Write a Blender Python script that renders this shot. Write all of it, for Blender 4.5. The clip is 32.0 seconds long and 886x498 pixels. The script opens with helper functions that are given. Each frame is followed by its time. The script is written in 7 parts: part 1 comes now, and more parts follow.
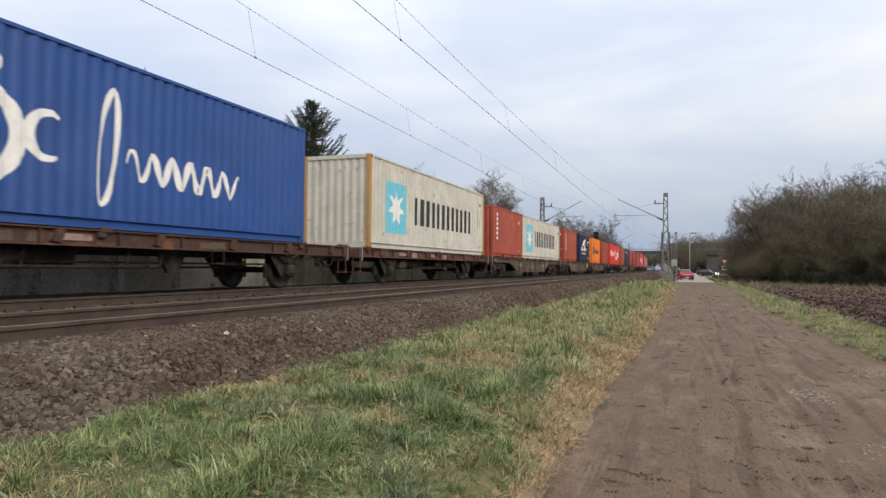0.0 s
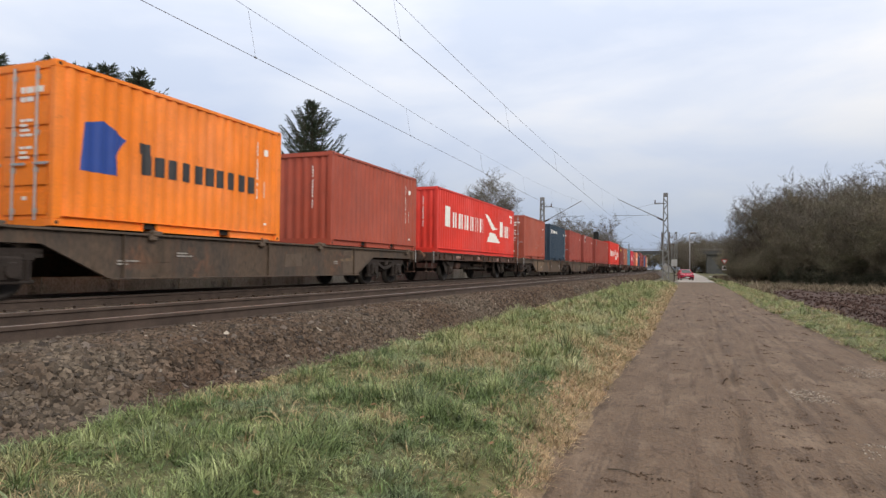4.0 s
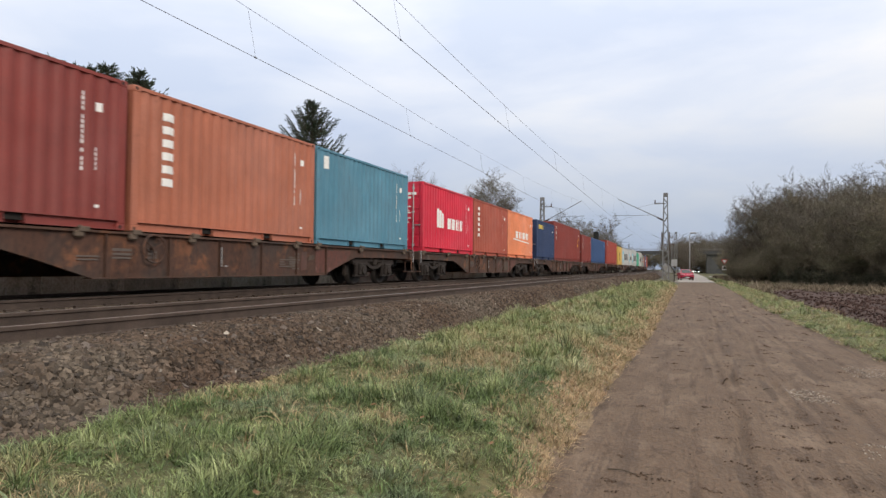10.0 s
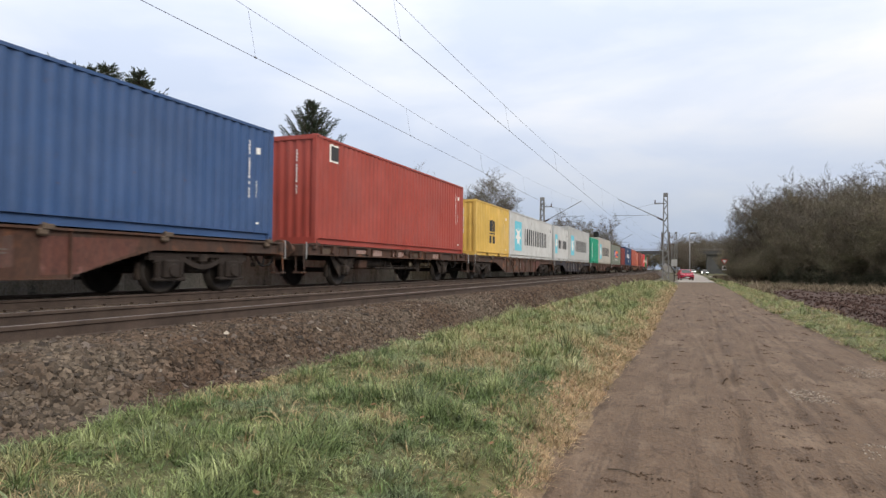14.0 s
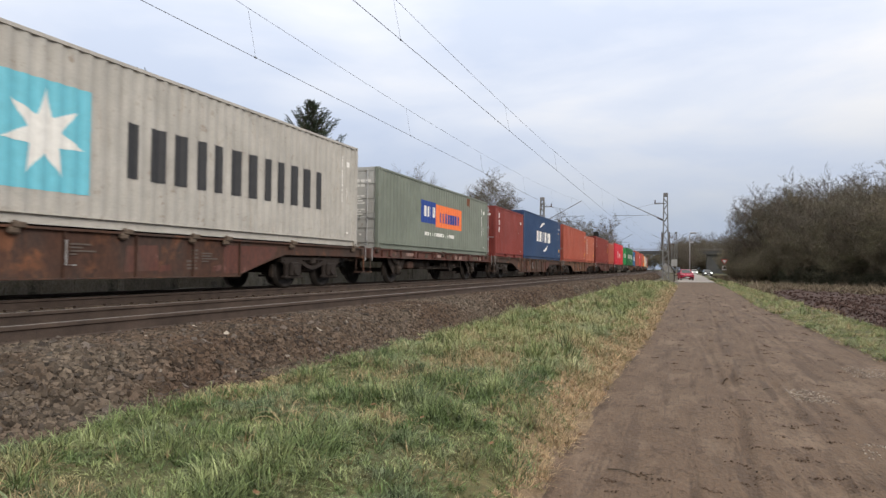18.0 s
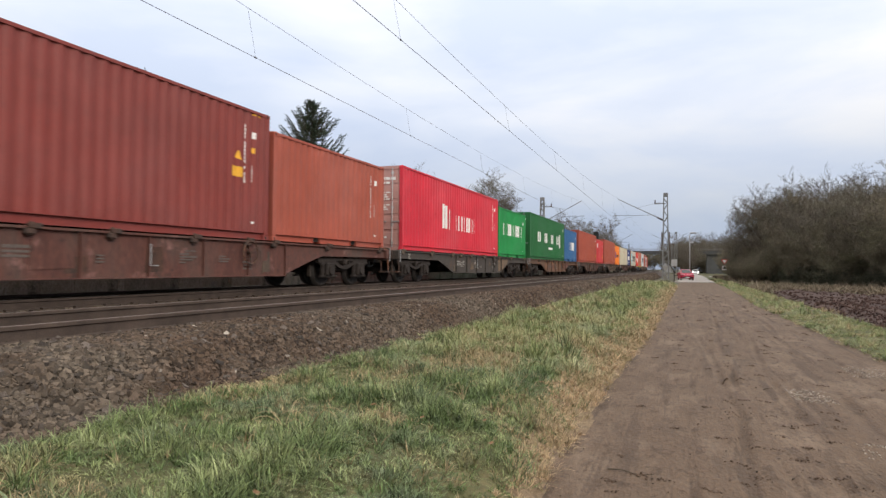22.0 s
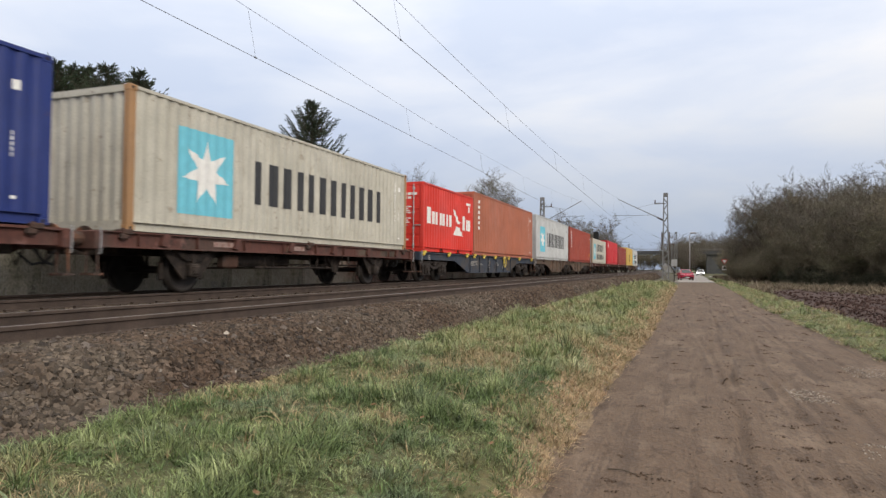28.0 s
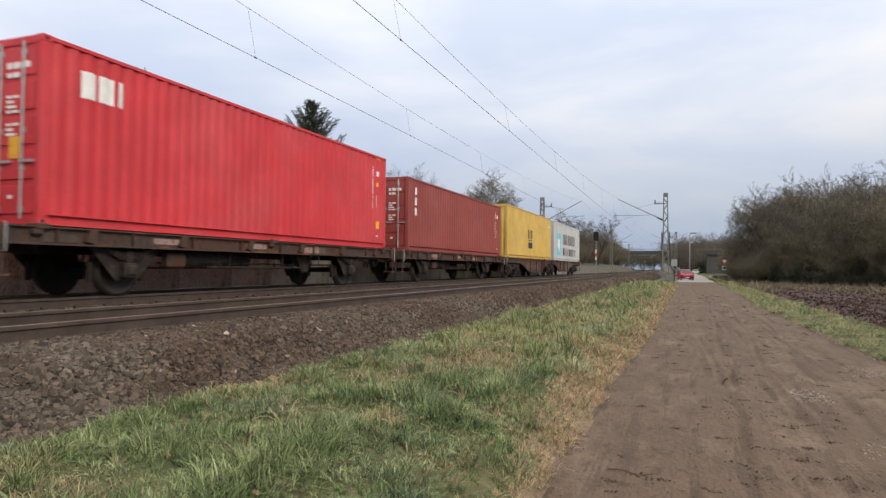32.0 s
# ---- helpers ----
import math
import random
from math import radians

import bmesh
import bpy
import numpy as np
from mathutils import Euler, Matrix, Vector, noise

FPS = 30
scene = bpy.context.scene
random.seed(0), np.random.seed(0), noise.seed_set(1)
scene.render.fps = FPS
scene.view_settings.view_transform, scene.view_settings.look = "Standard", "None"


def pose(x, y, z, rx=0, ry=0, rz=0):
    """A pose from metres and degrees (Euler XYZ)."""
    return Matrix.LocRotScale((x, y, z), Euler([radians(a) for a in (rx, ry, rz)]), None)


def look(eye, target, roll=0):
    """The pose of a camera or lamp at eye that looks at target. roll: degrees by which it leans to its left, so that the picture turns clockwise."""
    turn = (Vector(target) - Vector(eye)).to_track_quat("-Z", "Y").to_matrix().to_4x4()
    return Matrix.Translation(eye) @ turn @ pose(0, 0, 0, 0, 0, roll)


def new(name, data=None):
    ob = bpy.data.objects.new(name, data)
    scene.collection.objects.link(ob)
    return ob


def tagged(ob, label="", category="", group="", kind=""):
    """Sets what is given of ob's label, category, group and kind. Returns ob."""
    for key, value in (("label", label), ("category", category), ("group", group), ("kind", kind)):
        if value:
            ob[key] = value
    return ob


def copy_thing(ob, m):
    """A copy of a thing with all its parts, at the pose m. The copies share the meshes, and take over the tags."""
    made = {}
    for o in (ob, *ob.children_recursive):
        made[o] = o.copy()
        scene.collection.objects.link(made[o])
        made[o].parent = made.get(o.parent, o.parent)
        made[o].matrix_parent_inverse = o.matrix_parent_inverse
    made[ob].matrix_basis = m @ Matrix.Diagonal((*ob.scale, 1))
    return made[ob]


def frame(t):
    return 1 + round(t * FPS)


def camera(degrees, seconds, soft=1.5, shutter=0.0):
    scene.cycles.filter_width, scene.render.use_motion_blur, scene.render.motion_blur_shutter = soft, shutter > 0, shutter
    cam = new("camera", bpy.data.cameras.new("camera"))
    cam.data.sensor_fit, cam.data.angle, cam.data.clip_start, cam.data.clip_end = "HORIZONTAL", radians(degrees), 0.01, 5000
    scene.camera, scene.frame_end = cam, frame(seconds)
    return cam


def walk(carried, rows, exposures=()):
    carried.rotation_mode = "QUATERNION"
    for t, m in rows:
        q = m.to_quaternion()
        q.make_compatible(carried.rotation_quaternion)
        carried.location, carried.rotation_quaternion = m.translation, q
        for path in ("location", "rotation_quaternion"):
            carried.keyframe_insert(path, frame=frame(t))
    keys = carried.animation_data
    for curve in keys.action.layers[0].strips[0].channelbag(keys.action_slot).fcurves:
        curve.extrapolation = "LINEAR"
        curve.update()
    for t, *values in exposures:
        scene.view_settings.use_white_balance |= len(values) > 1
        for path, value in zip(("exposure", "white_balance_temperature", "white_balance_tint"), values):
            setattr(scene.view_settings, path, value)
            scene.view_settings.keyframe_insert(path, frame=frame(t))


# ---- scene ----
# World: y runs along the track away from the camera, x to the right of it, z up from the dirt path.
cam = camera(68.82, 32.0, soft=1.4, shutter=0.12)
EYE = Matrix.Translation((0, 0, 1.5)) @ pose(0, 0, 0, 0, 0, 20.645) @ pose(0, 0, 0, 91.6) @ pose(0, 0, 0, 0, 0, 0.56)
walk(cam, [(0.0, EYE), (32.0, EYE)], exposures=[(0.0, 0.13), (11.5, 0.14), (13.0, 0.19), (14.2, 0.21), (16.8, 0.11), (18.0, 0.13), (19.0, 0.20), (25.2, 0.21), (28.0, 0.11), (32.0, 0.11)])

# ---- world and sun: a bright overcast afternoon ----
world = bpy.data.worlds.new("overcast_sky")
scene.world = world
world.use_nodes = True
wt = world.node_tree
wt.nodes.clear()


def wnode(kind, **values):
    n = wt.nodes.new(kind)
    for k, v in values.items():
        n.inputs[k.replace("_", " ")].default_value = v
    return n


w_out, w_bg = wnode("ShaderNodeOutputWorld"), wnode("ShaderNodeBackground", Strength=1.0)
w_co = wnode("ShaderNodeTexCoord")
w_sky = wnode("ShaderNodeTexSky")
w_sky.sky_type, w_sky.sun_disc = "NISHITA", False
w_sky.sun_elevation, w_sky.sun_rotation = radians(27.5), radians(117.5)
w_map = wnode("ShaderNodeMapping", Scale=(1.0, 1.0, 3.2), Rotation=(0.0, 0.15, 0.6))
w_n1 = wnode("ShaderNodeTexNoise", Scale=3.0, Detail=6.0, Roughness=0.5, Distortion=0.25)
w_n2 = wnode("ShaderNodeTexNoise", Scale=0.9, Detail=3.0, Roughness=0.5)
w_add = wnode("ShaderNodeMath")
w_add.operation = "ADD"
w_ramp = wnode("ShaderNodeValToRGB")
el = w_ramp.color_ramp.elements
el[0].position, el[0].color = 0.38, (0.71, 0.785, 0.95, 1)
el[1].position, el[1].color = 0.60, (1.06, 1.04, 1.04, 1)
e = el.new(0.50)
e.color = (0.88, 0.92, 1.02, 1)
w_half = wnode("ShaderNodeMath")
w_half.operation, w_half.inputs[1].default_value = "MULTIPLY", 0.5
w_sep = wnode("ShaderNodeSeparateXYZ")
w_zen = wnode("ShaderNodeValToRGB")
zr = w_zen.color_ramp.elements
zr[0].position, zr[0].color = 0.0, (0.478, 0.527, 0.597, 1)
zr[1].position, zr[1].color = 1.0, (1.95, 1.80, 1.55, 1)
for pos, colr in ((0.08, (0.520, 0.573, 0.652, 1)), (0.22, (0.87, 0.885, 0.905, 1)), (0.42, (1.17, 1.15, 1.12, 1)), (0.55, (1.45, 1.36, 1.22, 1))):
    zr.new(pos).color = colr
w_mul = wnode("ShaderNodeVectorMath")
w_mul.operation = "MULTIPLY"
w_sks = wnode("ShaderNodeVectorMath")
w_sks.operation, w_sks.inputs["Scale"].default_value = "SCALE", 0.07
w_mix = wnode("ShaderNodeMix", Factor=0.12)
w_mix.data_type = "RGBA"
wl = wt.links
wl.new(w_co.outputs["Generated"], w_map.inputs["Vector"])
wl.new(w_map.outputs[0], w_n1.inputs["Vector"])
wl.new(w_map.outputs[0], w_n2.inputs["Vector"])
wl.new(w_n1.outputs["Fac"], w_add.inputs[0])
wl.new(w_n2.outputs["Fac"], w_add.inputs[1])
wl.new(w_add.outputs[0], w_half.inputs[0])
wl.new(w_half.outputs[0], w_ramp.inputs["Fac"])
wl.new(w_co.outputs["Generated"], w_sep.inputs[0])
wl.new(w_sep.outputs["Z"], w_zen.inputs["Fac"])
wl.new(w_sky.outputs[0], w_sks.inputs[0])
wl.new(w_ramp.outputs[0], w_mix.inputs[6])
wl.new(w_sks.outputs[0], w_mix.inputs[7])
wl.new(w_mix.outputs[2], w_mul.inputs[0])
wl.new(w_zen.outputs[0], w_mul.inputs[1])
wl.new(w_mul.outputs[0], w_bg.inputs["Color"])
wl.new(w_bg.outputs[0], w_out.inputs["Surface"])

sun_data = bpy.data.lights.new("sun", "SUN")
sun_data.energy, sun_data.angle, sun_data.color = 1.40, radians(18), (1.0, 0.90, 0.76)
sun = new("sun", sun_data)
sun.matrix_world = look((46, -14, 27), (0, 10, 0))


# ---- materials ----
def co_flat(t, co, along_y):
    """Coordinates drawn out a little along the way."""
    m = t.nodes.new("ShaderNodeMapping")
    m.inputs["Scale"].default_value = (1.0, along_y, 1.0)
    t.links.new(co.outputs["Object"], m.inputs[0])
    return m


def material(name, base, rough=0.6, metal=0.0, vary=0.25, scale=3.0, fine=40.0, bump=0.2, second=None, mix_at=(0.45, 0.65),
             stretch=(1, 1, 1), streak=0.0, streak_col=(0.12, 0.05, 0.025), rand=0.0, use_object=True, spec=0.4, island=0.0, specks=None, fade=0.0):
    """Procedural surface: base colour broken up at two scales, an optional second colour in patches, streaks down the surface, and fine relief."""
    m = bpy.data.materials.new(name)
    m.use_nodes = True
    t = m.node_tree
    ln = t.links
    p = t.nodes["Principled BSDF"]
    p.inputs["Metallic"].default_value = metal
    p.inputs["Specular IOR Level"].default_value = spec
    co = t.nodes.new("ShaderNodeTexCoord")
    mp = t.nodes.new("ShaderNodeMapping")
    mp.inputs["Scale"].default_value = stretch
    ln.new(co.outputs["Object" if use_object else "Generated"], mp.inputs[0])

    def tex(sc, detail, rough_=0.6, src=mp):
        n = t.nodes.new("ShaderNodeTexNoise")
        n.inputs["Scale"].default_value, n.inputs["Detail"].default_value, n.inputs["Roughness"].default_value = sc, detail, rough_
        ln.new(src.outputs[0], n.inputs["Vector"])
        return n

    def ranged(src, lo, hi, a, b):
        r = t.nodes.new("ShaderNodeMapRange")
        r.inputs["From Min"].default_value, r.inputs["From Max"].default_value = lo, hi
        r.inputs["To Min"].default_value, r.inputs["To Max"].default_value = a, b
        ln.new(src, r.inputs["Value"])
        return r.outputs[0]

    def blend(fac, a, b):
        x = t.nodes.new("ShaderNodeMix")
        x.data_type = "RGBA"
        if fac is not None:
            ln.new(fac, x.inputs["Factor"])
        for sock, v in ((x.inputs[6], a), (x.inputs[7], b)):
            if isinstance(v, tuple):
                sock.default_value = (*v[:3], 1)
            else:
                ln.new(v, sock)
        return x.outputs[2]

    big, small = tex(scale, 5), tex(fine, 3)
    col = tuple(base)
    if second:
        col = blend(ranged(big.outputs["Fac"], mix_at[0], mix_at[1], 0, 1), col, tuple(second))
    if fade:
        pale = tuple(c * 0.82 + 0.22 * sum(base) / 3 + 0.017 for c in base)
        fm = t.nodes.new("ShaderNodeMapping")
        fm.inputs["Scale"].default_value = (0.5, 0.5, 0.35)
        ln.new(co.outputs["Object"], fm.inputs[0])
        oi = t.nodes.new("ShaderNodeObjectInfo")
        ln.new(oi.outputs["Random"], fm.inputs["Location"])
        fn = tex(1.2, 5, 0.6, fm)
        col = blend(ranged(fn.outputs["Fac"], 0.42, 0.68, 0, fade), col, pale)
        gm = t.nodes.new("ShaderNodeMapping")
        gm.inputs["Scale"].default_value = (7, 7, 0.25)
        ln.new(co.outputs["Object"], gm.inputs[0])
        gn = tex(1.0, 4, 0.6, gm)
        col = blend(ranged(gn.outputs["Fac"], 0.50, 0.75, 0, fade * 0.6), col, pale)
    if streak:
        sm = t.nodes.new("ShaderNodeMapping")
        sm.inputs["Scale"].default_value = (9, 9, 0.7)
        ln.new(co.outputs["Object"], sm.inputs[0])
        sn = tex(1.3, 6, 0.65, sm)
        col = blend(ranged(sn.outputs["Fac"], 0.56, 0.78, 0, streak), col, tuple(streak_col))
    for size, lo, hi, tint, amount, along_y in specks or ():
        sp = tex(size, 4, 0.7, co_flat(t, co, along_y))
        col = blend(ranged(sp.outputs["Fac"], lo, hi, 0, amount), col, tint)
    hsv = t.nodes.new("ShaderNodeHueSaturation")
    if isinstance(col, tuple):
        hsv.inputs["Color"].default_value = (*col, 1)
    else:
        ln.new(col, hsv.inputs["Color"])
    val = ranged(big.outputs["Fac"], 0.3, 0.7, 1 - vary, 1 + vary)
    v2 = ranged(small.outputs["Fac"], 0.3, 0.7, 1 - vary * 0.8, 1 + vary * 0.8)
    mu = t.nodes.new("ShaderNodeMath")
    mu.operation = "MULTIPLY"
    ln.new(val, mu.inputs[0])
    ln.new(v2, mu.inputs[1])
    last = mu.outputs[0]
    for amount, node, sock in ((rand, "ShaderNodeObjectInfo", "Random"), (island, "ShaderNodeNewGeometry", "Random Per Island")):
        if amount:
            oi = t.nodes.new(node)
            m2 = t.nodes.new("ShaderNodeMath")
            m2.operation = "MULTIPLY"
            ln.new(last, m2.inputs[0])
            ln.new(ranged(oi.outputs[sock], 0, 1, 1 - amount, 1 + amount), m2.inputs[1])
            last = m2.outputs[0]
    ln.new(last, hsv.inputs["Value"])
    ln.new(hsv.outputs[0], p.inputs["Base Color"])
    ln.new(ranged(small.outputs["Fac"], 0.3, 0.7, max(0.05, rough - 0.12), min(1, rough + 0.12)), p.inputs["Roughness"])
    if bump:
        bp = t.nodes.new("ShaderNodeBump")
        bp.inputs["Strength"].default_value, bp.inputs["Distance"].default_value = bump, 0.02
        ln.new(small.outputs["Fac"], bp.inputs["Height"])
        ln.new(bp.outputs[0], p.inputs["Normal"])
    return m


MAT = {}


def paint(col, streak=0.35):
    """Weathered container paint of one colour."""
    key = ("paint", tuple(col), streak)
    if key not in MAT:
        MAT[key] = material("weathered_paint", col, 0.55, 0.0, 0.13, 1.1, 30, 0.06, streak=streak + 0.1, fade=0.25 + 0.6 * streak,
                            streak_col=(0.24, 0.16, 0.09) if sum(col) > 1.2 else tuple(c * 0.45 + d for c, d in zip(col, (0.03, 0.012, 0.006))), spec=0.3,
                            specks=((5.0, 0.66, 0.71, (0.15, 0.06, 0.03), 0.25 + 0.5 * streak, 1.0), (22.0, 0.68, 0.73, (0.13, 0.06, 0.035), 0.5 * streak + 0.1, 1.0))
                            + (((1.0, 0.50, 0.66, tuple(c * 0.68 for c in col), 0.32, 1.0), (3.5, 0.60, 0.70, (0.21, 0.15, 0.10), 0.55, 1.0)) if sum(col) > 1.2 else ()))
    return MAT[key]


M_rust = material("rusted_steel", (0.094, 0.047, 0.032), 0.8, 0.1, 0.5, 1.0, 22, 0.4, second=(0.050, 0.034, 0.028), mix_at=(0.44, 0.58), stretch=(1, 1, 0.35), streak=0.6,
                  specks=((1.3, 0.56, 0.66, (0.205, 0.085, 0.042), 0.7, 1.0), (3.0, 0.60, 0.68, (0.030, 0.024, 0.020), 0.6, 1.0)))
M_redrust = material("faded_red_brown_steel", (0.126, 0.049, 0.037), 0.75, 0.0, 0.45, 1.1, 22, 0.3, second=(0.070, 0.042, 0.034), mix_at=(0.44, 0.60), stretch=(1, 1, 0.35), streak=0.5,
                     specks=((1.6, 0.57, 0.66, (0.25, 0.13, 0.11), 0.6, 1.0), (3.0, 0.60, 0.68, (0.034, 0.026, 0.022), 0.6, 1.0)))
M_brown = material("dirty_brown_steel", (0.112, 0.078, 0.054), 0.75, 0.0, 0.5, 0.9, 22, 0.25, second=(0.052, 0.040, 0.032), mix_at=(0.42, 0.58), stretch=(1, 1, 0.35), streak=0.6,
                   specks=((1.3, 0.56, 0.66, (0.205, 0.085, 0.042), 0.35, 1.0), (3.0, 0.60, 0.68, (0.030, 0.024, 0.020), 0.6, 1.0)))
M_khaki = material("dusty_tan_brown_steel", (0.130, 0.090, 0.060), 0.8, 0.0, 0.45, 0.9, 22, 0.25, second=(0.078, 0.052, 0.038), mix_at=(0.44, 0.60), stretch=(1, 1, 0.35), streak=0.6,
                   specks=((1.3, 0.56, 0.66, (0.205, 0.085, 0.042), 0.6, 1.0), (3.0, 0.60, 0.68, (0.030, 0.024, 0.020), 0.6, 1.0)))
M_ochre = material("rusty_orange_brown_steel", (0.150, 0.080, 0.048), 0.8, 0.0, 0.45, 0.9, 22, 0.25, second=(0.085, 0.052, 0.038), mix_at=(0.44, 0.60), stretch=(1, 1, 0.35), streak=0.6,
                   specks=((1.3, 0.54, 0.64, (0.26, 0.105, 0.048), 0.7, 1.0), (3.0, 0.60, 0.68, (0.034, 0.026, 0.021), 0.6, 1.0)))
M_tan = material("rubbed_tan_paint", (0.165, 0.118, 0.078), 0.8, 0.0, 0.4, 4.0, 22, 0.25, second=(0.13, 0.08, 0.05), streak=0.4)
M_orangerust = material("orange_rust", (0.205, 0.080, 0.038), 0.85, 0.0, 0.4, 3.0, 22, 0.3, second=(0.13, 0.05, 0.03), streak=0.4)
M_darkgrey = material("dirty_dark_grey_steel", (0.070, 0.058, 0.050), 0.75, 0.0, 0.5, 1.0, 22, 0.25, second=(0.044, 0.037, 0.032), mix_at=(0.44, 0.60), stretch=(1, 1, 0.35), streak=0.5,
                      specks=((1.3, 0.56, 0.66, (0.205, 0.085, 0.042), 0.15, 1.0), (3.0, 0.60, 0.68, (0.030, 0.024, 0.020), 0.6, 1.0)))
M_bluegrey = material("grimy_blue_grey_steel", (0.040, 0.052, 0.075), 0.7, 0.0, 0.42, 1.4, 22, 0.25, second=(0.05, 0.045, 0.045), streak=0.35)
M_inkgrey = material("sooty_blue_black_steel", (0.044, 0.041, 0.052), 0.75, 0.0, 0.45, 1.4, 22, 0.25, second=(0.036, 0.031, 0.030), streak=0.35)
M_bogie = material("brake_dust_steel", (0.028, 0.021, 0.017), 0.85, 0.1, 0.45, 4, 50, 0.4, second=(0.050, 0.036, 0.028))
M_frame = material("dusty_cast_bogie_frame", (0.033, 0.024, 0.020), 0.9, 0.0, 0.5, 3, 40, 0.4, second=(0.016, 0.012, 0.010), mix_at=(0.45, 0.62))
M_wheel = material("wheel_steel", (0.030, 0.025, 0.022), 0.7, 0.3, 0.3, 4, 50, 0.2)
M_yellow = material("yellow_paint", (0.62, 0.46, 0.08), 0.55, 0, 0.2, 6, 40, 0.1, streak=0.3)
M_sticker = material("orange_yellow_sticker", (0.78, 0.40, 0.03), 0.5, 0, 0.12, 6, 40, 0.05)
M_white = material("white_marking_paint", (0.78, 0.77, 0.74), 0.6, 0, 0.10, 5, 60, 0.05)
M_black = material("black_marking_paint", (0.035, 0.036, 0.04), 0.6, 0, 0.15, 5, 60, 0.05)
M_cyan = material("light_blue_marking_paint", (0.16, 0.52, 0.64), 0.6, 0, 0.08, 5, 60, 0.05)
M_orange = material("orange_marking_paint", (0.85, 0.20, 0.06), 0.6, 0, 0.08, 5, 60, 0.05)
M_blue = material("blue_marking_paint", (0.02, 0.06, 0.28), 0.6, 0, 0.08, 5, 60, 0.05)
M_redmark = material("red_marking_paint", (0.6, 0.05, 0.05), 0.6, 0, 0.1, 5, 60, 0.05)
# near-black for floor frames, and for casting holes whose shade is only painted
M_void = material("hole_shade_and_floor_black", (0.02, 0.017, 0.015), 0.9, 0, 0.2, 5, 40, 0.1)
M_steelbar = material("galvanised_bar", (0.42, 0.42, 0.42), 0.45, 0.6, 0.2, 6, 60, 0.1)
M_railtop = material("polished_rail_head", (0.22, 0.20, 0.185), 0.45, 0.7, 0.15, 4, 60, 0.05)
M_railside = material("rusty_rail_web", (0.070, 0.050, 0.040), 0.85, 0.1, 0.3, 3, 60, 0.3)
M_sleeper = material("weathered_concrete_sleeper", (0.115, 0.092, 0.078), 0.9, 0, 0.25, 4, 50, 0.3)
M_ballast = material("ballast_bed", (0.060, 0.044, 0.036), 0.95, 0, 0.35, 1.5, 28, 1.0, second=(0.042, 0.030, 0.024))
M_stone = material("ballast_stone", (0.081, 0.053, 0.036), 0.9, 0, 0.28, 0.45, 60, 0.4, second=(0.089, 0.070, 0.053), mix_at=(0.42, 0.60), island=0.62)
M_deadgrass = material("dead_grass_blade", (0.200, 0.158, 0.112), 0.85, 0, 0.25, 0.8, 9, 0.0, second=(0.135, 0.104, 0.072), island=0.4)
M_dullmark = material("dirty_white_marking", (0.36, 0.34, 0.31), 0.7, 0, 0.25, 9, 60, 0.05, second=(0.16, 0.14, 0.12))
M_faint = material("worn_dim_marking", (0.125, 0.100, 0.086), 0.75, 0, 0.35, 9, 60, 0.05, second=(0.09, 0.07, 0.06))
M_concrete = material("mossy_concrete", (0.195, 0.175, 0.140), 0.9, 0, 0.4, 0.9, 14, 0.4, second=(0.085, 0.086, 0.052), streak=0.35, streak_col=(0.04, 0.04, 0.025))
# dark specks mix soil stains with shade painted in for ruts and prints
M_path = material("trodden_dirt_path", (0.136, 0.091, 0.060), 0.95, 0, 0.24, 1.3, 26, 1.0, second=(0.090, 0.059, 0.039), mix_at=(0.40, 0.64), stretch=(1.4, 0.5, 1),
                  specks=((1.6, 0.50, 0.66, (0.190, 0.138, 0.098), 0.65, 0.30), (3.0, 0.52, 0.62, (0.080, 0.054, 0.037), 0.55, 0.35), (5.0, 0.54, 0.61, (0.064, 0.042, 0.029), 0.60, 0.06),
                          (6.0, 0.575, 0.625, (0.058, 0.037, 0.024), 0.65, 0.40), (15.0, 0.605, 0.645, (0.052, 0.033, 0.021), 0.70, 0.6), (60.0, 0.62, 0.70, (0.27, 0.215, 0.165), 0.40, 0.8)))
M_turf = material("winter_turf", (0.078, 0.080, 0.030), 0.95, 0, 0.35, 1.6, 30, 0.8, second=(0.112, 0.094, 0.044), mix_at=(0.48, 0.62))
M_thatch = material("matted_dry_thatch", (0.255, 0.182, 0.112), 0.95, 0, 0.4, 3.0, 34, 1.0, second=(0.125, 0.082, 0.050), mix_at=(0.42, 0.62))
M_field = material("ploughed_soil", (0.050, 0.026, 0.020), 0.95, 0, 0.35, 0.5, 7, 1.0, second=(0.042, 0.022, 0.016), stretch=(1.6, 0.35, 1), island=0.25)
M_wood = material("far_meadow", (0.065, 0.058, 0.032), 0.95, 0, 0.3, 0.2, 3, 0.4, second=(0.07, 0.06, 0.04))
M_blade = material("grass_blade", (0.118, 0.174, 0.060), 0.7, 0, 0.34, 2.4, 14, 0.0, second=(0.226, 0.248, 0.118), mix_at=(0.42, 0.66), island=0.7,
                   specks=((0.9, 0.52, 0.62, (0.155, 0.195, 0.118), 0.65, 1.0), (1.5, 0.56, 0.66, (0.215, 0.165, 0.092), 0.6, 1.0)))
# the same winter grass in a paler colour, for the bands farther along
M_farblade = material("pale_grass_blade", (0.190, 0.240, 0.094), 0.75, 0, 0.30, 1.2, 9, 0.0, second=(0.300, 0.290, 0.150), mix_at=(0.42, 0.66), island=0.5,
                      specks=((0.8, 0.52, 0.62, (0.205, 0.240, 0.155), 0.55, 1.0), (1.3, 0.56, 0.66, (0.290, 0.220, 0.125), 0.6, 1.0)))
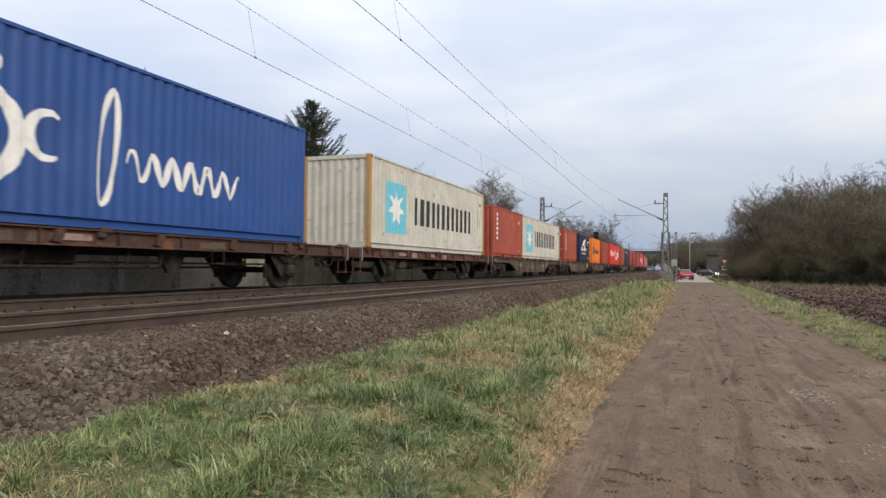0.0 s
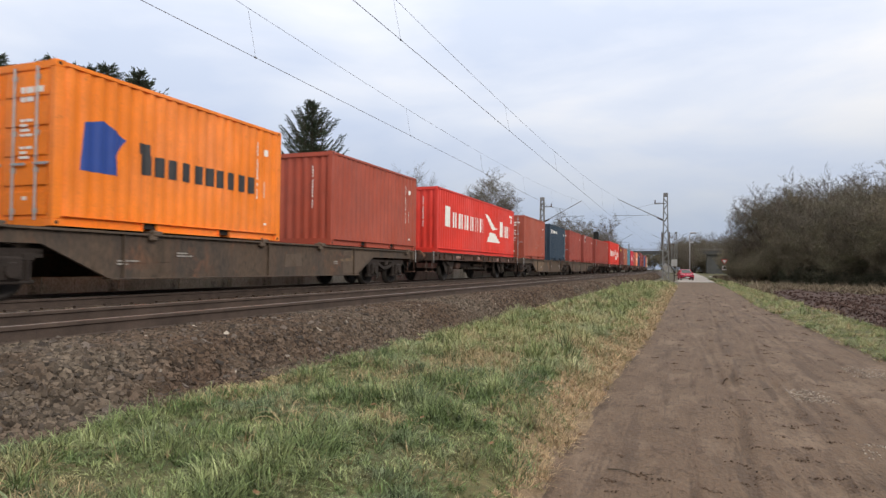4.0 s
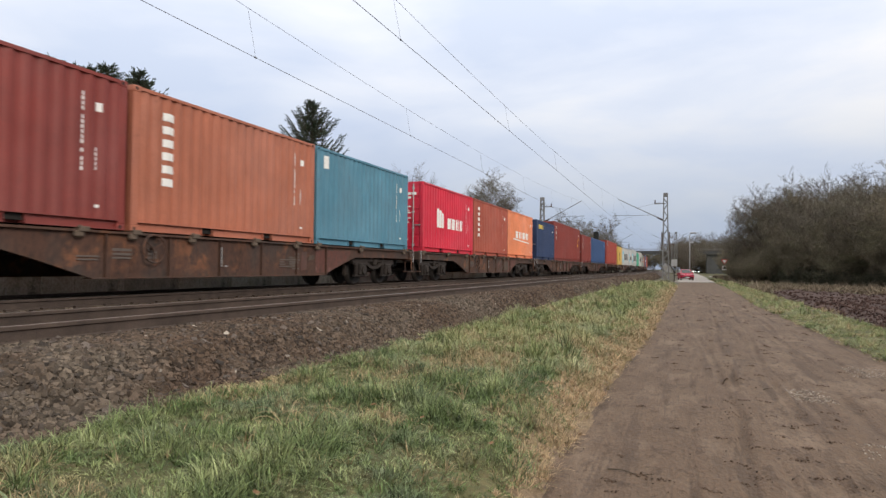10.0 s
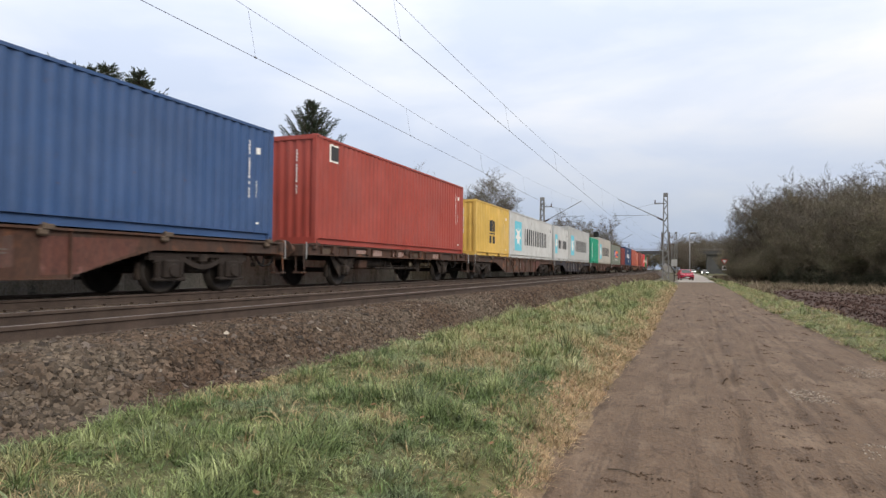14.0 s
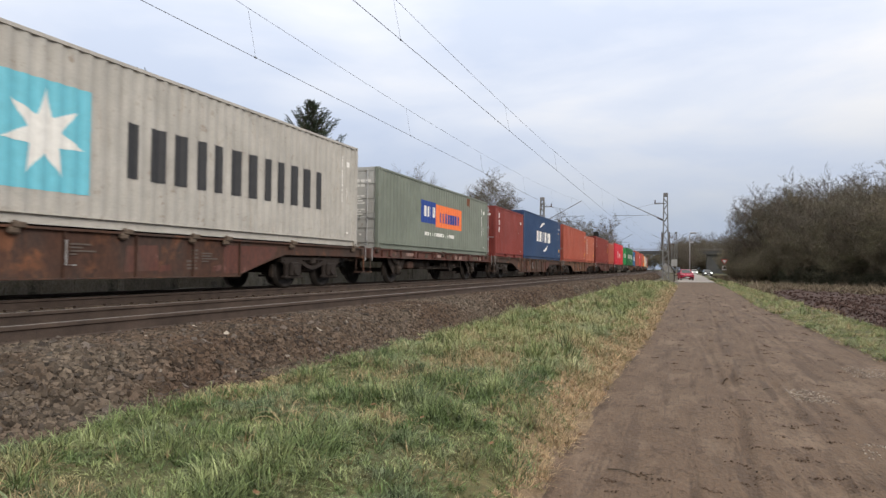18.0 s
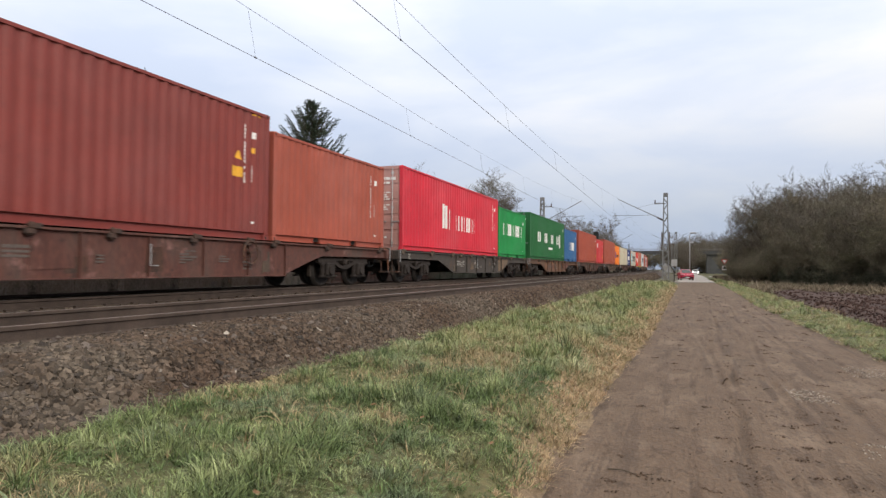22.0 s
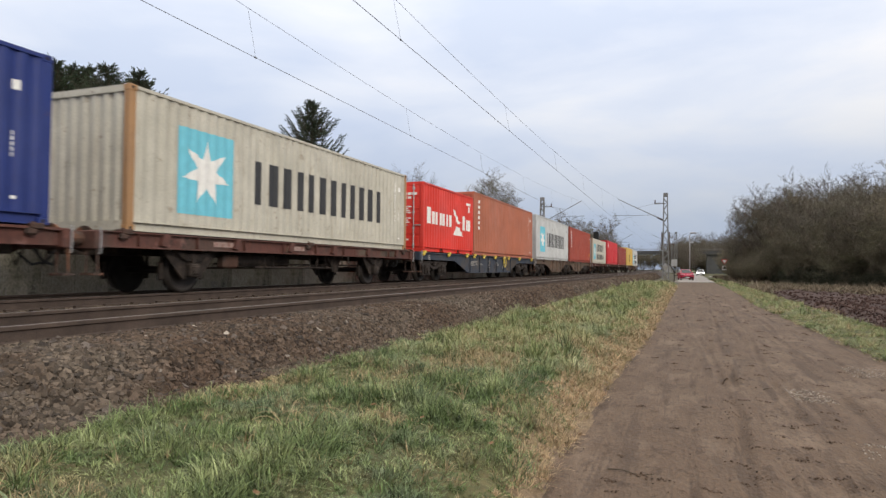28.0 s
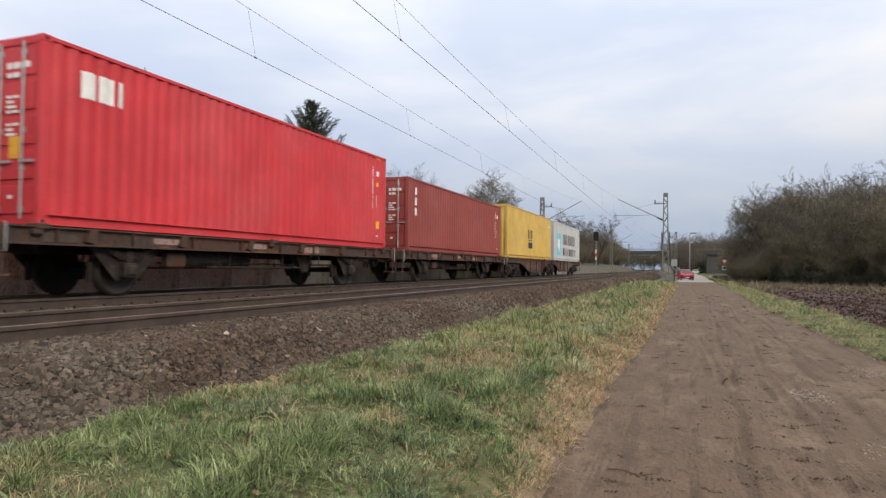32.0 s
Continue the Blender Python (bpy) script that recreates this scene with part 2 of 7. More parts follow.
M_edgestraw = material("bleached_edge_grass", (0.54, 0.395, 0.245), 0.8, 0, 0.30, 2.2, 14, 0.0, second=(0.28, 0.185, 0.105), island=0.45)
M_straw = material("dry_grass_blade", (0.36, 0.288, 0.165), 0.8, 0, 0.28, 3.0, 14, 0.0, second=(0.27, 0.205, 0.115), island=0.45)
M_bark = material("winter_bark", (0.085, 0.068, 0.05), 0.95, 0, 0.3, 2, 20, 0.2, second=(0.05, 0.042, 0.03))
M_twig = material("bare_twig", (0.128, 0.107, 0.086), 0.95, 0, 0.3, 0.3, 9, 0.0, second=(0.100, 0.094, 0.064), island=0.35)
M_brush = material("thicket_twig", (0.160, 0.134, 0.096), 0.95, 0, 0.3, 0.3, 9, 0.0, second=(0.128, 0.122, 0.072), island=0.4)
M_needle = material("spruce_needles", (0.040, 0.060, 0.032), 0.85, 0, 0.3, 0.8, 9, 0.0, island=0.45)
M_scrub = material("dull_scrub_leaf", (0.125, 0.112, 0.064), 0.9, 0, 0.3, 0.5, 7, 0.0, second=(0.100, 0.108, 0.056), island=0.5)
M_mast = material("galvanised_lattice", (0.20, 0.20, 0.198), 0.65, 0.3, 0.2, 2, 30, 0.15)
M_wire = material("copper_wire", (0.10, 0.10, 0.105), 0.6, 0.4, 0.1, 2, 30, 0.0)
M_insul = material("brown_porcelain", (0.06, 0.03, 0.02), 0.3, 0, 0.1, 5, 30, 0.0)
M_bridge = material("grey_bridge_concrete", (0.078, 0.080, 0.080), 0.9, 0, 0.2, 0.5, 8, 0.2, streak=0.4, streak_col=(0.06, 0.06, 0.055))
M_wallpanel = material("mossy_concrete_panel", (0.33, 0.31, 0.26), 0.95, 0, 0.35, 1.2, 18, 0.5, second=(0.120, 0.115, 0.085), mix_at=(0.42, 0.60), streak=0.45, streak_col=(0.040, 0.040, 0.032), fade=0.35, rand=0.25,
                       specks=((0.9, 0.56, 0.68, (0.20, 0.19, 0.18), 0.5, 1.0), (2.6, 0.58, 0.66, (0.028, 0.030, 0.020), 0.6, 1.0)))
M_hut = material("pale_grey_cladding", (0.34, 0.34, 0.33), 0.7, 0, 0.12, 0.8, 15, 0.1, streak=0.3)
M_carred = material("red_car_paint", (0.46, 0.022, 0.06), 0.25, 0.1, 0.05, 2, 30, 0.0, spec=0.6)
M_carwhite = material("white_car_paint", (0.75, 0.75, 0.75), 0.25, 0.0, 0.05, 2, 30, 0.0, spec=0.6)
M_cargrey = material("dark_car_paint", (0.05, 0.055, 0.06), 0.25, 0.3, 0.05, 2, 30, 0.0, spec=0.6)
M_glassdark = material("car_glass", (0.02, 0.022, 0.025), 0.08, 0.0, 0.05, 2, 30, 0.0, spec=0.8)
M_tyre = material("tyre_rubber", (0.02, 0.02, 0.02), 0.85, 0, 0.1, 5, 40, 0.1)


def glowing(name, col, strength):
    m = bpy.data.materials.new(name)
    m.use_nodes = True
    p = m.node_tree.nodes["Principled BSDF"]
    p.inputs["Base Color"].default_value = (*col, 1)
    p.inputs["Emission Color"].default_value = (*col, 1)
    p.inputs["Emission Strength"].default_value = strength
    return m


M_headlight = glowing("lit_headlight", (1.0, 0.97, 0.9), 6.0)


# ---- mesh helpers ----
class Build:
    """Collects vertices and faces of one mesh."""

    def __init__(self):
        self.v, self.f, self.mi = [], [], []

    def add(self, verts, faces, mi=0):
        k = len(self.v)
        self.v += [tuple(p) for p in verts]
        self.f += [tuple(i + k for i in q) for q in faces]
        self.mi += [mi] * len(faces)
        return self

    def box(self, x0, x1, y0, y1, z0, z1, mi=0, c=0.0):
        if c <= 0:
            p = [(x0, y0, z0), (x1, y0, z0), (x1, y1, z0), (x0, y1, z0), (x0, y0, z1), (x1, y0, z1), (x1, y1, z1), (x0, y1, z1)]
            return self.add(p, [(3, 2, 1, 0), (4, 5, 6, 7), (0, 1, 5, 4), (1, 2, 6, 5), (2, 3, 7, 6), (3, 0, 4, 7)], mi)
        ring = [(x0 + c, y0), (x1 - c, y0), (x1, y0 + c), (x1, y1 - c), (x1 - c, y1), (x0 + c, y1), (x0, y1 - c), (x0, y0 + c)]
        xm, ym = (x0 + x1) / 2, (y0 + y1) / 2
        sx, sy = 1 - 2 * c / max(1e-6, x1 - x0), 1 - 2 * c / max(1e-6, y1 - y0)
        inner = [(xm + (a - xm) * sx, ym + (b - ym) * sy) for a, b in ring]
        p = [(*q, z0) for q in inner] + [(*q, z0 + c) for q in ring] + [(*q, z1 - c) for q in ring] + [(*q, z1) for q in inner]
        f = [tuple(range(7, -1, -1)), tuple(range(24, 32))]
        for r in range(3):
            f += [(r * 8 + i, r * 8 + (i + 1) % 8, r * 8 + 8 + (i + 1) % 8, r * 8 + 8 + i) for i in range(8)]
        return self.add(p, f, mi)

    def prism(self, poly, x0, x1, mi=0):
        """A (y, z) outline pushed from x0 to x1; the outline runs counter-clockwise seen from +x."""
        n = len(poly)
        p = [(x0, a, b) for a, b in poly] + [(x1, a, b) for a, b in poly]
        f = [tuple(range(n - 1, -1, -1)), tuple(range(n, 2 * n))]
        f += [(i, (i + 1) % n, n + (i + 1) % n, n + i) for i in range(n)]
        return self.add(p, f, mi)

    def tube(self, pts, radii, n=6, mi=0, caps=True):
        pts = [Vector(p) for p in pts]
        if not hasattr(radii, "__len__"):
            radii = [radii] * len(pts)
        verts, faces = [], []
        for i, p in enumerate(pts):
            d = (pts[min(i + 1, len(pts) - 1)] - pts[max(i - 1, 0)]).normalized()
            a = d.orthogonal().normalized() if abs(d.z) > 0.9 else d.cross(Vector((0, 0, 1))).normalized()
            b = d.cross(a)
            verts += [p + (a * math.cos(2 * math.pi * k / n) + b * math.sin(2 * math.pi * k / n)) * radii[i] for k in range(n)]
        for i in range(len(pts) - 1):
            faces += [(i * n + k, i * n + (k + 1) % n, (i + 1) * n + (k + 1) % n, (i + 1) * n + k) for k in range(n)]
        if caps and n > 2:
            faces += [tuple(range(n - 1, -1, -1)), tuple(range((len(pts) - 1) * n, len(pts) * n))]
        return self.add(verts, faces, mi)

    def mesh(self, name, mats, smooth=False):
        me = bpy.data.meshes.new(name)
        me.from_pydata(self.v, [], self.f)
        for m in (mats if isinstance(mats, (list, tuple)) else [mats]):
            me.materials.append(m)
        if any(self.mi):
            me.polygons.foreach_set("material_index", self.mi)
        if smooth:
            me.polygons.foreach_set("use_smooth", [True] * len(self.f))
        me.update()
        return me


def part(name, b, mat, parent, label="", at=None, smooth=False):
    """Links a Build (or a ready mesh) as one mesh object under its thing or part."""
    me = b.mesh(name, mat, smooth) if isinstance(b, Build) else b
    ob = new(name, me)
    ob.parent = parent
    if at is not None:
        ob.location = at
    if label:
        ob["label"] = label
    return ob


def thing(name, m, label, category, group="", kind=""):
    ob = new(name)
    ob.matrix_world = m
    ob.empty_display_size = 0.3
    return tagged(ob, label, category, group, kind)


def solid(name, b, mat, label, category, group="", kind="", smooth=False, m=None):
    ob = new(name, b.mesh(name, mat, smooth))
    if m is not None:
        ob.matrix_world = m
    return tagged(ob, label, category, group, kind)


def cloud_mesh(name, v, f, mat):
    """A mesh from numpy arrays."""
    me = bpy.data.meshes.new(name)
    v, f = np.asarray(v, np.float32), np.asarray(f, np.int32)
    me.vertices.add(len(v))
    me.vertices.foreach_set("co", v.ravel())
    k = f.shape[1]
    me.loops.add(f.size)
    me.loops.foreach_set("vertex_index", f.ravel())
    me.polygons.add(len(f))
    me.polygons.foreach_set("loop_start", np.arange(0, f.size, k, dtype=np.int32))
    for m in (mat if isinstance(mat, (list, tuple)) else [mat]):
        me.materials.append(m)
    me.update(calc_edges=True)
    me.polygons.foreach_set("use_smooth", [False] * len(f))
    return me


# ---- the ground: one sheet with the bank, the path, the verge and the field ----
RAIL = 0.925        # rail head over the path
XT, XN = -10.508, -6.50   # centre lines: the train's track, the empty track


def bend(y):
    """Sideways offset of both tracks, which bear left in the distance."""
    return -2.6e-4 * max(0.0, y - 120) ** 2


TYRES = ((0.60, -0.055, 0.045), (0.50, 0.015, 0.05), (1.02, 0.03, 0.045), (0.05, 0.015, 0.045), (1.62, 0.035, 0.06), (2.25, 0.02, 0.05))   # wheel marks: place, slant, half width


def bank(x, y):
    """Height of the ground at x, y."""
    prof = [(-1500, 3.0), (-60, 3.0), (-19, 2.6), (-16.5, 2.1), (-14.4, 1.2), (-13.3, 0.55), (-12.4, 0.3), (-4.7, 0.3), (-4.1, 0.37), (-3.4, 0.39), (-2.2, 0.33),
            (-1.6, 0.275), (-1.3, 0.190), (-1.08, 0.085), (-0.93, 0.01), (-0.6, 0.0), (1.2, 0.02), (3.0, 0.0), (3.3, 0.05), (4.4, 0.08), (4.8, -0.05), (1500, -0.1)]
    for (a, za), (b, zb) in zip(prof, prof[1:]):
        if a <= x <= b:
            f = (x - a) / (b - a)
            z = za + (zb - za) * f
            break
    if -4.7 < x < -0.6 and y > 52:
        z *= max(0.25, 1 - (y - 52) / 22)
    if -4.2 < x < -0.9:
        z += 0.05 * noise.noise((x * 1.1, y * 0.8, 3.0)) + 0.03 * noise.noise((x * 3.1, y * 2.9, 7.0))
    elif -0.9 <= x <= 3.1:
        z += 0.012 * noise.noise((x * 1.7, y * 0.5, 5.0)) + 0.007 * noise.noise((x * 7, y * 5, 9.0))
        for rut, dp in ((0.35, 0.018), (1.75, 0.022), (1.05, 0.012), (1.22, 0.012)):
            z -= dp * math.exp(-((x - rut - 0.12 * math.sin(y * 0.21 + rut)) / (0.16 if dp > 0.015 else 0.05)) ** 2)
        z -= 0.02 * max(0.0, noise.noise((x * 4.2, y * 2.6, 31.0)) - 0.25)
        if y < 45:
            z += 0.010 * noise.noise((x * 13, y * 6, 12.0)) - 0.03 * max(0.0, noise.noise((x * 8, y * 4.5, 17.0)) - 0.38)
            for k, (x0, slope, wide) in enumerate(TYRES):
                off = (x - x0 - slope * (y - 7) - 0.05 * math.sin(y * 0.6 + k * 2.1)) / wide
                if abs(off) < 3:
                    z -= (0.075 if k < 3 else 0.045) * max(0.0, 0.25 + noise.noise((k * 5.0, y * 0.55, 3.0))) * (math.exp(-off * off) - 0.45 * math.exp(-(abs(off) - 1.7) ** 2 * 3))
    elif 4.8 <= x < 60:
        z += 0.08 * math.sin(x * 2 * math.pi / 1.1 + noise.noise((x * 0.6, y * 0.2, 1)) * 3) + 0.14 * noise.noise((x * 1.6, y * 0.8, 2.0)) + 0.05 * noise.noise((x * 5, y * 3, 4.0))
    return z


def field_end(x):
    """Far edge of the ploughed strip; rough grass lies beyond it."""
    return float(np.interp(x, (4.5, 7.5, 9.0, 11.0, 14.0, 20.0, 40.0), (47.0, 57.0, 54.0, 47.0, 43.0, 38.0, 34.0))) + 2.0 * noise.noise((x * 0.6, 0.0, 6.0))


def strip(y):
    """Width of the bleached strip beside the path, wider further on."""
    return 1.02 + 0.64 * min(1.0, max(0.0, (y - 3.5) / 7.0))


def drift(x, y):
    """Sideways swing of the path's two edges along its way."""
    l, r = 0.17 * min(1.0, max(0.0, (y - 9) / 5)), -0.33 * math.exp(-((y - 29) / 11) ** 2)
    return float(np.interp(x, (-4.0, -2.5, -0.93, 1.0, 3.1, 4.6), (0.0, l, l, 0.0, r, 0.0)))


def make_ground():
    xs = [-1500, -600, -200, -90, -60, -40, -28, -19, -16.5, -14.4, -13.3, -12.4, -10, -7, -4.7]
    xs += list(np.arange(-4.2, -0.95, 0.10)) + list(np.arange(-0.95, 3.1, 0.033)) + list(np.arange(3.1, 4.75, 0.11)) + list(np.arange(4.8, 16, 0.19)) + [17, 19, 22, 27, 35, 50, 90, 200, 600, 1500]
    ys = [-1500, -400, -100, -30, -12, -8, -6, -5, -4, -3, -2, -1, -0.4, 0.2, 0.7, 1.1]
    y, d = 1.5, 0.065
    while y < 170:
        ys.append(y)
        y += d
        d *= 1.0205
    ys += [200, 240, 300, 400, 600, 1000, 1800]
    v, f, mi = [], [], []
    for yy in ys:
        for xx in xs:
            off = bend(yy) if xx < -4.0 and yy > 120 else 0.0
            v.append((xx + (off if xx > -300 else 0) + drift(xx, yy), yy, bank(xx, min(yy, 180))))
    n = len(xs)
    for j in range(len(ys) - 1):
        for i in range(n - 1):
            f.append((j * n + i, j * n + i + 1, (j + 1) * n + i + 1, (j + 1) * n + i))
            xm = (xs[i] + xs[i + 1]) / 2 + 0.10 * noise.noise((xs[i] * 2, ys[j] * 0.9, 4.0))
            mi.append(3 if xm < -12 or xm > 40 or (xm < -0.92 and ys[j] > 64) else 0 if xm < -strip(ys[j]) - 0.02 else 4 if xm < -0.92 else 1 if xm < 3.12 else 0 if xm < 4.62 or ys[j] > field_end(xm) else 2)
    me = bpy.data.meshes.new("ground")
    me.from_pydata(v, [], f)
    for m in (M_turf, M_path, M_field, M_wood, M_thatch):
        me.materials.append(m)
    me.polygons.foreach_set("material_index", mi)
    me.polygons.foreach_set("use_smooth", [True] * len(f))
    me.update()
    return tagged(new("ground", me), "grassy bank, brown dirt path and ploughed field on level ground", "ground", kind="structure")


make_ground()


# ---- two tracks on one ballast bed ----
def swept(b, prof, ys, x0, mi=0, closed=False):
    """Sweeps an (x, z) outline along the track."""
    n = len(prof)
    v = [(x0 + bend(y) + a, y, z) for y in ys for a, z in prof]
    m = n if closed else n - 1
    f = [(j * n + i, j * n + (i + 1) % n, (j + 1) * n + (i + 1) % n, (j + 1) * n + i) for j in range(len(ys) - 1) for i in range(m)]
    b.add(v, f, mi)
    return b


TRACK_Y = [-60, 0, 60, 120] + list(range(135, 640, 15))
BED_Z = RAIL - 0.19
track_bed = solid("track_bed", swept(Build(), [(-3.7, 0.2), (-2.35, BED_Z), (0, BED_Z + 0.02), (2.0, BED_Z - 0.06), (4.0, BED_Z + 0.01), (5.62, BED_Z - 0.01), (5.9, BED_Z - 0.06), (6.55, 0.22)][::-1],
                          TRACK_Y, XT), M_ballast, "brown-grey crushed stone ballast bed under two tracks", "track bed", kind="structure")


def rail_profile():
    h = 0.172
    return [(-0.0625, 0), (0.0625, 0), (0.0625, 0.012), (0.012, 0.035), (0.010, h - 0.05), (0.036, h - 0.038), (0.036, h - 0.008), (0.028, h), (-0.028, h),
            (-0.036, h - 0.008), (-0.036, h - 0.038), (-0.010, h - 0.05), (-0.012, 0.035), (-0.0625, 0.012)]


for xc in (XN, XT):
    for side in (-0.7535, 0.7535):
        b = Build()
        swept(b, [(a, z + RAIL - 0.172) for a, z in rail_profile()][::-1], TRACK_Y, xc + side, closed=True)
        n = len(rail_profile())
        for i in range(len(b.f)):
            if (i % n) in (n - 1 - 7 - 1 + 0,):
                b.mi[i] = 1
        ob = solid("rail", b, [M_railside, M_railtop], "rusty steel rail with a polished running surface", "rail", "rails of the tracks", "structure")


def make_sleepers():
    b = Build()
    poly = [(-1.3, -0.18), (1.3, -0.18), (1.3, 0.0), (0.55, 0.0), (0.4, -0.035), (-0.4, -0.035), (-0.55, 0.0), (-1.3, 0.0)]
    n = len(poly)
    v = [(a, -0.13, z) for a, z in poly] + [(a, 0.13, z) for a, z in poly]
    f = [tuple(range(n)), tuple(range(2 * n - 1, n - 1, -1))] + [(i, n + i, n + (i + 1) % n, (i + 1) % n) for i in range(n)]
    b.add(v, f)
    for sx in (-0.7535, 0.7535):
        for e_ in (-0.1, 0.1):
            b.box(sx + e_ - 0.035, sx + e_ + 0.035, -0.06, 0.06, 0, 0.035, mi=1)
    me = b.mesh("sleeper", [M_sleeper, M_railside])
    for xc in (XN, XT):
        track = thing("track_sleepers", Matrix.Translation((xc, 0, RAIL - 0.172)), "concrete sleepers bedded in brown ballast", "sleepers", "sleepers of the tracks", "structure")
        far = Build()
        for k in range(-14, 220):
            y = 0.3 + 0.6 * k
            if k < 50:
                part("sleeper", me, None, track, at=(bend(y), y, 0))
            else:
                far.box(bend(y) - 1.3, bend(y) + 1.3, y - 0.13, y + 0.13, -0.15, 0)
        tagged(part("sleeper_row", far, M_sleeper, track), kind="stuff")


make_sleepers()


def make_wall():
    """Low mossy concrete edging wall beyond the train's track."""
    w = thing("retaining_wall", Matrix.Translation((-13.0, 0, 0)), "low mossy concrete panel wall beside the far track", "wall", kind="structure")
    b = Build().box(-0.12, 0.10, 0.02, 1.98, 0, 1.86, c=0.02)
    me = b.mesh("panel", M_wallpanel)
    p = Build().box(-0.11, 0.13, -0.09, 0.09, 0, 1.92, c=0.02)
    pm = p.mesh("post", M_wallpanel)
    run = Build()
    for k in range(36, 60):
        run.box(bend(2.0 * k) - 0.12, bend(2.0 * k) + 0.11, 2.0 * k, 2.0 * k + 1.98, 0, 1.86)
    tagged(part("panel_row", run, M_wallpanel, w), kind="stuff")
    for k in range(-6, 36):
        y = 2.0 * k
        part("panel", me, None, w, at=(bend(y), y, 0.03 * math.sin(k * 1.7)))
        part("post", pm, None, w, at=(bend(y), y, 0.0))
    # a looped scribble and a few short pale strokes sprayed on the panels
    for y, z, k in ((8.9, 0.92, 1.0), (15.2, 0.95, 0.8)):
        pts = [(0.108, y + 0.26 * k * f + 0.06 * math.sin(f * 19), z + 0.10 * k * math.cos(f * 23)) for f in np.linspace(0, 1, 26)]
        part("scribble", Build().tube(pts, 0.012, 4), M_dullmark, w, "pale sprayed scribble")
    for y in (7.6, 7.75, 11.9):
        part("scribble", Build().prism([(y, 0.80), (y + 0.03, 0.80), (y + 0.04, 1.08), (y + 0.01, 1.08)], 0.101, 0.104), M_dullmark, w, "pale sprayed stroke")


make_wall()


# ---- overhead line ----
def lattice_mast(m, height, label, arm_to, mess_z, z_board=False):
    """A lattice mast with its base, crossarm and slanted cantilever; arm_to is the sideways way to the wire it holds."""
    mast = thing("catenary_mast", m, label, "catenary mast", "masts of the overhead line")
    w0, w1 = 0.30, 0.17

    def wid(z):
        return w0 + (w1 - w0) * z / height
    for sx in (-1, 1):
        for sy in (-1, 1):
            b = Build()
            b.tube([(sx * wid(0), sy * wid(0), 0), (sx * wid(height), sy * wid(height), height)], 0.066, 4)
            part("chord", b, M_mast, mast)
    step, k = 0.62, 0
    lac = Build()
    z = 0.25
    while z < height - step:
        a, c = wid(z), wid(z + step)
        s = 1 if k % 2 else -1
        for q in (-1, 1):
            lac.tube([(-s * a, q * a, z), (s * c, q * c, z + step)], 0.040, 4, caps=False)
            lac.tube([(q * a, -s * a, z), (q * c, s * c, z + step)], 0.040, 4, caps=False)
        z += step
        k += 1
    part("lacing", lac, M_mast, mast)
    part("footing", Build().box(-0.5, 0.5, -0.5, 0.5, -0.6, 0.15, c=0.04), M_concrete, mast, "square concrete footing")
    part("cap_plate", Build().box(-0.22, 0.22, -0.22, 0.22, height, height + 0.35, c=0.02), M_mast, mast)
    sg = 1 if arm_to > 0 else -1
    part("cross_arm", Build().box(min(0, -sg * -1.1), max(0, sg * 1.1), -0.05, 0.05, height - 0.75, height - 0.66), M_mast, mast)
    part("cross_insulator", Build().tube([(sg * 1.0, 0, height - 0.66), (sg * 1.0, 0, height - 0.35)], 0.06, 6), M_insul, mast)
    base_z = mess_z - 2.2
    part("insulator", Build().tube([(sg * 0.25, 0, base_z), (sg * 0.8, 0, base_z + 0.28)], [0.09, 0.09], 8), M_insul, mast, "brown ribbed insulator")
    part("cantilever", Build().tube([(sg * 0.7, 0, base_z + 0.23), (arm_to, 0, mess_z)], 0.04, 6), M_mast, mast)
    part("steady_arm", Build().tube([(sg * 0.9, 0, mess_z - 1.70), (arm_to * 1.1, 0, mess_z - 1.66)], 0.018, 6).tube([(arm_to * 0.6, 0, mess_z - 1.68), (arm_to + sg * 0.2, 0, mess_z - 2.25)], 0.012, 5), M_mast, mast)
    part("top_tube", Build().tube([(sg * 0.25, 0, mess_z - 0.35), (arm_to * 0.62, 0, mess_z - 0.95)], 0.012, 5), M_mast, mast)
    if z_board:
        for q in (-1, 1):
            part("side_box", Build().box(min(q * 0.29, q * 0.40), max(q * 0.29, q * 0.40), -0.25, 0.10, 3.1, 4.9, c=0.03), M_brown, mast, "narrow dark box on the mast")
        part("warning_plate", Build().add([(-0.3, -0.36, 1.5), (0.3, -0.36, 1.5), (0, -0.36, 1.0), (-0.3, -0.34, 1.5), (0.3, -0.34, 1.5), (0, -0.34, 1.0)], [(0, 2, 1), (3, 4, 5), (0, 1, 4, 3), (1, 2, 5, 4), (2, 0, 3, 5)]), M_dullmark, mast, "small dirty white plate")
    return mast


MASTS_Y = (-4.0, 68.0, 140.0, 212.0)
for y in MASTS_Y:
    if y > 0:
        lattice_mast(Matrix.Translation((-1.95 + bend(y), y, 0.3)), 8.45, "grey galvanised lattice mast on the grass bank", -4.59, 8.3, y < 100)
        lattice_mast(Matrix.Translation((-15.0 + bend(y + 3), y + 3, 1.2)), 7.8, "grey galvanised lattice mast beyond the train", 4.3, 7.65)


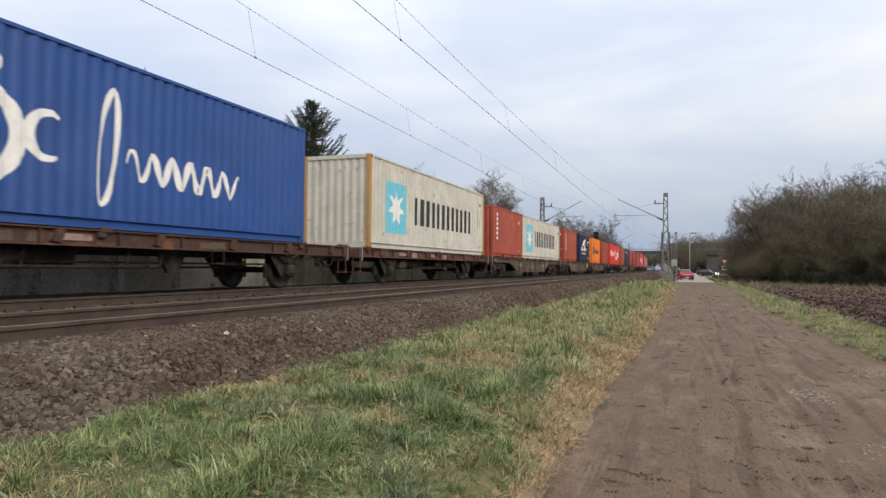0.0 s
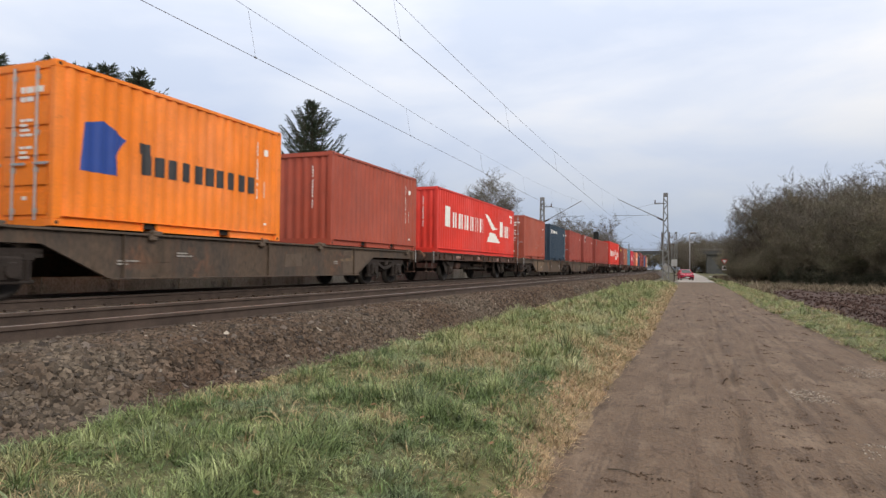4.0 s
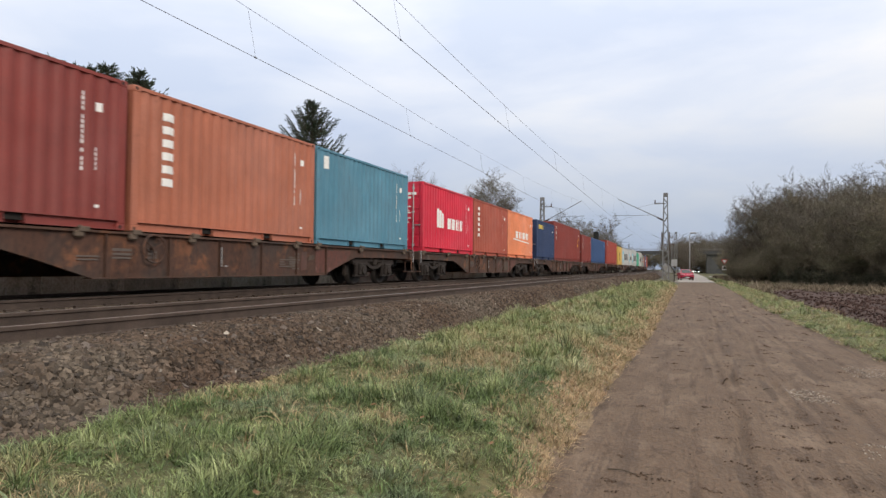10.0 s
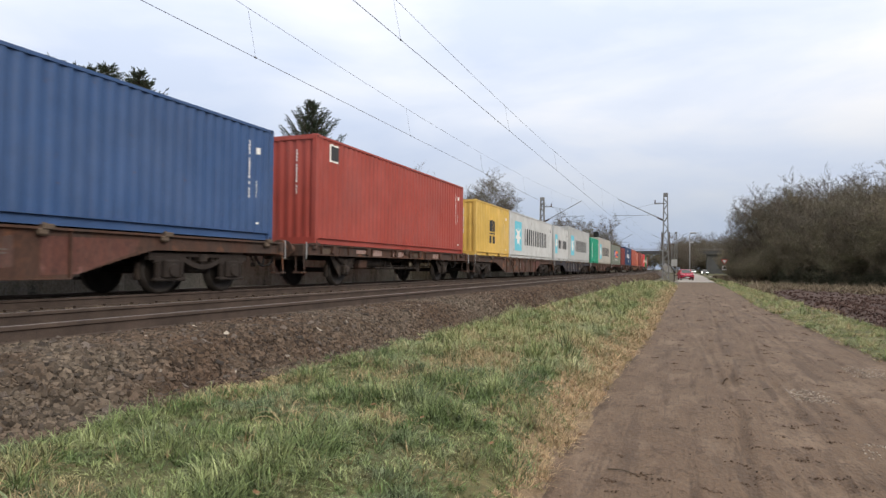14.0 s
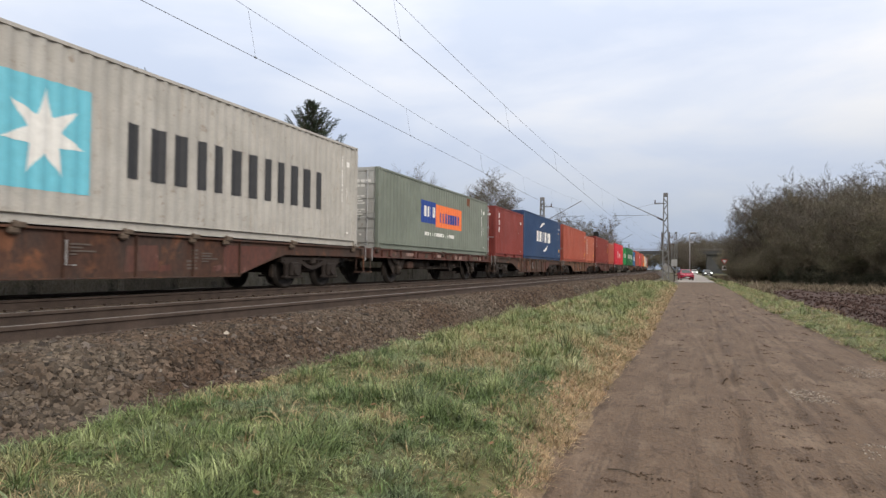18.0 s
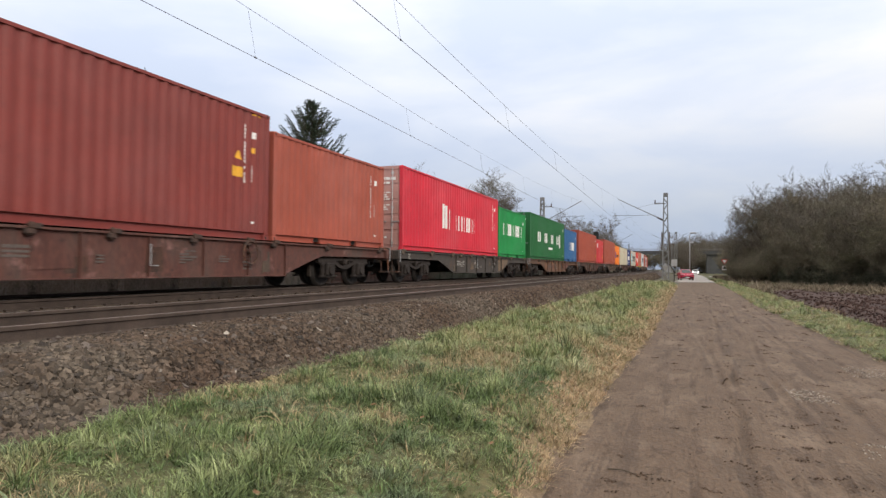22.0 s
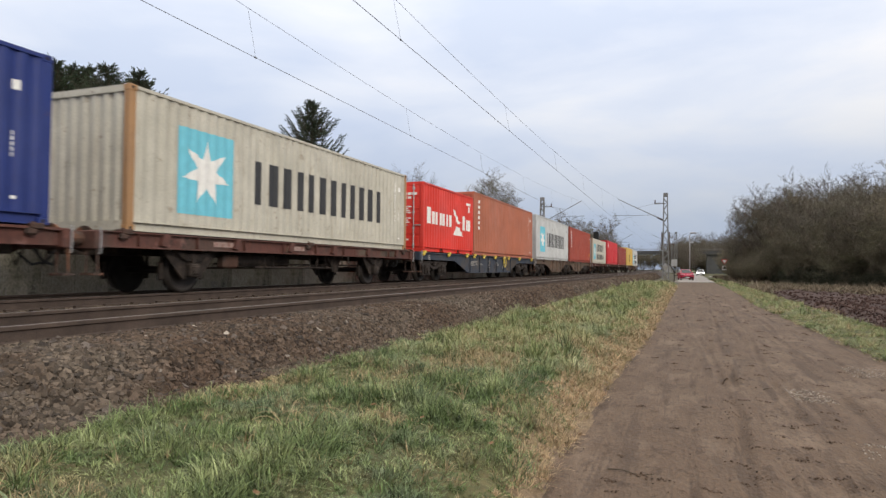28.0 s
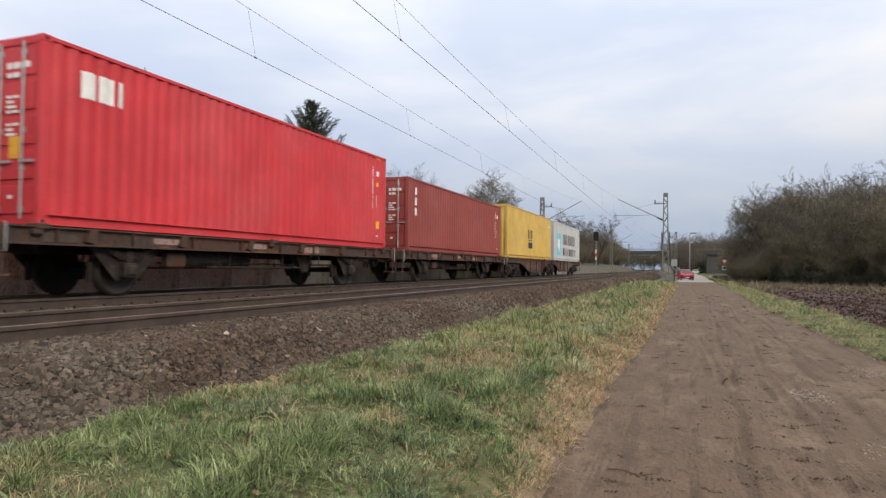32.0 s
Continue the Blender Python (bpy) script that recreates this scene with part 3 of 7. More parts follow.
def wires(xc, shift, z0, z1, m0, sag, lean, drops):
    """Contact wire, sagging messenger wire and droppers of one track, mast by mast."""
    line = thing("overhead_line", Matrix.Translation((0, 0, 0)), "thin dark overhead contact wire hung from a messenger wire", "overhead wire", "overhead lines", "structure")
    contact, mess = [], []
    ys = [y + shift for y in (-4.0, 68.0, 140.0, 212.0, 284.0)]
    for a, b_ in zip(ys, ys[1:]):
        for k in range(24):
            f = k / 24
            y = a + (b_ - a) * f
            zc = max(z1, z0 + (z1 - z0) * (y - 8) / 60) if y > 8 else z0
            zm = m0 - 4 * sag * f * (1 - f)
            contact.append((xc + bend(y), y, zc))
            mess.append((xc + lean + bend(y), y, zm))
    part("contact_wire", Build().tube(contact, 0.0078, 5), M_wire, line)
    part("messenger_wire", Build().tube(mess, 0.0055, 5), M_wire, line)
    cy, cz, mz = [p[1] for p in contact], [p[2] for p in contact], [p[2] for p in mess]
    for y in drops:
        c, m = float(np.interp(y, cy, cz)), float(np.interp(y, cy, mz))
        d = part("dropper", Build().tube([(xc + bend(y), y, c), (xc + lean + bend(y), y - 0.22, m)], 0.0035, 4), M_wire, line)
        part("clamp", Build().tube([(xc + bend(y), y - 0.04, c), (xc + bend(y), y + 0.04, c)], 0.02, 5), M_wire, d)


wires(XN, 0.0, 7.1, 6.25, 8.75, 1.0, -0.12, (4.0, 14.2, 24.5, 34.4, 44.5, 55.0, 64.0, 78, 90, 104, 116, 128))
wires(XT, 3.0, 6.95, 6.5, 8.80, 1.0, -0.10, (3.6, 13.9, 24.0, 34.0, 44.0, 54.0, 64.0, 80, 92, 105, 118, 130))


# ---- road bridge far down the line ----
def make_bridge():
    y0 = 262.0
    br = thing("road_bridge", Matrix.Translation((0, y0, 0)), "grey concrete road bridge across the tracks and the lane", "bridge")
    part("deck", Build().box(-75, 75, 0, 9, 7.3, 8.15, c=0.05), M_bridge, br)
    for y in (0.0, 8.7):
        part("parapet", Build().box(-75, 75, y - 0.1, y + 0.3, 8.15, 8.55), M_bridge, br)
        rail = part("railing", Build().tube([(-75, y + 0.1, 9.25), (75, y + 0.1, 9.25)], 0.05, 5), M_mast, br)
        post = Build().box(-0.03, 0.03, -0.03, 0.03, 8.55, 9.25).mesh("railing_post", M_mast)
        for k in range(26):
            part("railing_post", post, None, rail, at=(-75 + 6 * k, y + 0.1, 0))
    part("pier", Build().box(-8.2, -5.2, 1.5, 7.5, -0.5, 7.2, c=0.1), M_hut, br, "pale concrete pier beside the track")
    part("abutment", Build().box(-46, -27, 1.0, 8, -0.5, 7.2, c=0.1), M_bridge, br)
    # assumed abutment, sized to fill the even grey beneath the deck
    part("abutment", Build().box(7.0, 40, 1.0, 8, -0.5, 7.3, c=0.1), M_bridge, br, "grey concrete abutment beside the lane")


make_bridge()
# ---- the train ----
BASE = 2.088         # underside of the containers
SPEED = (15.279, 0.06606, -0.0000482)
MOVING = []          # (thing, distance at the start, height)


def travelled(t):
    return SPEED[0] * t + SPEED[1] * t * t + SPEED[2] * t ** 3


PERIOD, DEPTH = 0.278, 0.036
KNOTS = (0.0, 0.072, 0.139, 0.211, 0.278)


def wave(y):
    """Depth of the pressed steel wall at y: outer flat, slope, inner flat, slope."""
    q = y % PERIOD
    if q < 0.072:
        return 0.0
    if q < 0.139:
        return -DEPTH * (q - 0.072) / 0.067
    if q < 0.211:
        return -DEPTH
    return -DEPTH * (1 - (q - 0.211) / 0.067)


def knots(a, b):
    out = [a]
    k = int(a / PERIOD) - 1
    while k * PERIOD < b:
        for q in KNOTS[:4]:
            p = k * PERIOD + q
            if a + 1e-4 < p < b - 1e-4:
                out.append(p)
        k += 1
    return out + [b]


def clip(poly, lo, hi):
    """The part of an outline between two values of its first coordinate."""
    for sign, lim in ((1, lo), (-1, -hi)):
        res = []
        for p, q in zip(poly, poly[1:] + poly[:1]):
            a, c = sign * p[0] - lim, sign * q[0] - lim
            if a >= 0:
                res.append(p)
            if (a >= 0) != (c >= 0):
                f = a / (a - c)
                res.append((p[0] + (q[0] - p[0]) * f, p[1] + (q[1] - p[1]) * f))
        poly = res
        if len(poly) < 3:
            return []
    return poly


SIDE_X = 1.203


def on_side(b, poly, lift=0.004):
    """Paints a flat outline, given as (y, z), on the pressed side wall."""
    ks = knots(min(p[0] for p in poly), max(p[0] for p in poly))
    for lo, hi in zip(ks, ks[1:]):
        c = clip(poly, lo, hi)
        if c:
            b.add([(SIDE_X + lift + wave(y), y, z) for y, z in c], [tuple(range(len(c)))])


def rect(y0, y1, z0, z1):
    return [(y0, z0), (y1, z0), (y1, z1), (y0, z1)]


MESHES = {}


def cached(key, fn):
    if key not in MESHES:
        MESHES[key] = fn()
    return MESHES[key]


def wall_mesh(L, H, mat):
    """Side wall: pressed sheet with closing strips above and below."""
    b = Build()
    ks = knots(0.12, L - 0.12)
    z0, z1 = 0.17, H - 0.06
    v = []
    for y in ks:
        v += [(SIDE_X + wave(y), y, z0), (SIDE_X + wave(y), y, z1)]
    b.add(v, [(2 * i, 2 * i + 2, 2 * i + 3, 2 * i + 1) for i in range(len(ks) - 1)])
    return b.mesh("side_wall", mat)


def roof_mesh(L, H, mat):
    b = Build()
    ks = knots(0.12, L - 0.12)
    v = []
    for y in ks:
        v += [(-1.14, y, H - 0.03 + wave(y) * 0.5), (1.14, y, H - 0.03 + wave(y) * 0.5)]
    b.add(v, [(2 * i + 1, 2 * i, 2 * i + 2, 2 * i + 3)[::-1] for i in range(len(ks) - 1)])
    return b.mesh("roof", mat)


def rails_mesh(L, H, mat):
    b = Build()
    b.box(1.15, 1.217, 0.10, L - 0.10, H - 0.072, H - 0.012)
    return b.mesh("top_rail", mat)


def bottom_mesh(L, mat, pockets):
    """Bottom side rail: an open channel with a lip above and a flange below, cut through at the fork pockets."""
    b = Build()
    spans = [(0.12, L - 0.12)]
    if pockets:
        c = L / 2
        spans = [(0.12, c - 1.21), (c - 0.85, c + 0.85), (c + 1.21, L - 0.12)]
    b.box(1.10, 1.219, 0.12, L - 0.12, 0.165, 0.180)
    for a, d in spans:
        b.box(1.10, 1.152, a, d, 0.02, 0.165)
        b.box(1.10, 1.206, a, d, 0.008, 0.030)
    if pockets:
        for s in (-1, 1):
            c = L / 2 + s * 1.03
            b.box(0.9, 1.0, c - 0.18, c + 0.18, 0.02, 0.165)
            for e_ in (-0.18, 0.168):
                b.box(0.95, 1.2, c + e_, c + e_ + 0.012, 0.02, 0.165)
    return b.mesh("bottom_rail", mat)


def end_mesh(H, mat):
    """Plain pressed end wall with its sill and header."""
    b = Build()
    ks = knots(-1.09, 1.09)
    v = []
    for x in ks:
        v += [(x, 0.03 - wave(x), 0.17), (x, 0.03 - wave(x), H - 0.12)]
    b.add(v, [(2 * i, 2 * i + 2, 2 * i + 3, 2 * i + 1) for i in range(len(ks) - 1)])
    b.box(-1.09, 1.09, 0.01, 0.10, 0.01, 0.19)
    b.box(-1.09, 1.09, 0.01, 0.10, H - 0.13, H - 0.01)
    return b.mesh("end_wall", mat)


def door_mesh(H, mat):
    """One door leaf with three shallow pressed panels."""
    b = Build()
    z0, z1 = 0.13, H - 0.12
    b.box(0.01, 1.08, 0.05, 0.09, z0, z1)
    n = 5
    for k in range(n):
        a = z0 + (z1 - z0) * k / n
        c = z0 + (z1 - z0) * (k + 1) / n
        b.box(0.06, 1.03, 0.028, 0.052, a + 0.05, c - 0.05, c=0.008)
    return b.mesh("door", mat)


def bar_mesh(H):
    b = Build().tube([(0, 0, 0.10), (0, 0, H - 0.08)], 0.02, 6)
    for z in (0.25, 0.9, 1.5, H - 0.25):
        b.box(-0.05, 0.05, 0.0, 0.03, z - 0.04, z + 0.04)
    b.box(-0.02, 0.30, -0.03, -0.01, 0.98, 1.02)
    return b.mesh("locking_bar", M_steelbar)


def casting_mesh(mat):
    b = Build().box(-0.081, 0.081, -0.089, 0.089, -0.059, 0.059, c=0.012)
    # raised near-black disc paints in the shade of the casting's hole
    b.tube([(0.0815, -0.02, 0), (0.083, -0.02, 0)], [0.034, 0.034], 8, 1)
    return b.mesh("corner_casting", [mat, M_void])


def star(yc, zc, r, k=7, inner=0.42):
    """Triangles of a pointed star, a fan round its centre."""
    pts = []
    for i in range(2 * k):
        q = r if i % 2 == 0 else r * inner
        a = math.pi / 2 + math.pi * i / k
        pts.append((yc + q * math.cos(a), zc + q * math.sin(a)))
    return [[(yc, zc), pts[i], pts[(i + 1) % (2 * k)]] for i in range(2 * k)]


def glyph_bars(y0, y1, z0, z1, count, fill=0.7):
    """A row of plain upright bars in place of a word: two strokes to a wide place, one to a narrow one."""
    p = (y1 - y0) / count
    out = []
    for i in range(count):
        w = p * fill
        a = y0 + i * p + (p - w) / 2
        if p > 0.42:
            thick, thin = (0.40, 0.28) if i % 2 else (0.28, 0.40)
            out += [rect(a, a + w * thick, z0, z1), rect(a + w * (1 - thin), a + w, z0, z1)]
        else:
            out.append(rect(a, a + w, z0, z1))
    return out


def ribbon(pts, w):
    """A brush stroke: joined quads along a curve, thick in the middle."""
    n = len(pts)
    left, right = [], []
    for i, (a, b_) in enumerate(pts):
        (p, q), (r, s) = pts[max(0, i - 1)], pts[min(n - 1, i + 1)]
        d = math.hypot(r - p, s - q) or 1
        h = w * (0.35 + 0.65 * math.sin(math.pi * i / (n - 1))) / d
        left.append((a - (s - q) * h, b_ + (r - p) * h))
        right.append((a + (s - q) * h, b_ - (r - p) * h))
    return [[right[i], right[i + 1], left[i + 1], left[i]] for i in range(n - 1)]


def arc(yc, zc, ry, rz, a0, a1, n=10):
    return [(yc + ry * math.cos(a0 + (a1 - a0) * i / n), zc + rz * math.sin(a0 + (a1 - a0) * i / n)) for i in range(n + 1)]


def decal(name, polys, mat, parent, label="", lift=0.004):
    """Painted shapes on the side wall; the bars of a word are parts of their own."""
    if name == "lettering_bars":
        for p in polys:
            b = Build()
            on_side(b, p, 0.009)
            part("lettering_bar", b, mat, parent)
        return
    b = Build()
    for p in polys:
        on_side(b, p, lift)
    ob = part(name, b, mat, parent, label)
    return tagged(ob, kind="stuff") if name == "small_lettering" else ob


def dashes(y0, y1, z1, count, pitch=0.092, tall=0.062, gaps=(4, 10)):
    """A column of small unreadable characters, one short bar each, with gaps between the groups."""
    out, z = [], z1
    for i in range(count):
        if i in gaps:
            z -= pitch * 0.7
        k = 0.72 + 0.28 * ((i * 7) % 4) / 3
        out.append(rect(y0 + (y1 - y0) * (1 - k) * 0.5, y1 - (y1 - y0) * (1 - k) * 0.5, z - tall, z))
        z -= pitch
    return out


def lines(y0, y1, z1, count, pitch=0.085, tall=0.035):
    """Lines of small unreadable print, each broken into a few words."""
    out = []
    for i in range(count):
        z, y = z1 - pitch * i, y0
        end = y1 - (y1 - y0) * 0.35 * ((i * 5) % 3) / 2
        k = 0
        while y < end - 0.03:
            step = min(end - y, 0.09 + 0.06 * ((i + k) % 3))
            out.append(rect(y, y + step, z - tall, z))
            y += step + 0.035
            k += 1
    return out


def marks(c, L, H, mat=None, yellow=False, warn=False):
    """The columns of small unreadable lettering near the rear edge, a white plate, and warning stickers."""
    m = mat or M_white
    z1 = H - 0.38
    bars = dashes(L - 0.89, L - 0.845, z1, 14, 0.083, 0.064, gaps=(4, 10, 11)) + dashes(L - 0.615, L - 0.58, z1 - 0.90, 5, 0.08, 0.058, gaps=())
    bars += [rect(L - 0.62, L - 0.51, z1 - 0.28, z1 - 0.13), rect(L - 0.60, L - 0.53, 0.36, 0.41)]
    decal("small_lettering", bars, m, c)
    if yellow:
        decal("sticker", [rect(L - 0.63, L - 0.53, z1 - 0.62, z1 - 0.49)], M_sticker, c, "small yellow sticker")
        if warn:
            decal("warning_triangle", [[(L - 1.22, z1 - 0.80), (L - 1.0, z1 - 0.84), (L - 1.10, z1 - 0.62)]], M_sticker, c, "yellow warning triangle")
            decal("sticker", [rect(L - 1.32, L - 0.92, z1 - 1.22, z1 - 0.99)], M_sticker, c, "yellow warning sticker")
        else:
            decal("sticker", [rect(L - 0.62, L - 0.46, 0.62, 0.86)], M_sticker, c, "yellow warning sticker")
        if H > 2.8:
            decal("height_mark", [rect(L - 0.62, L - 0.50, H - 0.125, H - 0.085), rect(L - 0.44, L - 0.32, H - 0.125, H - 0.085)], M_sticker, c, "yellow height marking")


# painted emblems, as plain shapes in their colours
def art(c, kind, L, H):
    k20 = L < 8
    if kind == "star":
        if k20:
            decal("emblem_square", [rect(0.35, 1.35, 0.55, 2.0)], M_cyan, c, "light blue painted square")
            decal("emblem_star", star(0.85, 1.3, 0.44), M_white, c, "white painted star", 0.009)
            decal("lettering_bars", glyph_bars(1.75, 5.5, 0.95, 1.6, 6), M_black, c)
        else:
            zo = 0.12 if H > 2.7 else 0.0
            decal("emblem_square", [rect(1.23, 2.85, 0.42 + zo, 2.15 + zo)], M_cyan, c, "light blue painted square")
            decal("emblem_star", star(2.04, 1.3 + zo, 0.72), M_white, c, "white painted star", 0.009)
            decal("lettering_bars", glyph_bars(3.5, 10.3, 0.82 + zo, 1.82 + zo, 6, 0.8), M_black, c)
    elif kind == "star_two_lines":
        decal("emblem_square", [rect(1.2, 2.8, 0.42, 2.1)], M_cyan, c, "light blue painted square")
        decal("emblem_star", star(2.0, 1.28, 0.7), M_white, c, "white painted star", 0.009)
        decal("lettering_bars", glyph_bars(3.7, 9.8, 1.32, 2.15, 6), M_black, c)
        decal("lettering_bars", glyph_bars(3.6, 9.9, 0.42, 1.02, 7), M_black, c)
        if H < 2.7:
            e_ = part("door_emblem", Build().box(-0.22, 0.22, 0.016, 0.024, 1.30, 1.76), M_cyan, c, "small light blue painted square")
            s_ = Build()
            for tri in star(0.0, 1.53, 0.19):
                s_.add([(p, 0.013, q) for p, q in tri], [(0, 1, 2)])
            part("door_star", s_, M_white, e_, "small white star")
    elif kind == "script":
        strokes = [ribbon(arc(3.55, 2.32, 0.62, 0.24, -1.2, 3.6, 14), 0.08), ribbon(arc(3.3, 1.30, 1.22, 0.82, 1.7, -2.2, 24), 0.14),
                   ribbon(arc(5.0, 1.40, 0.34, 0.36, 1.0, 5.2, 16), 0.09),
                   ribbon([(6.1 + 0.17 * math.cos(q) + 0.10 * math.sin(q), 1.42 + 1.0 * math.sin(q)) for q in np.linspace(-2.6, 3.7, 30)], 0.065),
                   ribbon([(6.5 + 3.1 * f, 1.2 - 0.1 * f + 0.26 * math.sin(f * 40)) for f in np.linspace(0, 1, 90)], 0.075)]
        for s_ in strokes:
            decal("brush_stroke", s_, M_white, c, "sweeping white brush stroke")
    elif kind == "pennant":
        s = 0.5 if k20 else 1.0
        decal("lettering_bars", [rect(0.9 * s, 1.6 * s, 1.1, 1.1 + 0.85 * (0.75 if k20 else 1))] + glyph_bars(1.75 * s, 6.4 * s, 1.1, 1.1 + 0.66 * (0.75 if k20 else 1), 6, 0.62), M_white, c)
        y0 = 6.5 * s
        zt = 0.8 if k20 else 1.0
        decal("emblem_pennant", [[(y0 + .1 * s, 1.1 + 0.95 * zt), (y0 + 0.6 * s, 1.1 + 0.95 * zt), (y0 + 1.9 * s, 1.1 + 0.35 * zt), (y0 + 2.5 * s, 1.1 + 0.35 * zt), (y0 + 1.4 * s, 1.1 + 0.2 * zt)],
                                 [(y0 + 0.4 * s, 1.1 - 0.4 * zt), (y0 + 2.9 * s, 1.1 - 0.4 * zt), (y0 + 1.9 * s, 1.1 + 0.05 * zt), (y0 + 1.0 * s, 1.1 + 0.1 * zt)]], M_white, c, "white pennant shape")
        decal("lettering_bars", [rect(9.3 * s, 9.9 * s, 1.05, 1.05 + 0.8 * zt)] + glyph_bars(10.0 * s, 11.4 * s, 1.05, 1.05 + 0.62 * zt, 2, 0.7), M_white, c)
        decal("small_lettering", [rect(L - 1.0, L - 0.3, H - 0.45, H - 0.33), rect(L - 0.7, L - 0.5, H - 0.75, H - 0.5)], M_white, c)
    elif kind == "two_words":
        y0, y1 = (1.55, 4.75) if k20 else (4.0, 8.4)
        k = (y1 - y0)
        decal("lettering_bars", [rect(y0, y0 + 0.045 * k, 1.0, 2.0 - (0.25 if k20 else 0)), rect(y0 + 0.08 * k, y0 + 0.13 * k, 1.0, 1.95 - (0.25 if k20 else 0)), rect(y0 + 0.17 * k, y0 + 0.21 * k, 1.0, 1.85 - (0.25 if k20 else 0))] +
              glyph_bars(y0 + 0.34 * k, y1, 1.0, 1.65 - (0.2 if k20 else 0), 4, 0.62), M_white, c)
    elif kind == "arcs":
        s, o_, z = (0.78, -2.0, -0.25) if k20 else (1.0, 0.0, 0.05)
        y0 = 1.0 if k20 else 3.7
        k = 4.1 if k20 else 4.6
        decal("lettering_bars", glyph_bars(y0, y0 + 0.48 * k, 1.15 + z, 1.85 + z, 3, 0.74) + glyph_bars(y0 + 0.54 * k, y0 + k, 1.15 + z, 1.85 + z, 3, 0.74), M_white, c)
        decal("emblem_arc", ribbon(arc(y0 + 0.57 * k, 1.5 + z, 0.42 * k, 0.95, 1.6, 2.5, 8), 0.09), M_white, c, "white curved stroke")
        decal("emblem_arc", ribbon(arc(y0 + 0.45 * k, 1.5 + z, 0.40 * k, 0.95, -1.55, -0.65, 8), 0.09), M_white, c, "white curved stroke")
        if k20:
            decal("small_lettering", [rect(0.45, 1.9, 0.30 + 0.2 * i, 0.40 + 0.2 * i) for i in range(3)], M_white, c)
    elif kind == "spaced":
        b = [rect(y + q, y + q + 0.26, 1.2, 1.85) for y in (2.4, 4.65, 6.9, 9.0) for q in (0, 0.5)] + [ rect(10.15, 10.42, 0.95, 2.0), rect(5.9, 7.4, 0.75, 0.9)]
        decal("lettering_bars", b, M_white, c)
    elif kind == "word":
        decal("lettering_bars", glyph_bars(0.9, 5.2, 1.2, 1.85, 9, 0.66), M_white, c)
    elif kind == "short_word":
        decal("lettering_bars", glyph_bars(1.7, 4.8, 0.95, 1.65, 6, 0.66), M_white, c)
    elif kind == "wing":
        decal("lettering_bars", glyph_bars(0.9, 4.2, 1.1, 1.45, 10, 0.68) + glyph_bars(1.3, 3.9, 0.78, 0.92, 13, 0.6), M_white, c)
        decal("emblem_wing", [[(1.4, 1.55), (2.4, 1.55), (3.4, 2.0), (3.9, 2.35), (2.2, 2.05)], [(2.4, 1.5), (3.2, 1.5), (3.7, 1.85)]], M_white, c, "white wing shape")
        decal("small_lettering", [rect(4.7, 5.8, 1.95, 2.1), rect(4.7, 5.1, 1.72, 1.84), rect(4.8, 5.8, 0.42, 0.48)], M_white, c)
    elif kind == "flag_word":
        decal("emblem_flag", [rect(0.4, 0.95, 1.98 + 0.1 * i, 2.05 + 0.1 * i) for i in range(3)], M_white, c, "small striped flag")
        decal("lettering_bars", glyph_bars(1.05, 2.6, 2.02, 2.22, 4, 0.7), M_white, c)
    elif kind == "lion_word":
        decal("emblem_shield", [[(0.5, 0.95), (1.25, 0.95), (1.2, 1.3), (1.4, 1.6), (0.95, 1.85), (0.55, 1.75)]], M_blue, c, "dark blue emblem")
        decal("lettering_bars", glyph_bars(1.7, 5.1, 1.05, 1.42, 10, 0.66) + [rect(1.7, 1.95, 1.42, 1.62)], M_black, c)
    elif kind == "two_blocks":
        decal("emblem_block", [rect(3.6, 5.2, 1.1, 1.95)], M_blue, c, "dark blue painted block")
        decal("emblem_block", [rect(5.2, 8.3, 1.0, 1.9)], M_orange, c, "orange painted block")
        decal("lettering_bars", glyph_bars(3.8, 5.1, 1.35, 1.75, 3, 0.6) + glyph_bars(4.0, 7.3, 0.62, 0.76, 14, 0.6), M_white, c)
        decal("lettering_bars", glyph_bars(5.5, 8.0, 1.2, 1.6, 8, 0.6), M_blue, c)
        decal("rust_patch", [[(9.0, H - 0.12), (9.42, H - 0.12), (9.40, H - 0.50), (9.15, H - 0.46), (9.02, H - 0.38)]], M_orangerust, c, "patch of bare rust", 0.006)
    elif kind == "stack":
        y0 = 2.3 if k20 else 5.2
        decal("lettering_bars", [rect(y0, y0 + 0.3, 1.25, 1.8), rect(y0 + 0.4, y0 + 0.6, 1.25, 1.85), rect(y0 + 0.7, y0 + 1.0, 1.25, 1.8), rect(y0, y0 + 1.0, 1.12, 1.18),
                                 rect(y0, y0 + 0.42, 0.65, 1.02), rect(y0 + 0.55, y0 + 1.0, 0.65, 1.02)], M_black, c)
    elif kind == "underlined":
        decal("lettering_bars", glyph_bars(1.7, 5.0, 1.15, 1.55, 4, 0.6) + [[(1.3, 1.05), (5.2, 0.92), (5.2, 0.98), (1.3, 1.12)]], M_white, c)
    elif kind == "yellow_word":
        decal("lettering_bars", glyph_bars(0.55, 2.2, 2.08, 2.36, 5, 0.72), M_yellow, c)
    elif kind == "column3":
        top = H - 0.32
        decal("lettering_bars", [rect(0.58, 0.80, top - 0.38 * i - 0.27, top - 0.38 * i) for i in range(3)], M_white, c)
    elif kind == "column6":
        top = H - 0.35
        decal("lettering_bars", [rect(0.74, 1.02, top - 0.25 * i - 0.15, top - 0.25 * i) for i in range(6)], M_white, c)
    elif kind == "column_block":
        decal("label_strip", [rect(0.9, 1.3, 0.45, 2.15)], M_white, c, "tall white painted strip")
        b = Build()
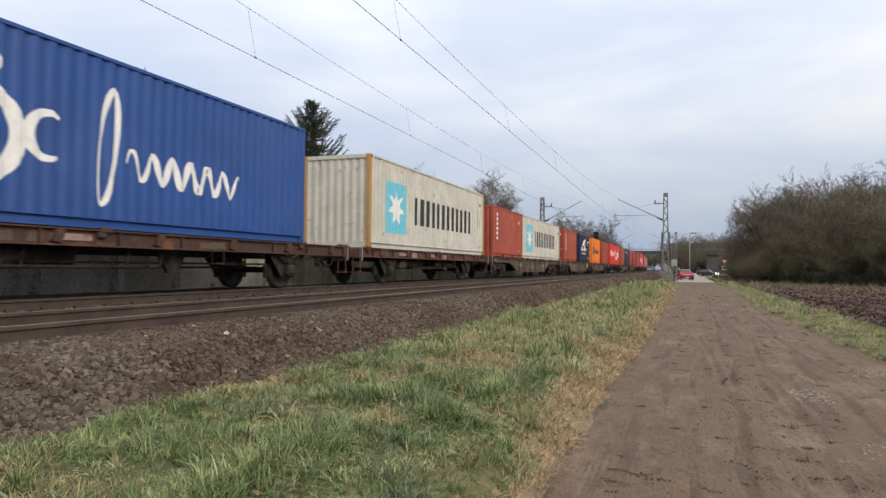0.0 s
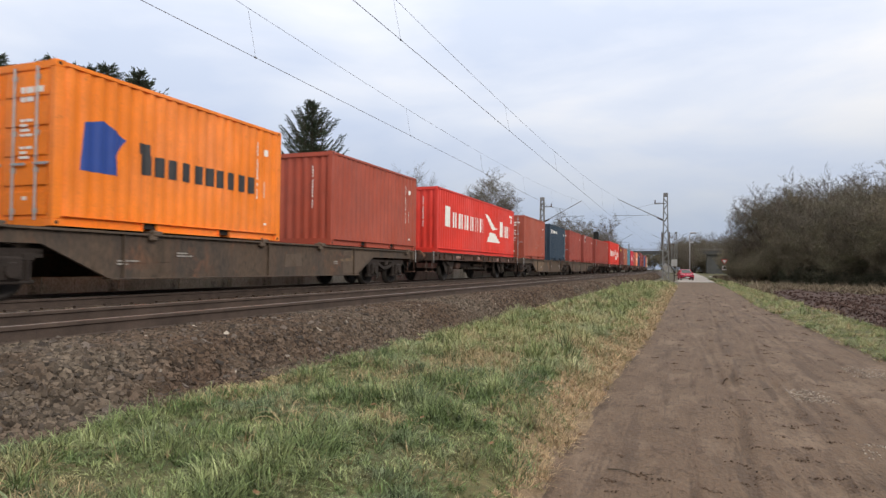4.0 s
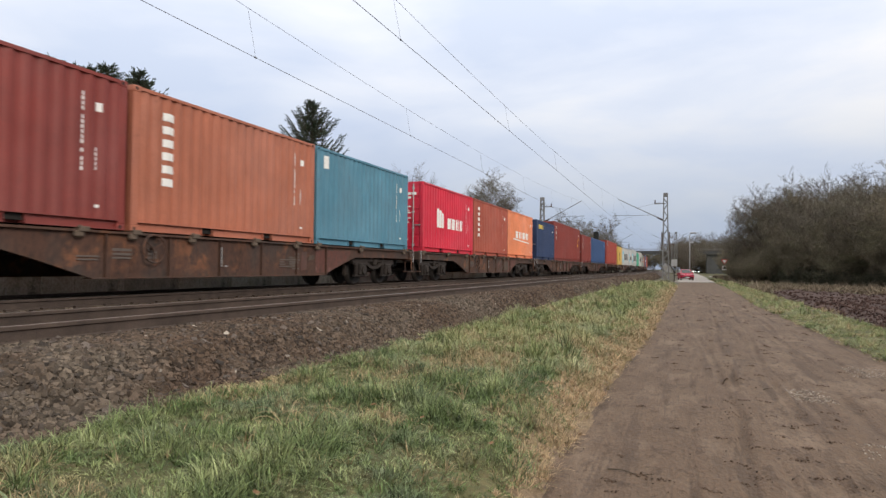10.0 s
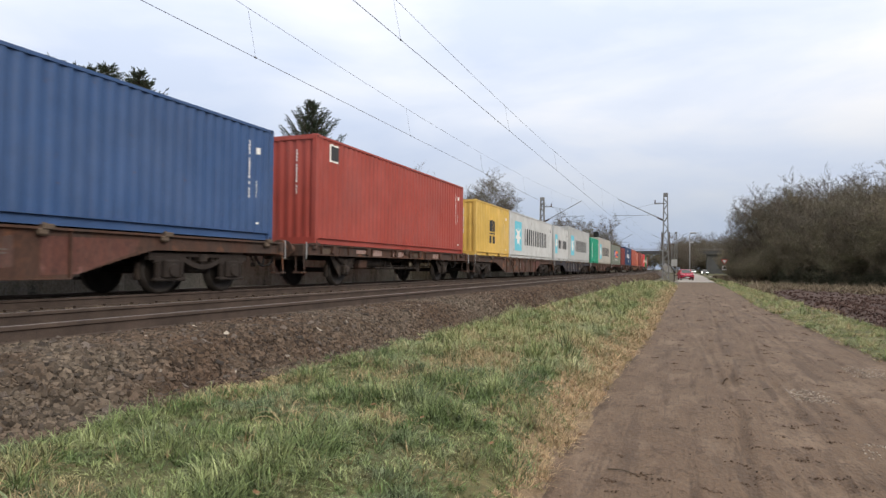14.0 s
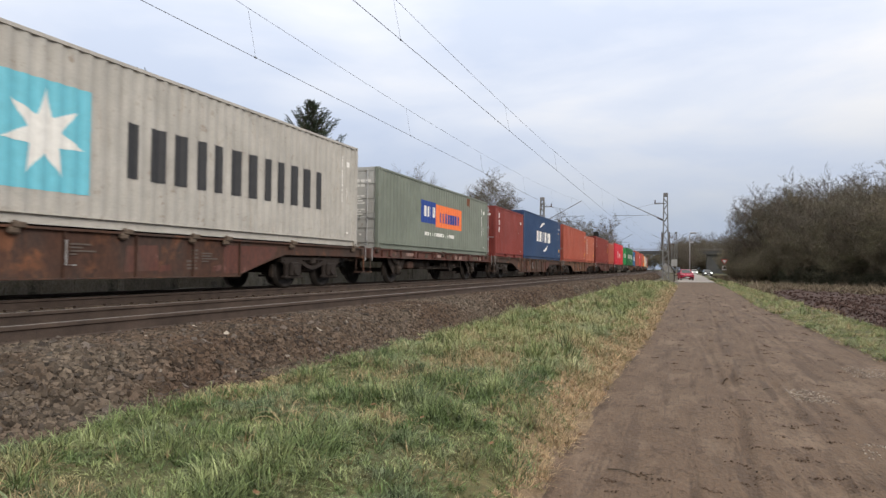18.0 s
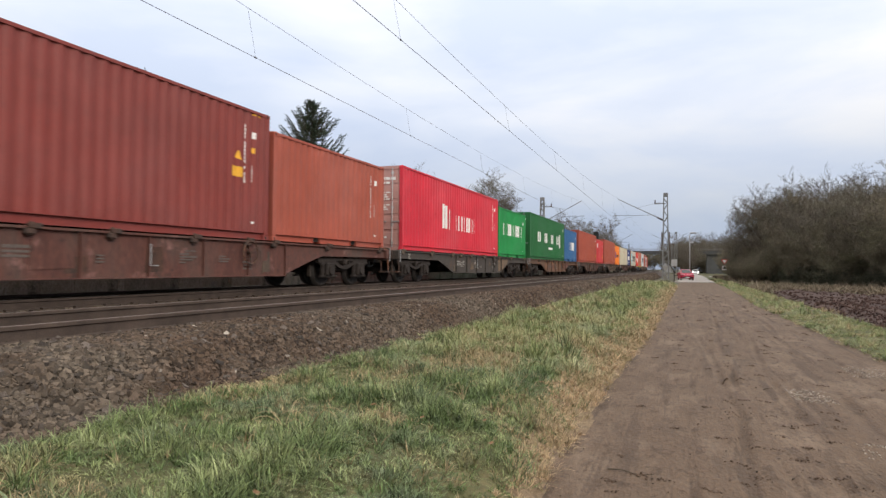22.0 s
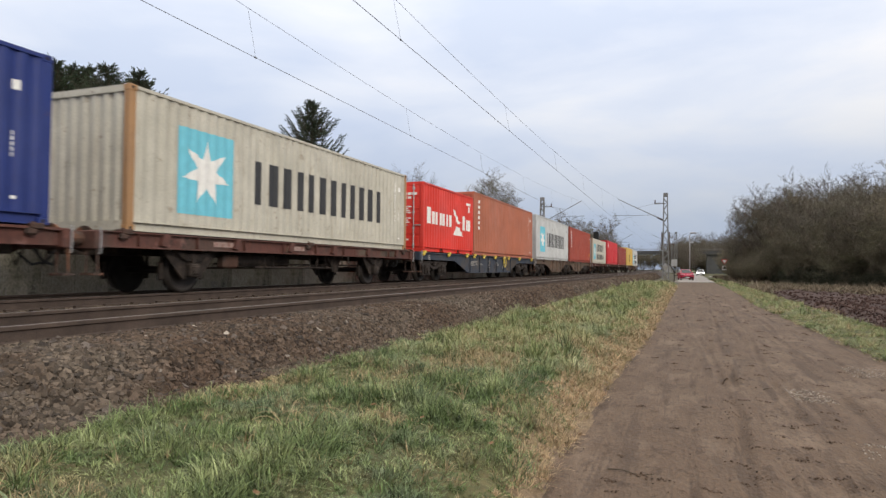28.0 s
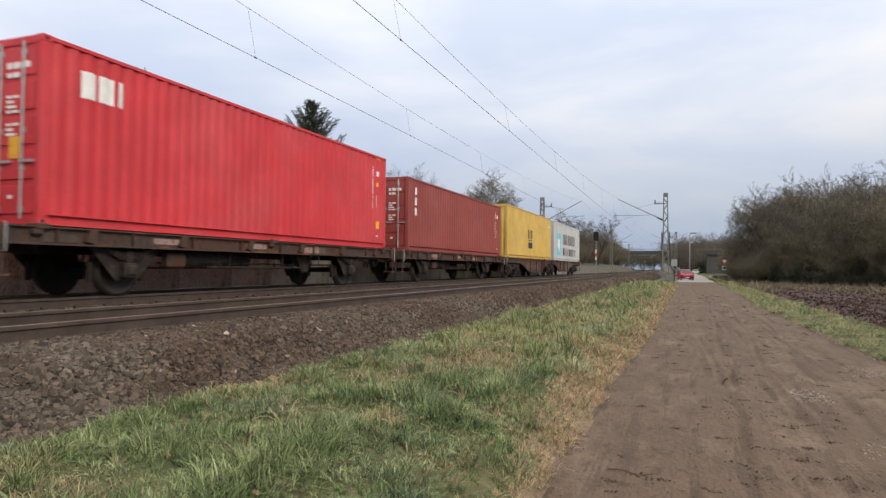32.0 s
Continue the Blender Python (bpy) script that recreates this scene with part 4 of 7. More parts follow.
        for i in range(8):
            for y in (1.0,):
                b.add([(SIDE_X + 0.009 + wave(q), q, z) for q, z in rect(1.0, 1.2, 0.55 + 0.19 * i, 0.67 + 0.19 * i)], [(0, 1, 2, 3)])
        part("strip_lettering", b, M_black, c)
    elif kind == "corner_word":
        top = H - 0.38 if not k20 else H - 0.42
        decal("lettering_bars", [rect(0.72, 1.0, top - 0.45, top), rect(1.06, 1.36, top - 0.45, top), rect(1.44, 1.56, top - 0.45, top)], M_white, c)
    elif kind == "badge":
        decal("badge", [rect(0.75, 1.25, H - 0.65, H - 0.15)], M_white, c, "white bordered square badge")
        b = Build()
        for q in (rect(0.80, 1.2, H - 0.60, H - 0.2),):
            ks = knots(0.80, 1.2)
            for lo, hi in zip(ks, ks[1:]):
                b.add([(SIDE_X + 0.008 + wave(y), y, z) for y, z in clip(q, lo, hi)], [(0, 1, 2, 3)])
        part("badge_field", b, M_black, c)
        decal("small_lettering", [rect(0.85, 1.1, H - 0.42, H - 0.36)], M_yellow, c)
    elif kind == "small_badge":
        decal("badge", [rect(0.35, 0.62, H - 0.55, H - 0.2)], M_white, c, "small white badge")
    elif kind == "scuffs":
        for y, z, s in ((1.5, 0.75, 0.10), (3.1, 0.95, 0.09), (3.3, 0.72, 0.12), (3.9, 0.9, 0.07), (5.4, 0.35, 0.10), (5.2, 1.5, 0.06)):
            decal("scuff", [[(y, z), (y + s, z - 0.3 * s), (y + 1.2 * s, z + 0.9 * s), (y + 0.3 * s, z + s)]], M_dullmark, c, "pale scraped spot")
    elif kind == "red_badge":
        decal("badge", [rect(0.35, 0.75, H - 0.72, H - 0.52)], M_redmark, c, "small faded red badge")


def container(u, L, H, col, end, kind, words, streak=0.35, post=None, yellow=False, dcol=None):
    mat = paint(col, streak)
    pmat = paint(post, 0.5) if post else mat
    dmat = paint(dcol, 0.4) if dcol else mat
    size = "forty-foot" if L > 8 else "twenty-foot"
    c = thing("shipping_container", Matrix.Translation((XT, u, BASE)), f"{words} {size} steel shipping container riding on a flat wagon", "shipping container", "containers on the train")
    key = (round(L, 2), round(H, 2), tuple(col), streak)
    wm = cached(("w", key), lambda: wall_mesh(L, H, mat))
    part("side_wall", wm, None, c)
    far = part("side_wall", wm, None, c, at=(0, L, 0))
    far.rotation_euler = (0, 0, math.pi)
    part("roof", cached(("r", key), lambda: roof_mesh(L, H, mat)), None, c)
    tr, br = cached(("t", key), lambda: rails_mesh(L, H, mat)), cached(("b", key), lambda: bottom_mesh(L, mat, L < 8))
    for me, nm in ((tr, "top_rail"), (br, "bottom_rail")):
        part(nm, me, None, c)
        q = part(nm, me, None, c, at=(0, L, 0))
        q.rotation_euler = (0, 0, math.pi)
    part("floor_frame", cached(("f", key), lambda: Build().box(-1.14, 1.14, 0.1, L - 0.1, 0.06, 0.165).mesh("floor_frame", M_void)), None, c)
    pk = (round(H, 2), tuple(post or col))
    pm = cached(("p", pk), lambda: Build().box(-0.07, 0.07, -0.075, 0.075, 0.11, H - 0.11, c=0.012).mesh("corner_post", pmat))
    cm = cached(("c", pk[1]), lambda: casting_mesh(pmat))
    for x in (-1.146, 1.146):
        for y in (0.077, L - 0.077):
            part("corner_post", pm, None, c, at=(x, y, 0))
        for y in (0.089, L - 0.089):
            for z in (0.059, H - 0.059):
                q = part("corner_casting", cm, None, c, at=(x - 0.009 * (1 if x > 0 else -1), y, z))
                if x < 0:
                    q.rotation_euler = (0, 0, math.pi)
    em = cached(("e", key), lambda: end_mesh(H, mat))
    ends = [(0.0, end), (L, "d" if end == "p" else "p")]
    for y, sort in ends:
        rot = math.pi if y > 0 else 0.0
        if sort == "p":
            q = part("end_wall", em, None, c, at=(0, y, 0))
            q.rotation_euler = (0, 0, rot)
            continue
        dm = cached(("d", round(H, 2), tuple(dcol or col)), lambda: door_mesh(H, dmat))
        dm2 = cached(("d2", round(H, 2), tuple(dcol or col)), lambda: mirrored(dm))
        for me, sx in ((dm, 1), (dm2, -1)):
            d = part("door", me, None, c, at=(0, y, 0))
            d.rotation_euler = (0, 0, rot)
            bm_ = cached(("bar", round(H, 2)), lambda: bar_mesh(H))
            for x in (0.28, 0.80):
                part("locking_bar", bm_, None, d, at=(sx * x, 0.012, 0))
            if y == 0:
                lab = cached(("lab", sx, round(H, 2)), lambda: door_labels(sx, H))
                tagged(part("small_lettering", lab, None, d), kind="stuff")
                if yellow and sx > 0:
                    part("sticker", cached("sticker", lambda: Build().box(0.50, 0.74, 0.014, 0.022, 1.05, 1.40).mesh("sticker", M_sticker)), None, d, "yellow warning sticker")
        part("door_sill", cached(("ds", tuple(dcol or col)), lambda: Build().box(-1.09, 1.09, 0.03, 0.11, 0.0, 0.125).mesh("door_sill", dmat)), None, c, at=(0, y, 0)).rotation_euler = (0, 0, rot)
        part("door_header", cached(("dh", round(H, 2), tuple(dcol or col)), lambda: Build().box(-1.09, 1.09, 0.03, 0.11, H - 0.12, H).mesh("door_header", dmat)), None, c, at=(0, y, 0)).rotation_euler = (0, 0, rot)
    if end == "p" and kind not in ("star",):
        tagged(part("end_lettering", cached(("el", round(H, 2)), lambda: end_lettering(H)), None, c), kind="stuff")
    for k in kind.split("+"):
        if k:
            art(c, k, L, H)
    if kind not in ("pennant", "script"):
        marks(c, L, H, M_black if sum(col) > 1.4 else M_white, yellow, kind == "column3")
    MOVING.append((c, u, BASE))
    return c


def end_lettering(H):
    b = Build()
    for p in dashes(0.56, 0.605, H - 0.4, 13, 0.085, 0.062, gaps=(4, 10)):
        b.box(p[0][0], p[1][0], 0.02, 0.028, p[0][1], p[2][1])
    return b.mesh("end_lettering", M_white)


def mirrored(me):
    v = [(-p.co.x, p.co.y, p.co.z) for p in me.vertices]
    f = [tuple(p.vertices)[::-1] for p in me.polygons]
    b = Build().add(v, f)
    return b.mesh("door", list(me.materials))


def door_labels(sx, H):
    """Blocks of small unreadable print on one door leaf."""
    b = Build()
    rows = [((0.42, 0.92), H - 0.40, 1, 0.10), ((0.42, 0.75), H - 0.56, 1, 0.08), ((0.42, 0.74), H - 0.92, 4, 0.045), ((0.42, 0.70), H - 1.36, 3, 0.045), ((0.5, 0.64), 0.48, 1, 0.06)]
    if sx < 0:
        rows = [((-0.72, -0.34), H - 0.45, 1, 0.08), ((-0.72, -0.46), H - 1.0, 3, 0.05), ((-0.70, -0.48), 1.1, 2, 0.09), ((-0.72, -0.52), 0.62, 1, 0.08)]
    for (x0, x1), z, n, tall in rows:
        for p in lines(x0, x1, z, n, tall * 1.75, tall):
            b.box(p[0][0], p[1][0], 0.018, 0.025, p[0][1], p[2][1])
    return b.mesh("small_lettering", M_white)


# ---- wagons ----
AXLE = 0.46
M_palelug = material("dusty_cast_lug", (0.125, 0.092, 0.068), 0.8, 0, 0.35, 4, 40, 0.3, second=(0.07, 0.05, 0.036))


def wheel_mesh():
    b = Build()
    n = 20
    prof = [(-0.07, 0.0), (-0.07, 0.12), (-0.03, 0.14), (-0.02, 0.36), (-0.068, 0.39), (-0.068, 0.46), (0.04, 0.465), (0.068, 0.49), (0.068, 0.40), (0.02, 0.37), (0.02, 0.14), (0.07, 0.12), (0.07, 0.0)]
    v = [(x, r * math.cos(2 * math.pi * k / n), r * math.sin(2 * math.pi * k / n)) for k in range(n) for x, r in prof]
    m = len(prof)
    b.add(v, [(k * m + i, k * m + i + 1, ((k + 1) % n) * m + i + 1, ((k + 1) % n) * m + i) for k in range(n) for i in range(m - 1)])
    return b.mesh("wheel", M_wheel, True)


def frame_mesh():
    """Side frame of a bogie: a beam that dips between the axles, with openings, and a wide axle box at each end."""
    b = Build()
    top = [(1.45, 0.80), (-1.45, 0.80)]
    dip = [(y, 0.50 + 0.20 * min(1.0, abs(y) / 0.62) ** 2) for y in np.linspace(-0.62, 0.62, 11)]
    b.prism([(-1.45, 0.66), (-0.62, 0.66)] + [(y, z - 0.02) for y, z in dip] + [(0.62, 0.66), (1.45, 0.66), (1.45, 0.72)] + [(y, z + 0.08) for y, z in dip[::-1]] + [(-1.45, 0.72)], -0.05, 0.06)
    b.prism([(-1.45, 0.73), (1.45, 0.73)] + top, -0.06, 0.05)
    for y in (-0.34, 0.0, 0.34):
        b.box(-0.03, 0.03, y - 0.025, y + 0.025, 0.58, 0.76)
    for s in (-1, 1):
        b.box(-0.10, 0.13, s * 0.9 - 0.20, s * 0.9 + 0.20, 0.30, 0.67, c=0.03)
        b.tube([(0.13, s * 0.9, 0.46), (0.18, s * 0.9, 0.46)], [0.14, 0.12], 12)
        b.box(-0.05, 0.09, s * 0.9 - 0.40, s * 0.9 + 0.40, 0.25, 0.31, c=0.015)
        b.box(-0.05, 0.07, s * 0.9 - 0.42, s * 0.9 - 0.20, 0.60, 0.74, c=0.02)
        b.box(-0.05, 0.07, s * 0.9 + 0.20, s * 0.9 + 0.42, 0.60, 0.74, c=0.02)
    return b.mesh("side_frame", M_frame)


def spring_mesh():
    b = Build()
    for k in range(6):
        b.tube([(0, 0, k * 0.052), (0, 0, k * 0.052 + 0.030)], [0.072, 0.072], 10)
    b.tube([(0, 0, 0), (0, 0, 0.31)], 0.055, 6)
    return b.mesh("spring", M_frame)


def bogie(parent, y):
    bg = part("bogie", cached("bolster", lambda: Build().box(-0.95, 0.95, -0.25, 0.25, 0.42, 0.68, c=0.04).box(-1.1, 1.1, -0.12, 0.12, 0.62, 0.80, c=0.03).mesh("bogie", M_bogie)), None, parent, "dirt-caked two-axle bogie", at=(0, y, 0))
    for x in (-1.0, 1.0):
        q = part("side_frame", cached("sideframe", frame_mesh), None, bg, at=(x, 0, 0))
        if x < 0:
            q.rotation_euler = (0, 0, math.pi)
    for yy in (-0.9, 0.9):
        part("axle", cached("axle", lambda: Build().tube([(-1.05, 0, 0), (1.05, 0, 0)], 0.075, 8).mesh("axle", M_wheel)), None, bg, at=(0, yy, AXLE))
        for x in (-0.7535, 0.7535):
            w = part("wheel", cached("wheel", wheel_mesh), None, bg, at=(x, yy, AXLE))
            if x > 0:
                w.rotation_euler = (0, 0, math.pi)
        for s in (-0.30, 0.30):
            part("spring", cached("spring", spring_mesh), None, bg, at=(1.02, yy + s, 0.31))
        part("brake_shoe", cached("shoe", lambda: Build().box(-0.06, 0.06, -0.04, 0.04, -0.17, 0.17, c=0.02).mesh("brake_shoe", M_bogie)), None, bg, at=(0.75, yy + (0.53 if yy > 0 else -0.53), AXLE - 0.02))


def buffer_mesh():
    b = Build().tube([(0, 0, 0), (0, -0.33, 0)], [0.12, 0.12], 10)
    b.tube([(0, -0.33, 0), (0, -0.52, 0)], [0.09, 0.09], 10)
    b.tube([(0, -0.52, 0), (0, -0.56, 0), (0, -0.575, 0)], [0.23, 0.23, 0.19], 14)
    return b.mesh("buffer", M_rust)


def ends_of_wagon(w, y0, y1, mat):
    part("headstock", Build().box(-1.25, 1.25, y0, y0 + 0.16, 0.82, 1.14, c=0.02), mat, w)
    part("headstock", Build().box(-1.25, 1.25, y1 - 0.16, y1, 0.82, 1.14, c=0.02), mat, w)
    bm_ = cached("buffer", buffer_mesh)
    for x in (-0.875, 0.875):
        part("buffer", bm_, None, w, at=(x, y0, 1.0))
        q = part("buffer", bm_, None, w, at=(x, y1, 1.0))
        q.rotation_euler = (0, 0, math.pi)
    for y, s in ((y0, -1), (y1, 1)):
        part("coupling", Build().box(-0.06, 0.06, min(y, y + s * 0.5), max(y, y + s * 0.5), 0.86, 0.98, c=0.02).tube([(0, y + s * 0.3, 0.9), (0, y + s * 0.48, 0.55), (0, y + s * 0.6, 0.9)], 0.025, 5), M_bogie, w)
        part("air_hose", Build().tube([(0.35, y, 0.85), (0.36, y + s * 0.2, 0.6), (0.30, y + s * 0.42, 0.55), (0.2, y + s * 0.6, 0.75)], 0.025, 6), M_tyre, w)
    for y in (y0 + 0.05, y1 - 0.05):
        part("step", Build().tube([(1.22, y, 0.85), (1.24, y, 0.42)], 0.02, 5).box(0.95, 1.25, y - 0.11, y + 0.11, 0.38, 0.42).tube([(0.98, y, 0.85), (0.98, y, 0.42)], 0.02, 5), M_rust, w)
        part("grab_handle", Build().tube([(1.26, y, 0.75), (1.30, y, 0.75), (1.30, y, 1.18), (1.26, y, 1.18)], 0.014, 5), M_steelbar, w)


def lugs(w, spots, mat):
    lm = cached(("lug", mat.name), lambda: Build().box(1.02, 1.27, -0.11, 0.11, 1.10, 1.19, c=0.012).box(1.16, 1.26, -0.16, 0.02, 1.0, 1.12, c=0.03).tube([(1.13, 0, 1.18), (1.13, 0, 1.205), (1.13, 0, 1.22)], [0.06, 0.055, 0.02], 8).mesh("container_lug", mat))
    for y in spots:
        part("container_lug", lm, None, w, at=(0, y, 0))


def handwheel(w, y, mat):
    b = Build().tube([(0, 0.26 * math.cos(a), 0.26 * math.sin(a)) for a in np.linspace(0, 2 * math.pi, 19)], 0.022, 5, caps=False)
    for a in (0.5, 2.6, 4.7):
        b.tube([(0, 0, 0), (0, 0.26 * math.cos(a), 0.26 * math.sin(a))], 0.014, 4)
    b.tube([(-0.08, 0, 0), (0.02, 0, 0)], 0.04, 6)
    part("handwheel", b, mat, w, "spoked brake handwheel", at=(1.27, y, 0.86))


def belly_wagon(u, length, words, mat, wheel_mat, lug_spots, deep=0.34, plates=True):
    """Wagon with deep fish-belly side sills between two bogies."""
    w = thing("container_wagon", Matrix.Translation((XT, u, RAIL)), f"{words} container wagon with deep side sills on the rails", "freight wagon", "wagons of the train")
    L = length
    # sill outline
    a, b_ = 4.0, 5.8
    arch = [(a + (b_ - a) * f, 0.84 - (0.84 - deep) * f ** 1.12) for f in (0, 0.2, 0.4, 0.6, 0.8, 1.0)]
    low = arch + [(L - y, z) for y, z in arch[::-1]]
    poly = [(0.0, 0.86)] + low + [(L, 0.86), (L, 1.10), (0.0, 1.10)]
    for x in (-1.12, 1.12):
        sill = part("side_sill", Build().prism(poly, x - 0.03, x + 0.03), mat, w)
        part("top_flange", Build().box(x - 0.10, x + 0.10, 0, L, 1.10, 1.14), mat, sill)
        part("bottom_flange", Build().box(x - 0.10, x + 0.10, b_, L - b_, deep - 0.025, deep), mat, sill)
        if x > 0:
            rib = cached(("rib", deep, mat.name), lambda: Build().box(0.0, 0.055, -0.012, 0.012, deep, 1.10).mesh("stiffener", mat))
            for k in range(int((L - 2 * b_) / 1.45) + 1):
                part("stiffener", rib, None, sill, at=(x + 0.03, b_ + 0.3 + 1.45 * k, 0))
    for k in range(int(L / 2.2)):
        y = 1.1 + 2.2 * k
        part("cross_beam", cached(("xb", mat.name), lambda: Build().box(-1.09, 1.09, -0.09, 0.09, 0.86, 1.09).mesh("cross_beam", mat)), None, w, at=(0, y, 0))
    part("centre_beam", Build().box(-0.2, 0.2, 0.2, L - 0.2, 0.72, 1.0), M_bogie, w)
    part("brake_gear", Build().tube([(0.5, b_, 0.55), (0.5, L - b_, 0.55)], 0.03, 6).box(-0.4, 0.5, L * 0.45, L * 0.45 + 0.9, 0.42, 0.75, c=0.05), M_bogie, w)
    ends_of_wagon(w, -0.05, L + 0.05, mat)
    bogie(w, 1.9)
    bogie(w, L - 2.6)
    lugs(w, lug_spots, M_yellow if mat is M_bluegrey else M_tan if mat is M_inkgrey else M_palelug if mat in (M_rust, M_darkgrey) else M_rust)
    handwheel(w, L * (0.37 if mat in (M_rust, M_brown) else 0.62), wheel_mat)
    dim = M_faint if mat in (M_rust, M_redrust, M_inkgrey, M_khaki, M_ochre) else M_dullmark
    if plates:
        for y, hgt, wd, m in ((b_ + 0.45, 0.80, 0.55, dim), (b_ + 1.25, 0.82, 0.22, dim), (L - b_ - 1.6, 0.62, 0.3, dim), (L * 0.62, 0.84, 0.2, dim), (1.0, 1.0, 0.2, dim)):
            part("data_plate", Build().box(1.151, 1.157, y, y + wd, hgt - 0.14, hgt - 0.10).box(1.151, 1.157, y, y + wd * 0.8, hgt - 0.07, hgt - 0.03).box(1.151, 1.157, y, y + wd * 0.9, hgt, hgt + 0.05), m, w)
    q = random.Random(int(u * 10))
    tones = (M_tan, M_tan, M_brown, M_palelug) if mat in (M_brown, M_darkgrey) else (M_redrust, M_rust, M_brown, M_redrust) if mat in (M_rust, M_redrust, M_ochre) else (M_khaki, M_brown, M_tan)
    if mat in (M_inkgrey, M_bluegrey):
        tones = (M_darkgrey, M_inkgrey, M_palelug)
    # rubbed panel on the rear haunch, worn blocks between the stiffeners
    y = L - b_
    part("haunch_panel", Build().prism([(y - 0.5, deep + 0.05), (y + 0.15, deep + 0.06), (y + (b_ - a) * 0.75, 0.80), (y + (b_ - a) * 0.8, 1.02), (y - 0.5, 1.0)], 1.150, 1.153), tones[0], w, "worn paint panel")
    for k in range(6):
        y, wd, ht = q.uniform(b_ - 0.6, L - b_ - 0.7), q.choice((0.22, 0.3, 0.45, 0.8)), q.choice((0.15, 0.3, 0.5))
        z = q.uniform(deep + 0.06, 1.0 - ht)
        part("paint_patch", Build().prism([(y, z), (y + wd, z + 0.03), (y + wd * 0.95, z + ht), (y + 0.04, z + ht - 0.03)], 1.1525, 1.1545 + 0.0018 * k), q.choice(tones), w, "faded repaint patch")
    for k in range(5):
        y, z, n = q.uniform(b_ - 0.8, L - b_), q.uniform(deep + 0.2, 0.78), q.choice((2, 3, 4))
        mk = Build()
        for i in range(n):
            mk.box(1.1675 + 0.001 * k, 1.170 + 0.001 * k, y, y + q.uniform(0.12, 0.5), z + 0.055 * i, z + 0.055 * i + 0.028)
        tagged(part("small_lettering", mk, dim, w), kind="stuff")
    part("release_lever", Build().tube([(1.16, L * 0.47, 0.95), (1.22, L * 0.47, 0.95), (1.22, L * 0.47, 0.55), (1.22, L * 0.47 + 0.18, 0.55)], 0.014, 5), M_steelbar, w)
    MOVING.append((w, u, RAIL))
    return w


def guard_mesh():
    """W-shaped axle guard plate of a two-axle wagon."""
    return Build().prism([(-0.80, 0.86), (-0.24, 0.28), (-0.15, 0.28), (-0.15, 0.60), (0.15, 0.60), (0.15, 0.28), (0.24, 0.28), (0.80, 0.86), (0.56, 0.86), (0.20, 0.68), (-0.20, 0.68), (-0.56, 0.86)], -0.014, 0.014).mesh("axle_guard", M_bogie)


def leaf_mesh():
    """Stack of bowed spring leaves with its buckle and hangers."""
    b = Build()
    for k in range(5):
        half = 0.62 - 0.09 * k
        low = [(y, 0.655 + 0.028 * k * -1 + 0.12 * (y / 0.62) ** 2 + 0.10) for y in np.linspace(-half, half, 9)]
        b.prism(low + [(y, z + 0.022) for y, z in low[::-1]], -0.05, 0.05)
    b.box(-0.065, 0.065, -0.07, 0.07, 0.60, 0.80, c=0.01)
    for y in (-0.63, 0.63):
        b.tube([(0, y, 0.90), (0, y * 0.98, 0.86)], 0.03, 6)
    return b.mesh("leaf_spring", M_bogie)


def wheel_pair(w, y):
    """One axle of a two-axle wagon with its wheels, guards, springs and brakes."""
    ax = part("axle", cached("axle", lambda: Build().tube([(-1.05, 0, 0), (1.05, 0, 0)], 0.075, 8).mesh("axle", M_wheel)), None, w, at=(0, y, AXLE))
    for x in (-0.7535, 0.7535):
        q = part("wheel", cached("wheel", wheel_mesh), None, ax, at=(x, 0, 0))
        if x > 0:
            q.rotation_euler = (0, 0, math.pi)
    for x in (-1.0, 1.0):
        g = part("axle_guard", cached("guard", guard_mesh), None, w, at=(x, y, 0))
        part("leaf_spring", cached("leaf", leaf_mesh), None, g, at=(0.04 if x > 0 else -0.04, 0, 0))
        part("axle_box", cached("axlebox", lambda: Build().box(-0.10, 0.14, -0.145, 0.145, 0.32, 0.60, c=0.03).box(0.10, 0.17, -0.10, 0.10, 0.37, 0.55, c=0.02).mesh("axle_box", M_bogie)), None, g)
        for s in (-1, 1):
            part("brake_hanger", cached("bhang", lambda: Build().box(-0.05, 0.05, -0.05, 0.05, 0.26, 0.62, c=0.02).tube([(0, 0, 0.55), (0, 0.05, 0.88)], 0.03, 5).mesh("brake_hanger", M_bogie)), None, g, at=(-0.25 if x > 0 else 0.25, s * 0.56, 0))


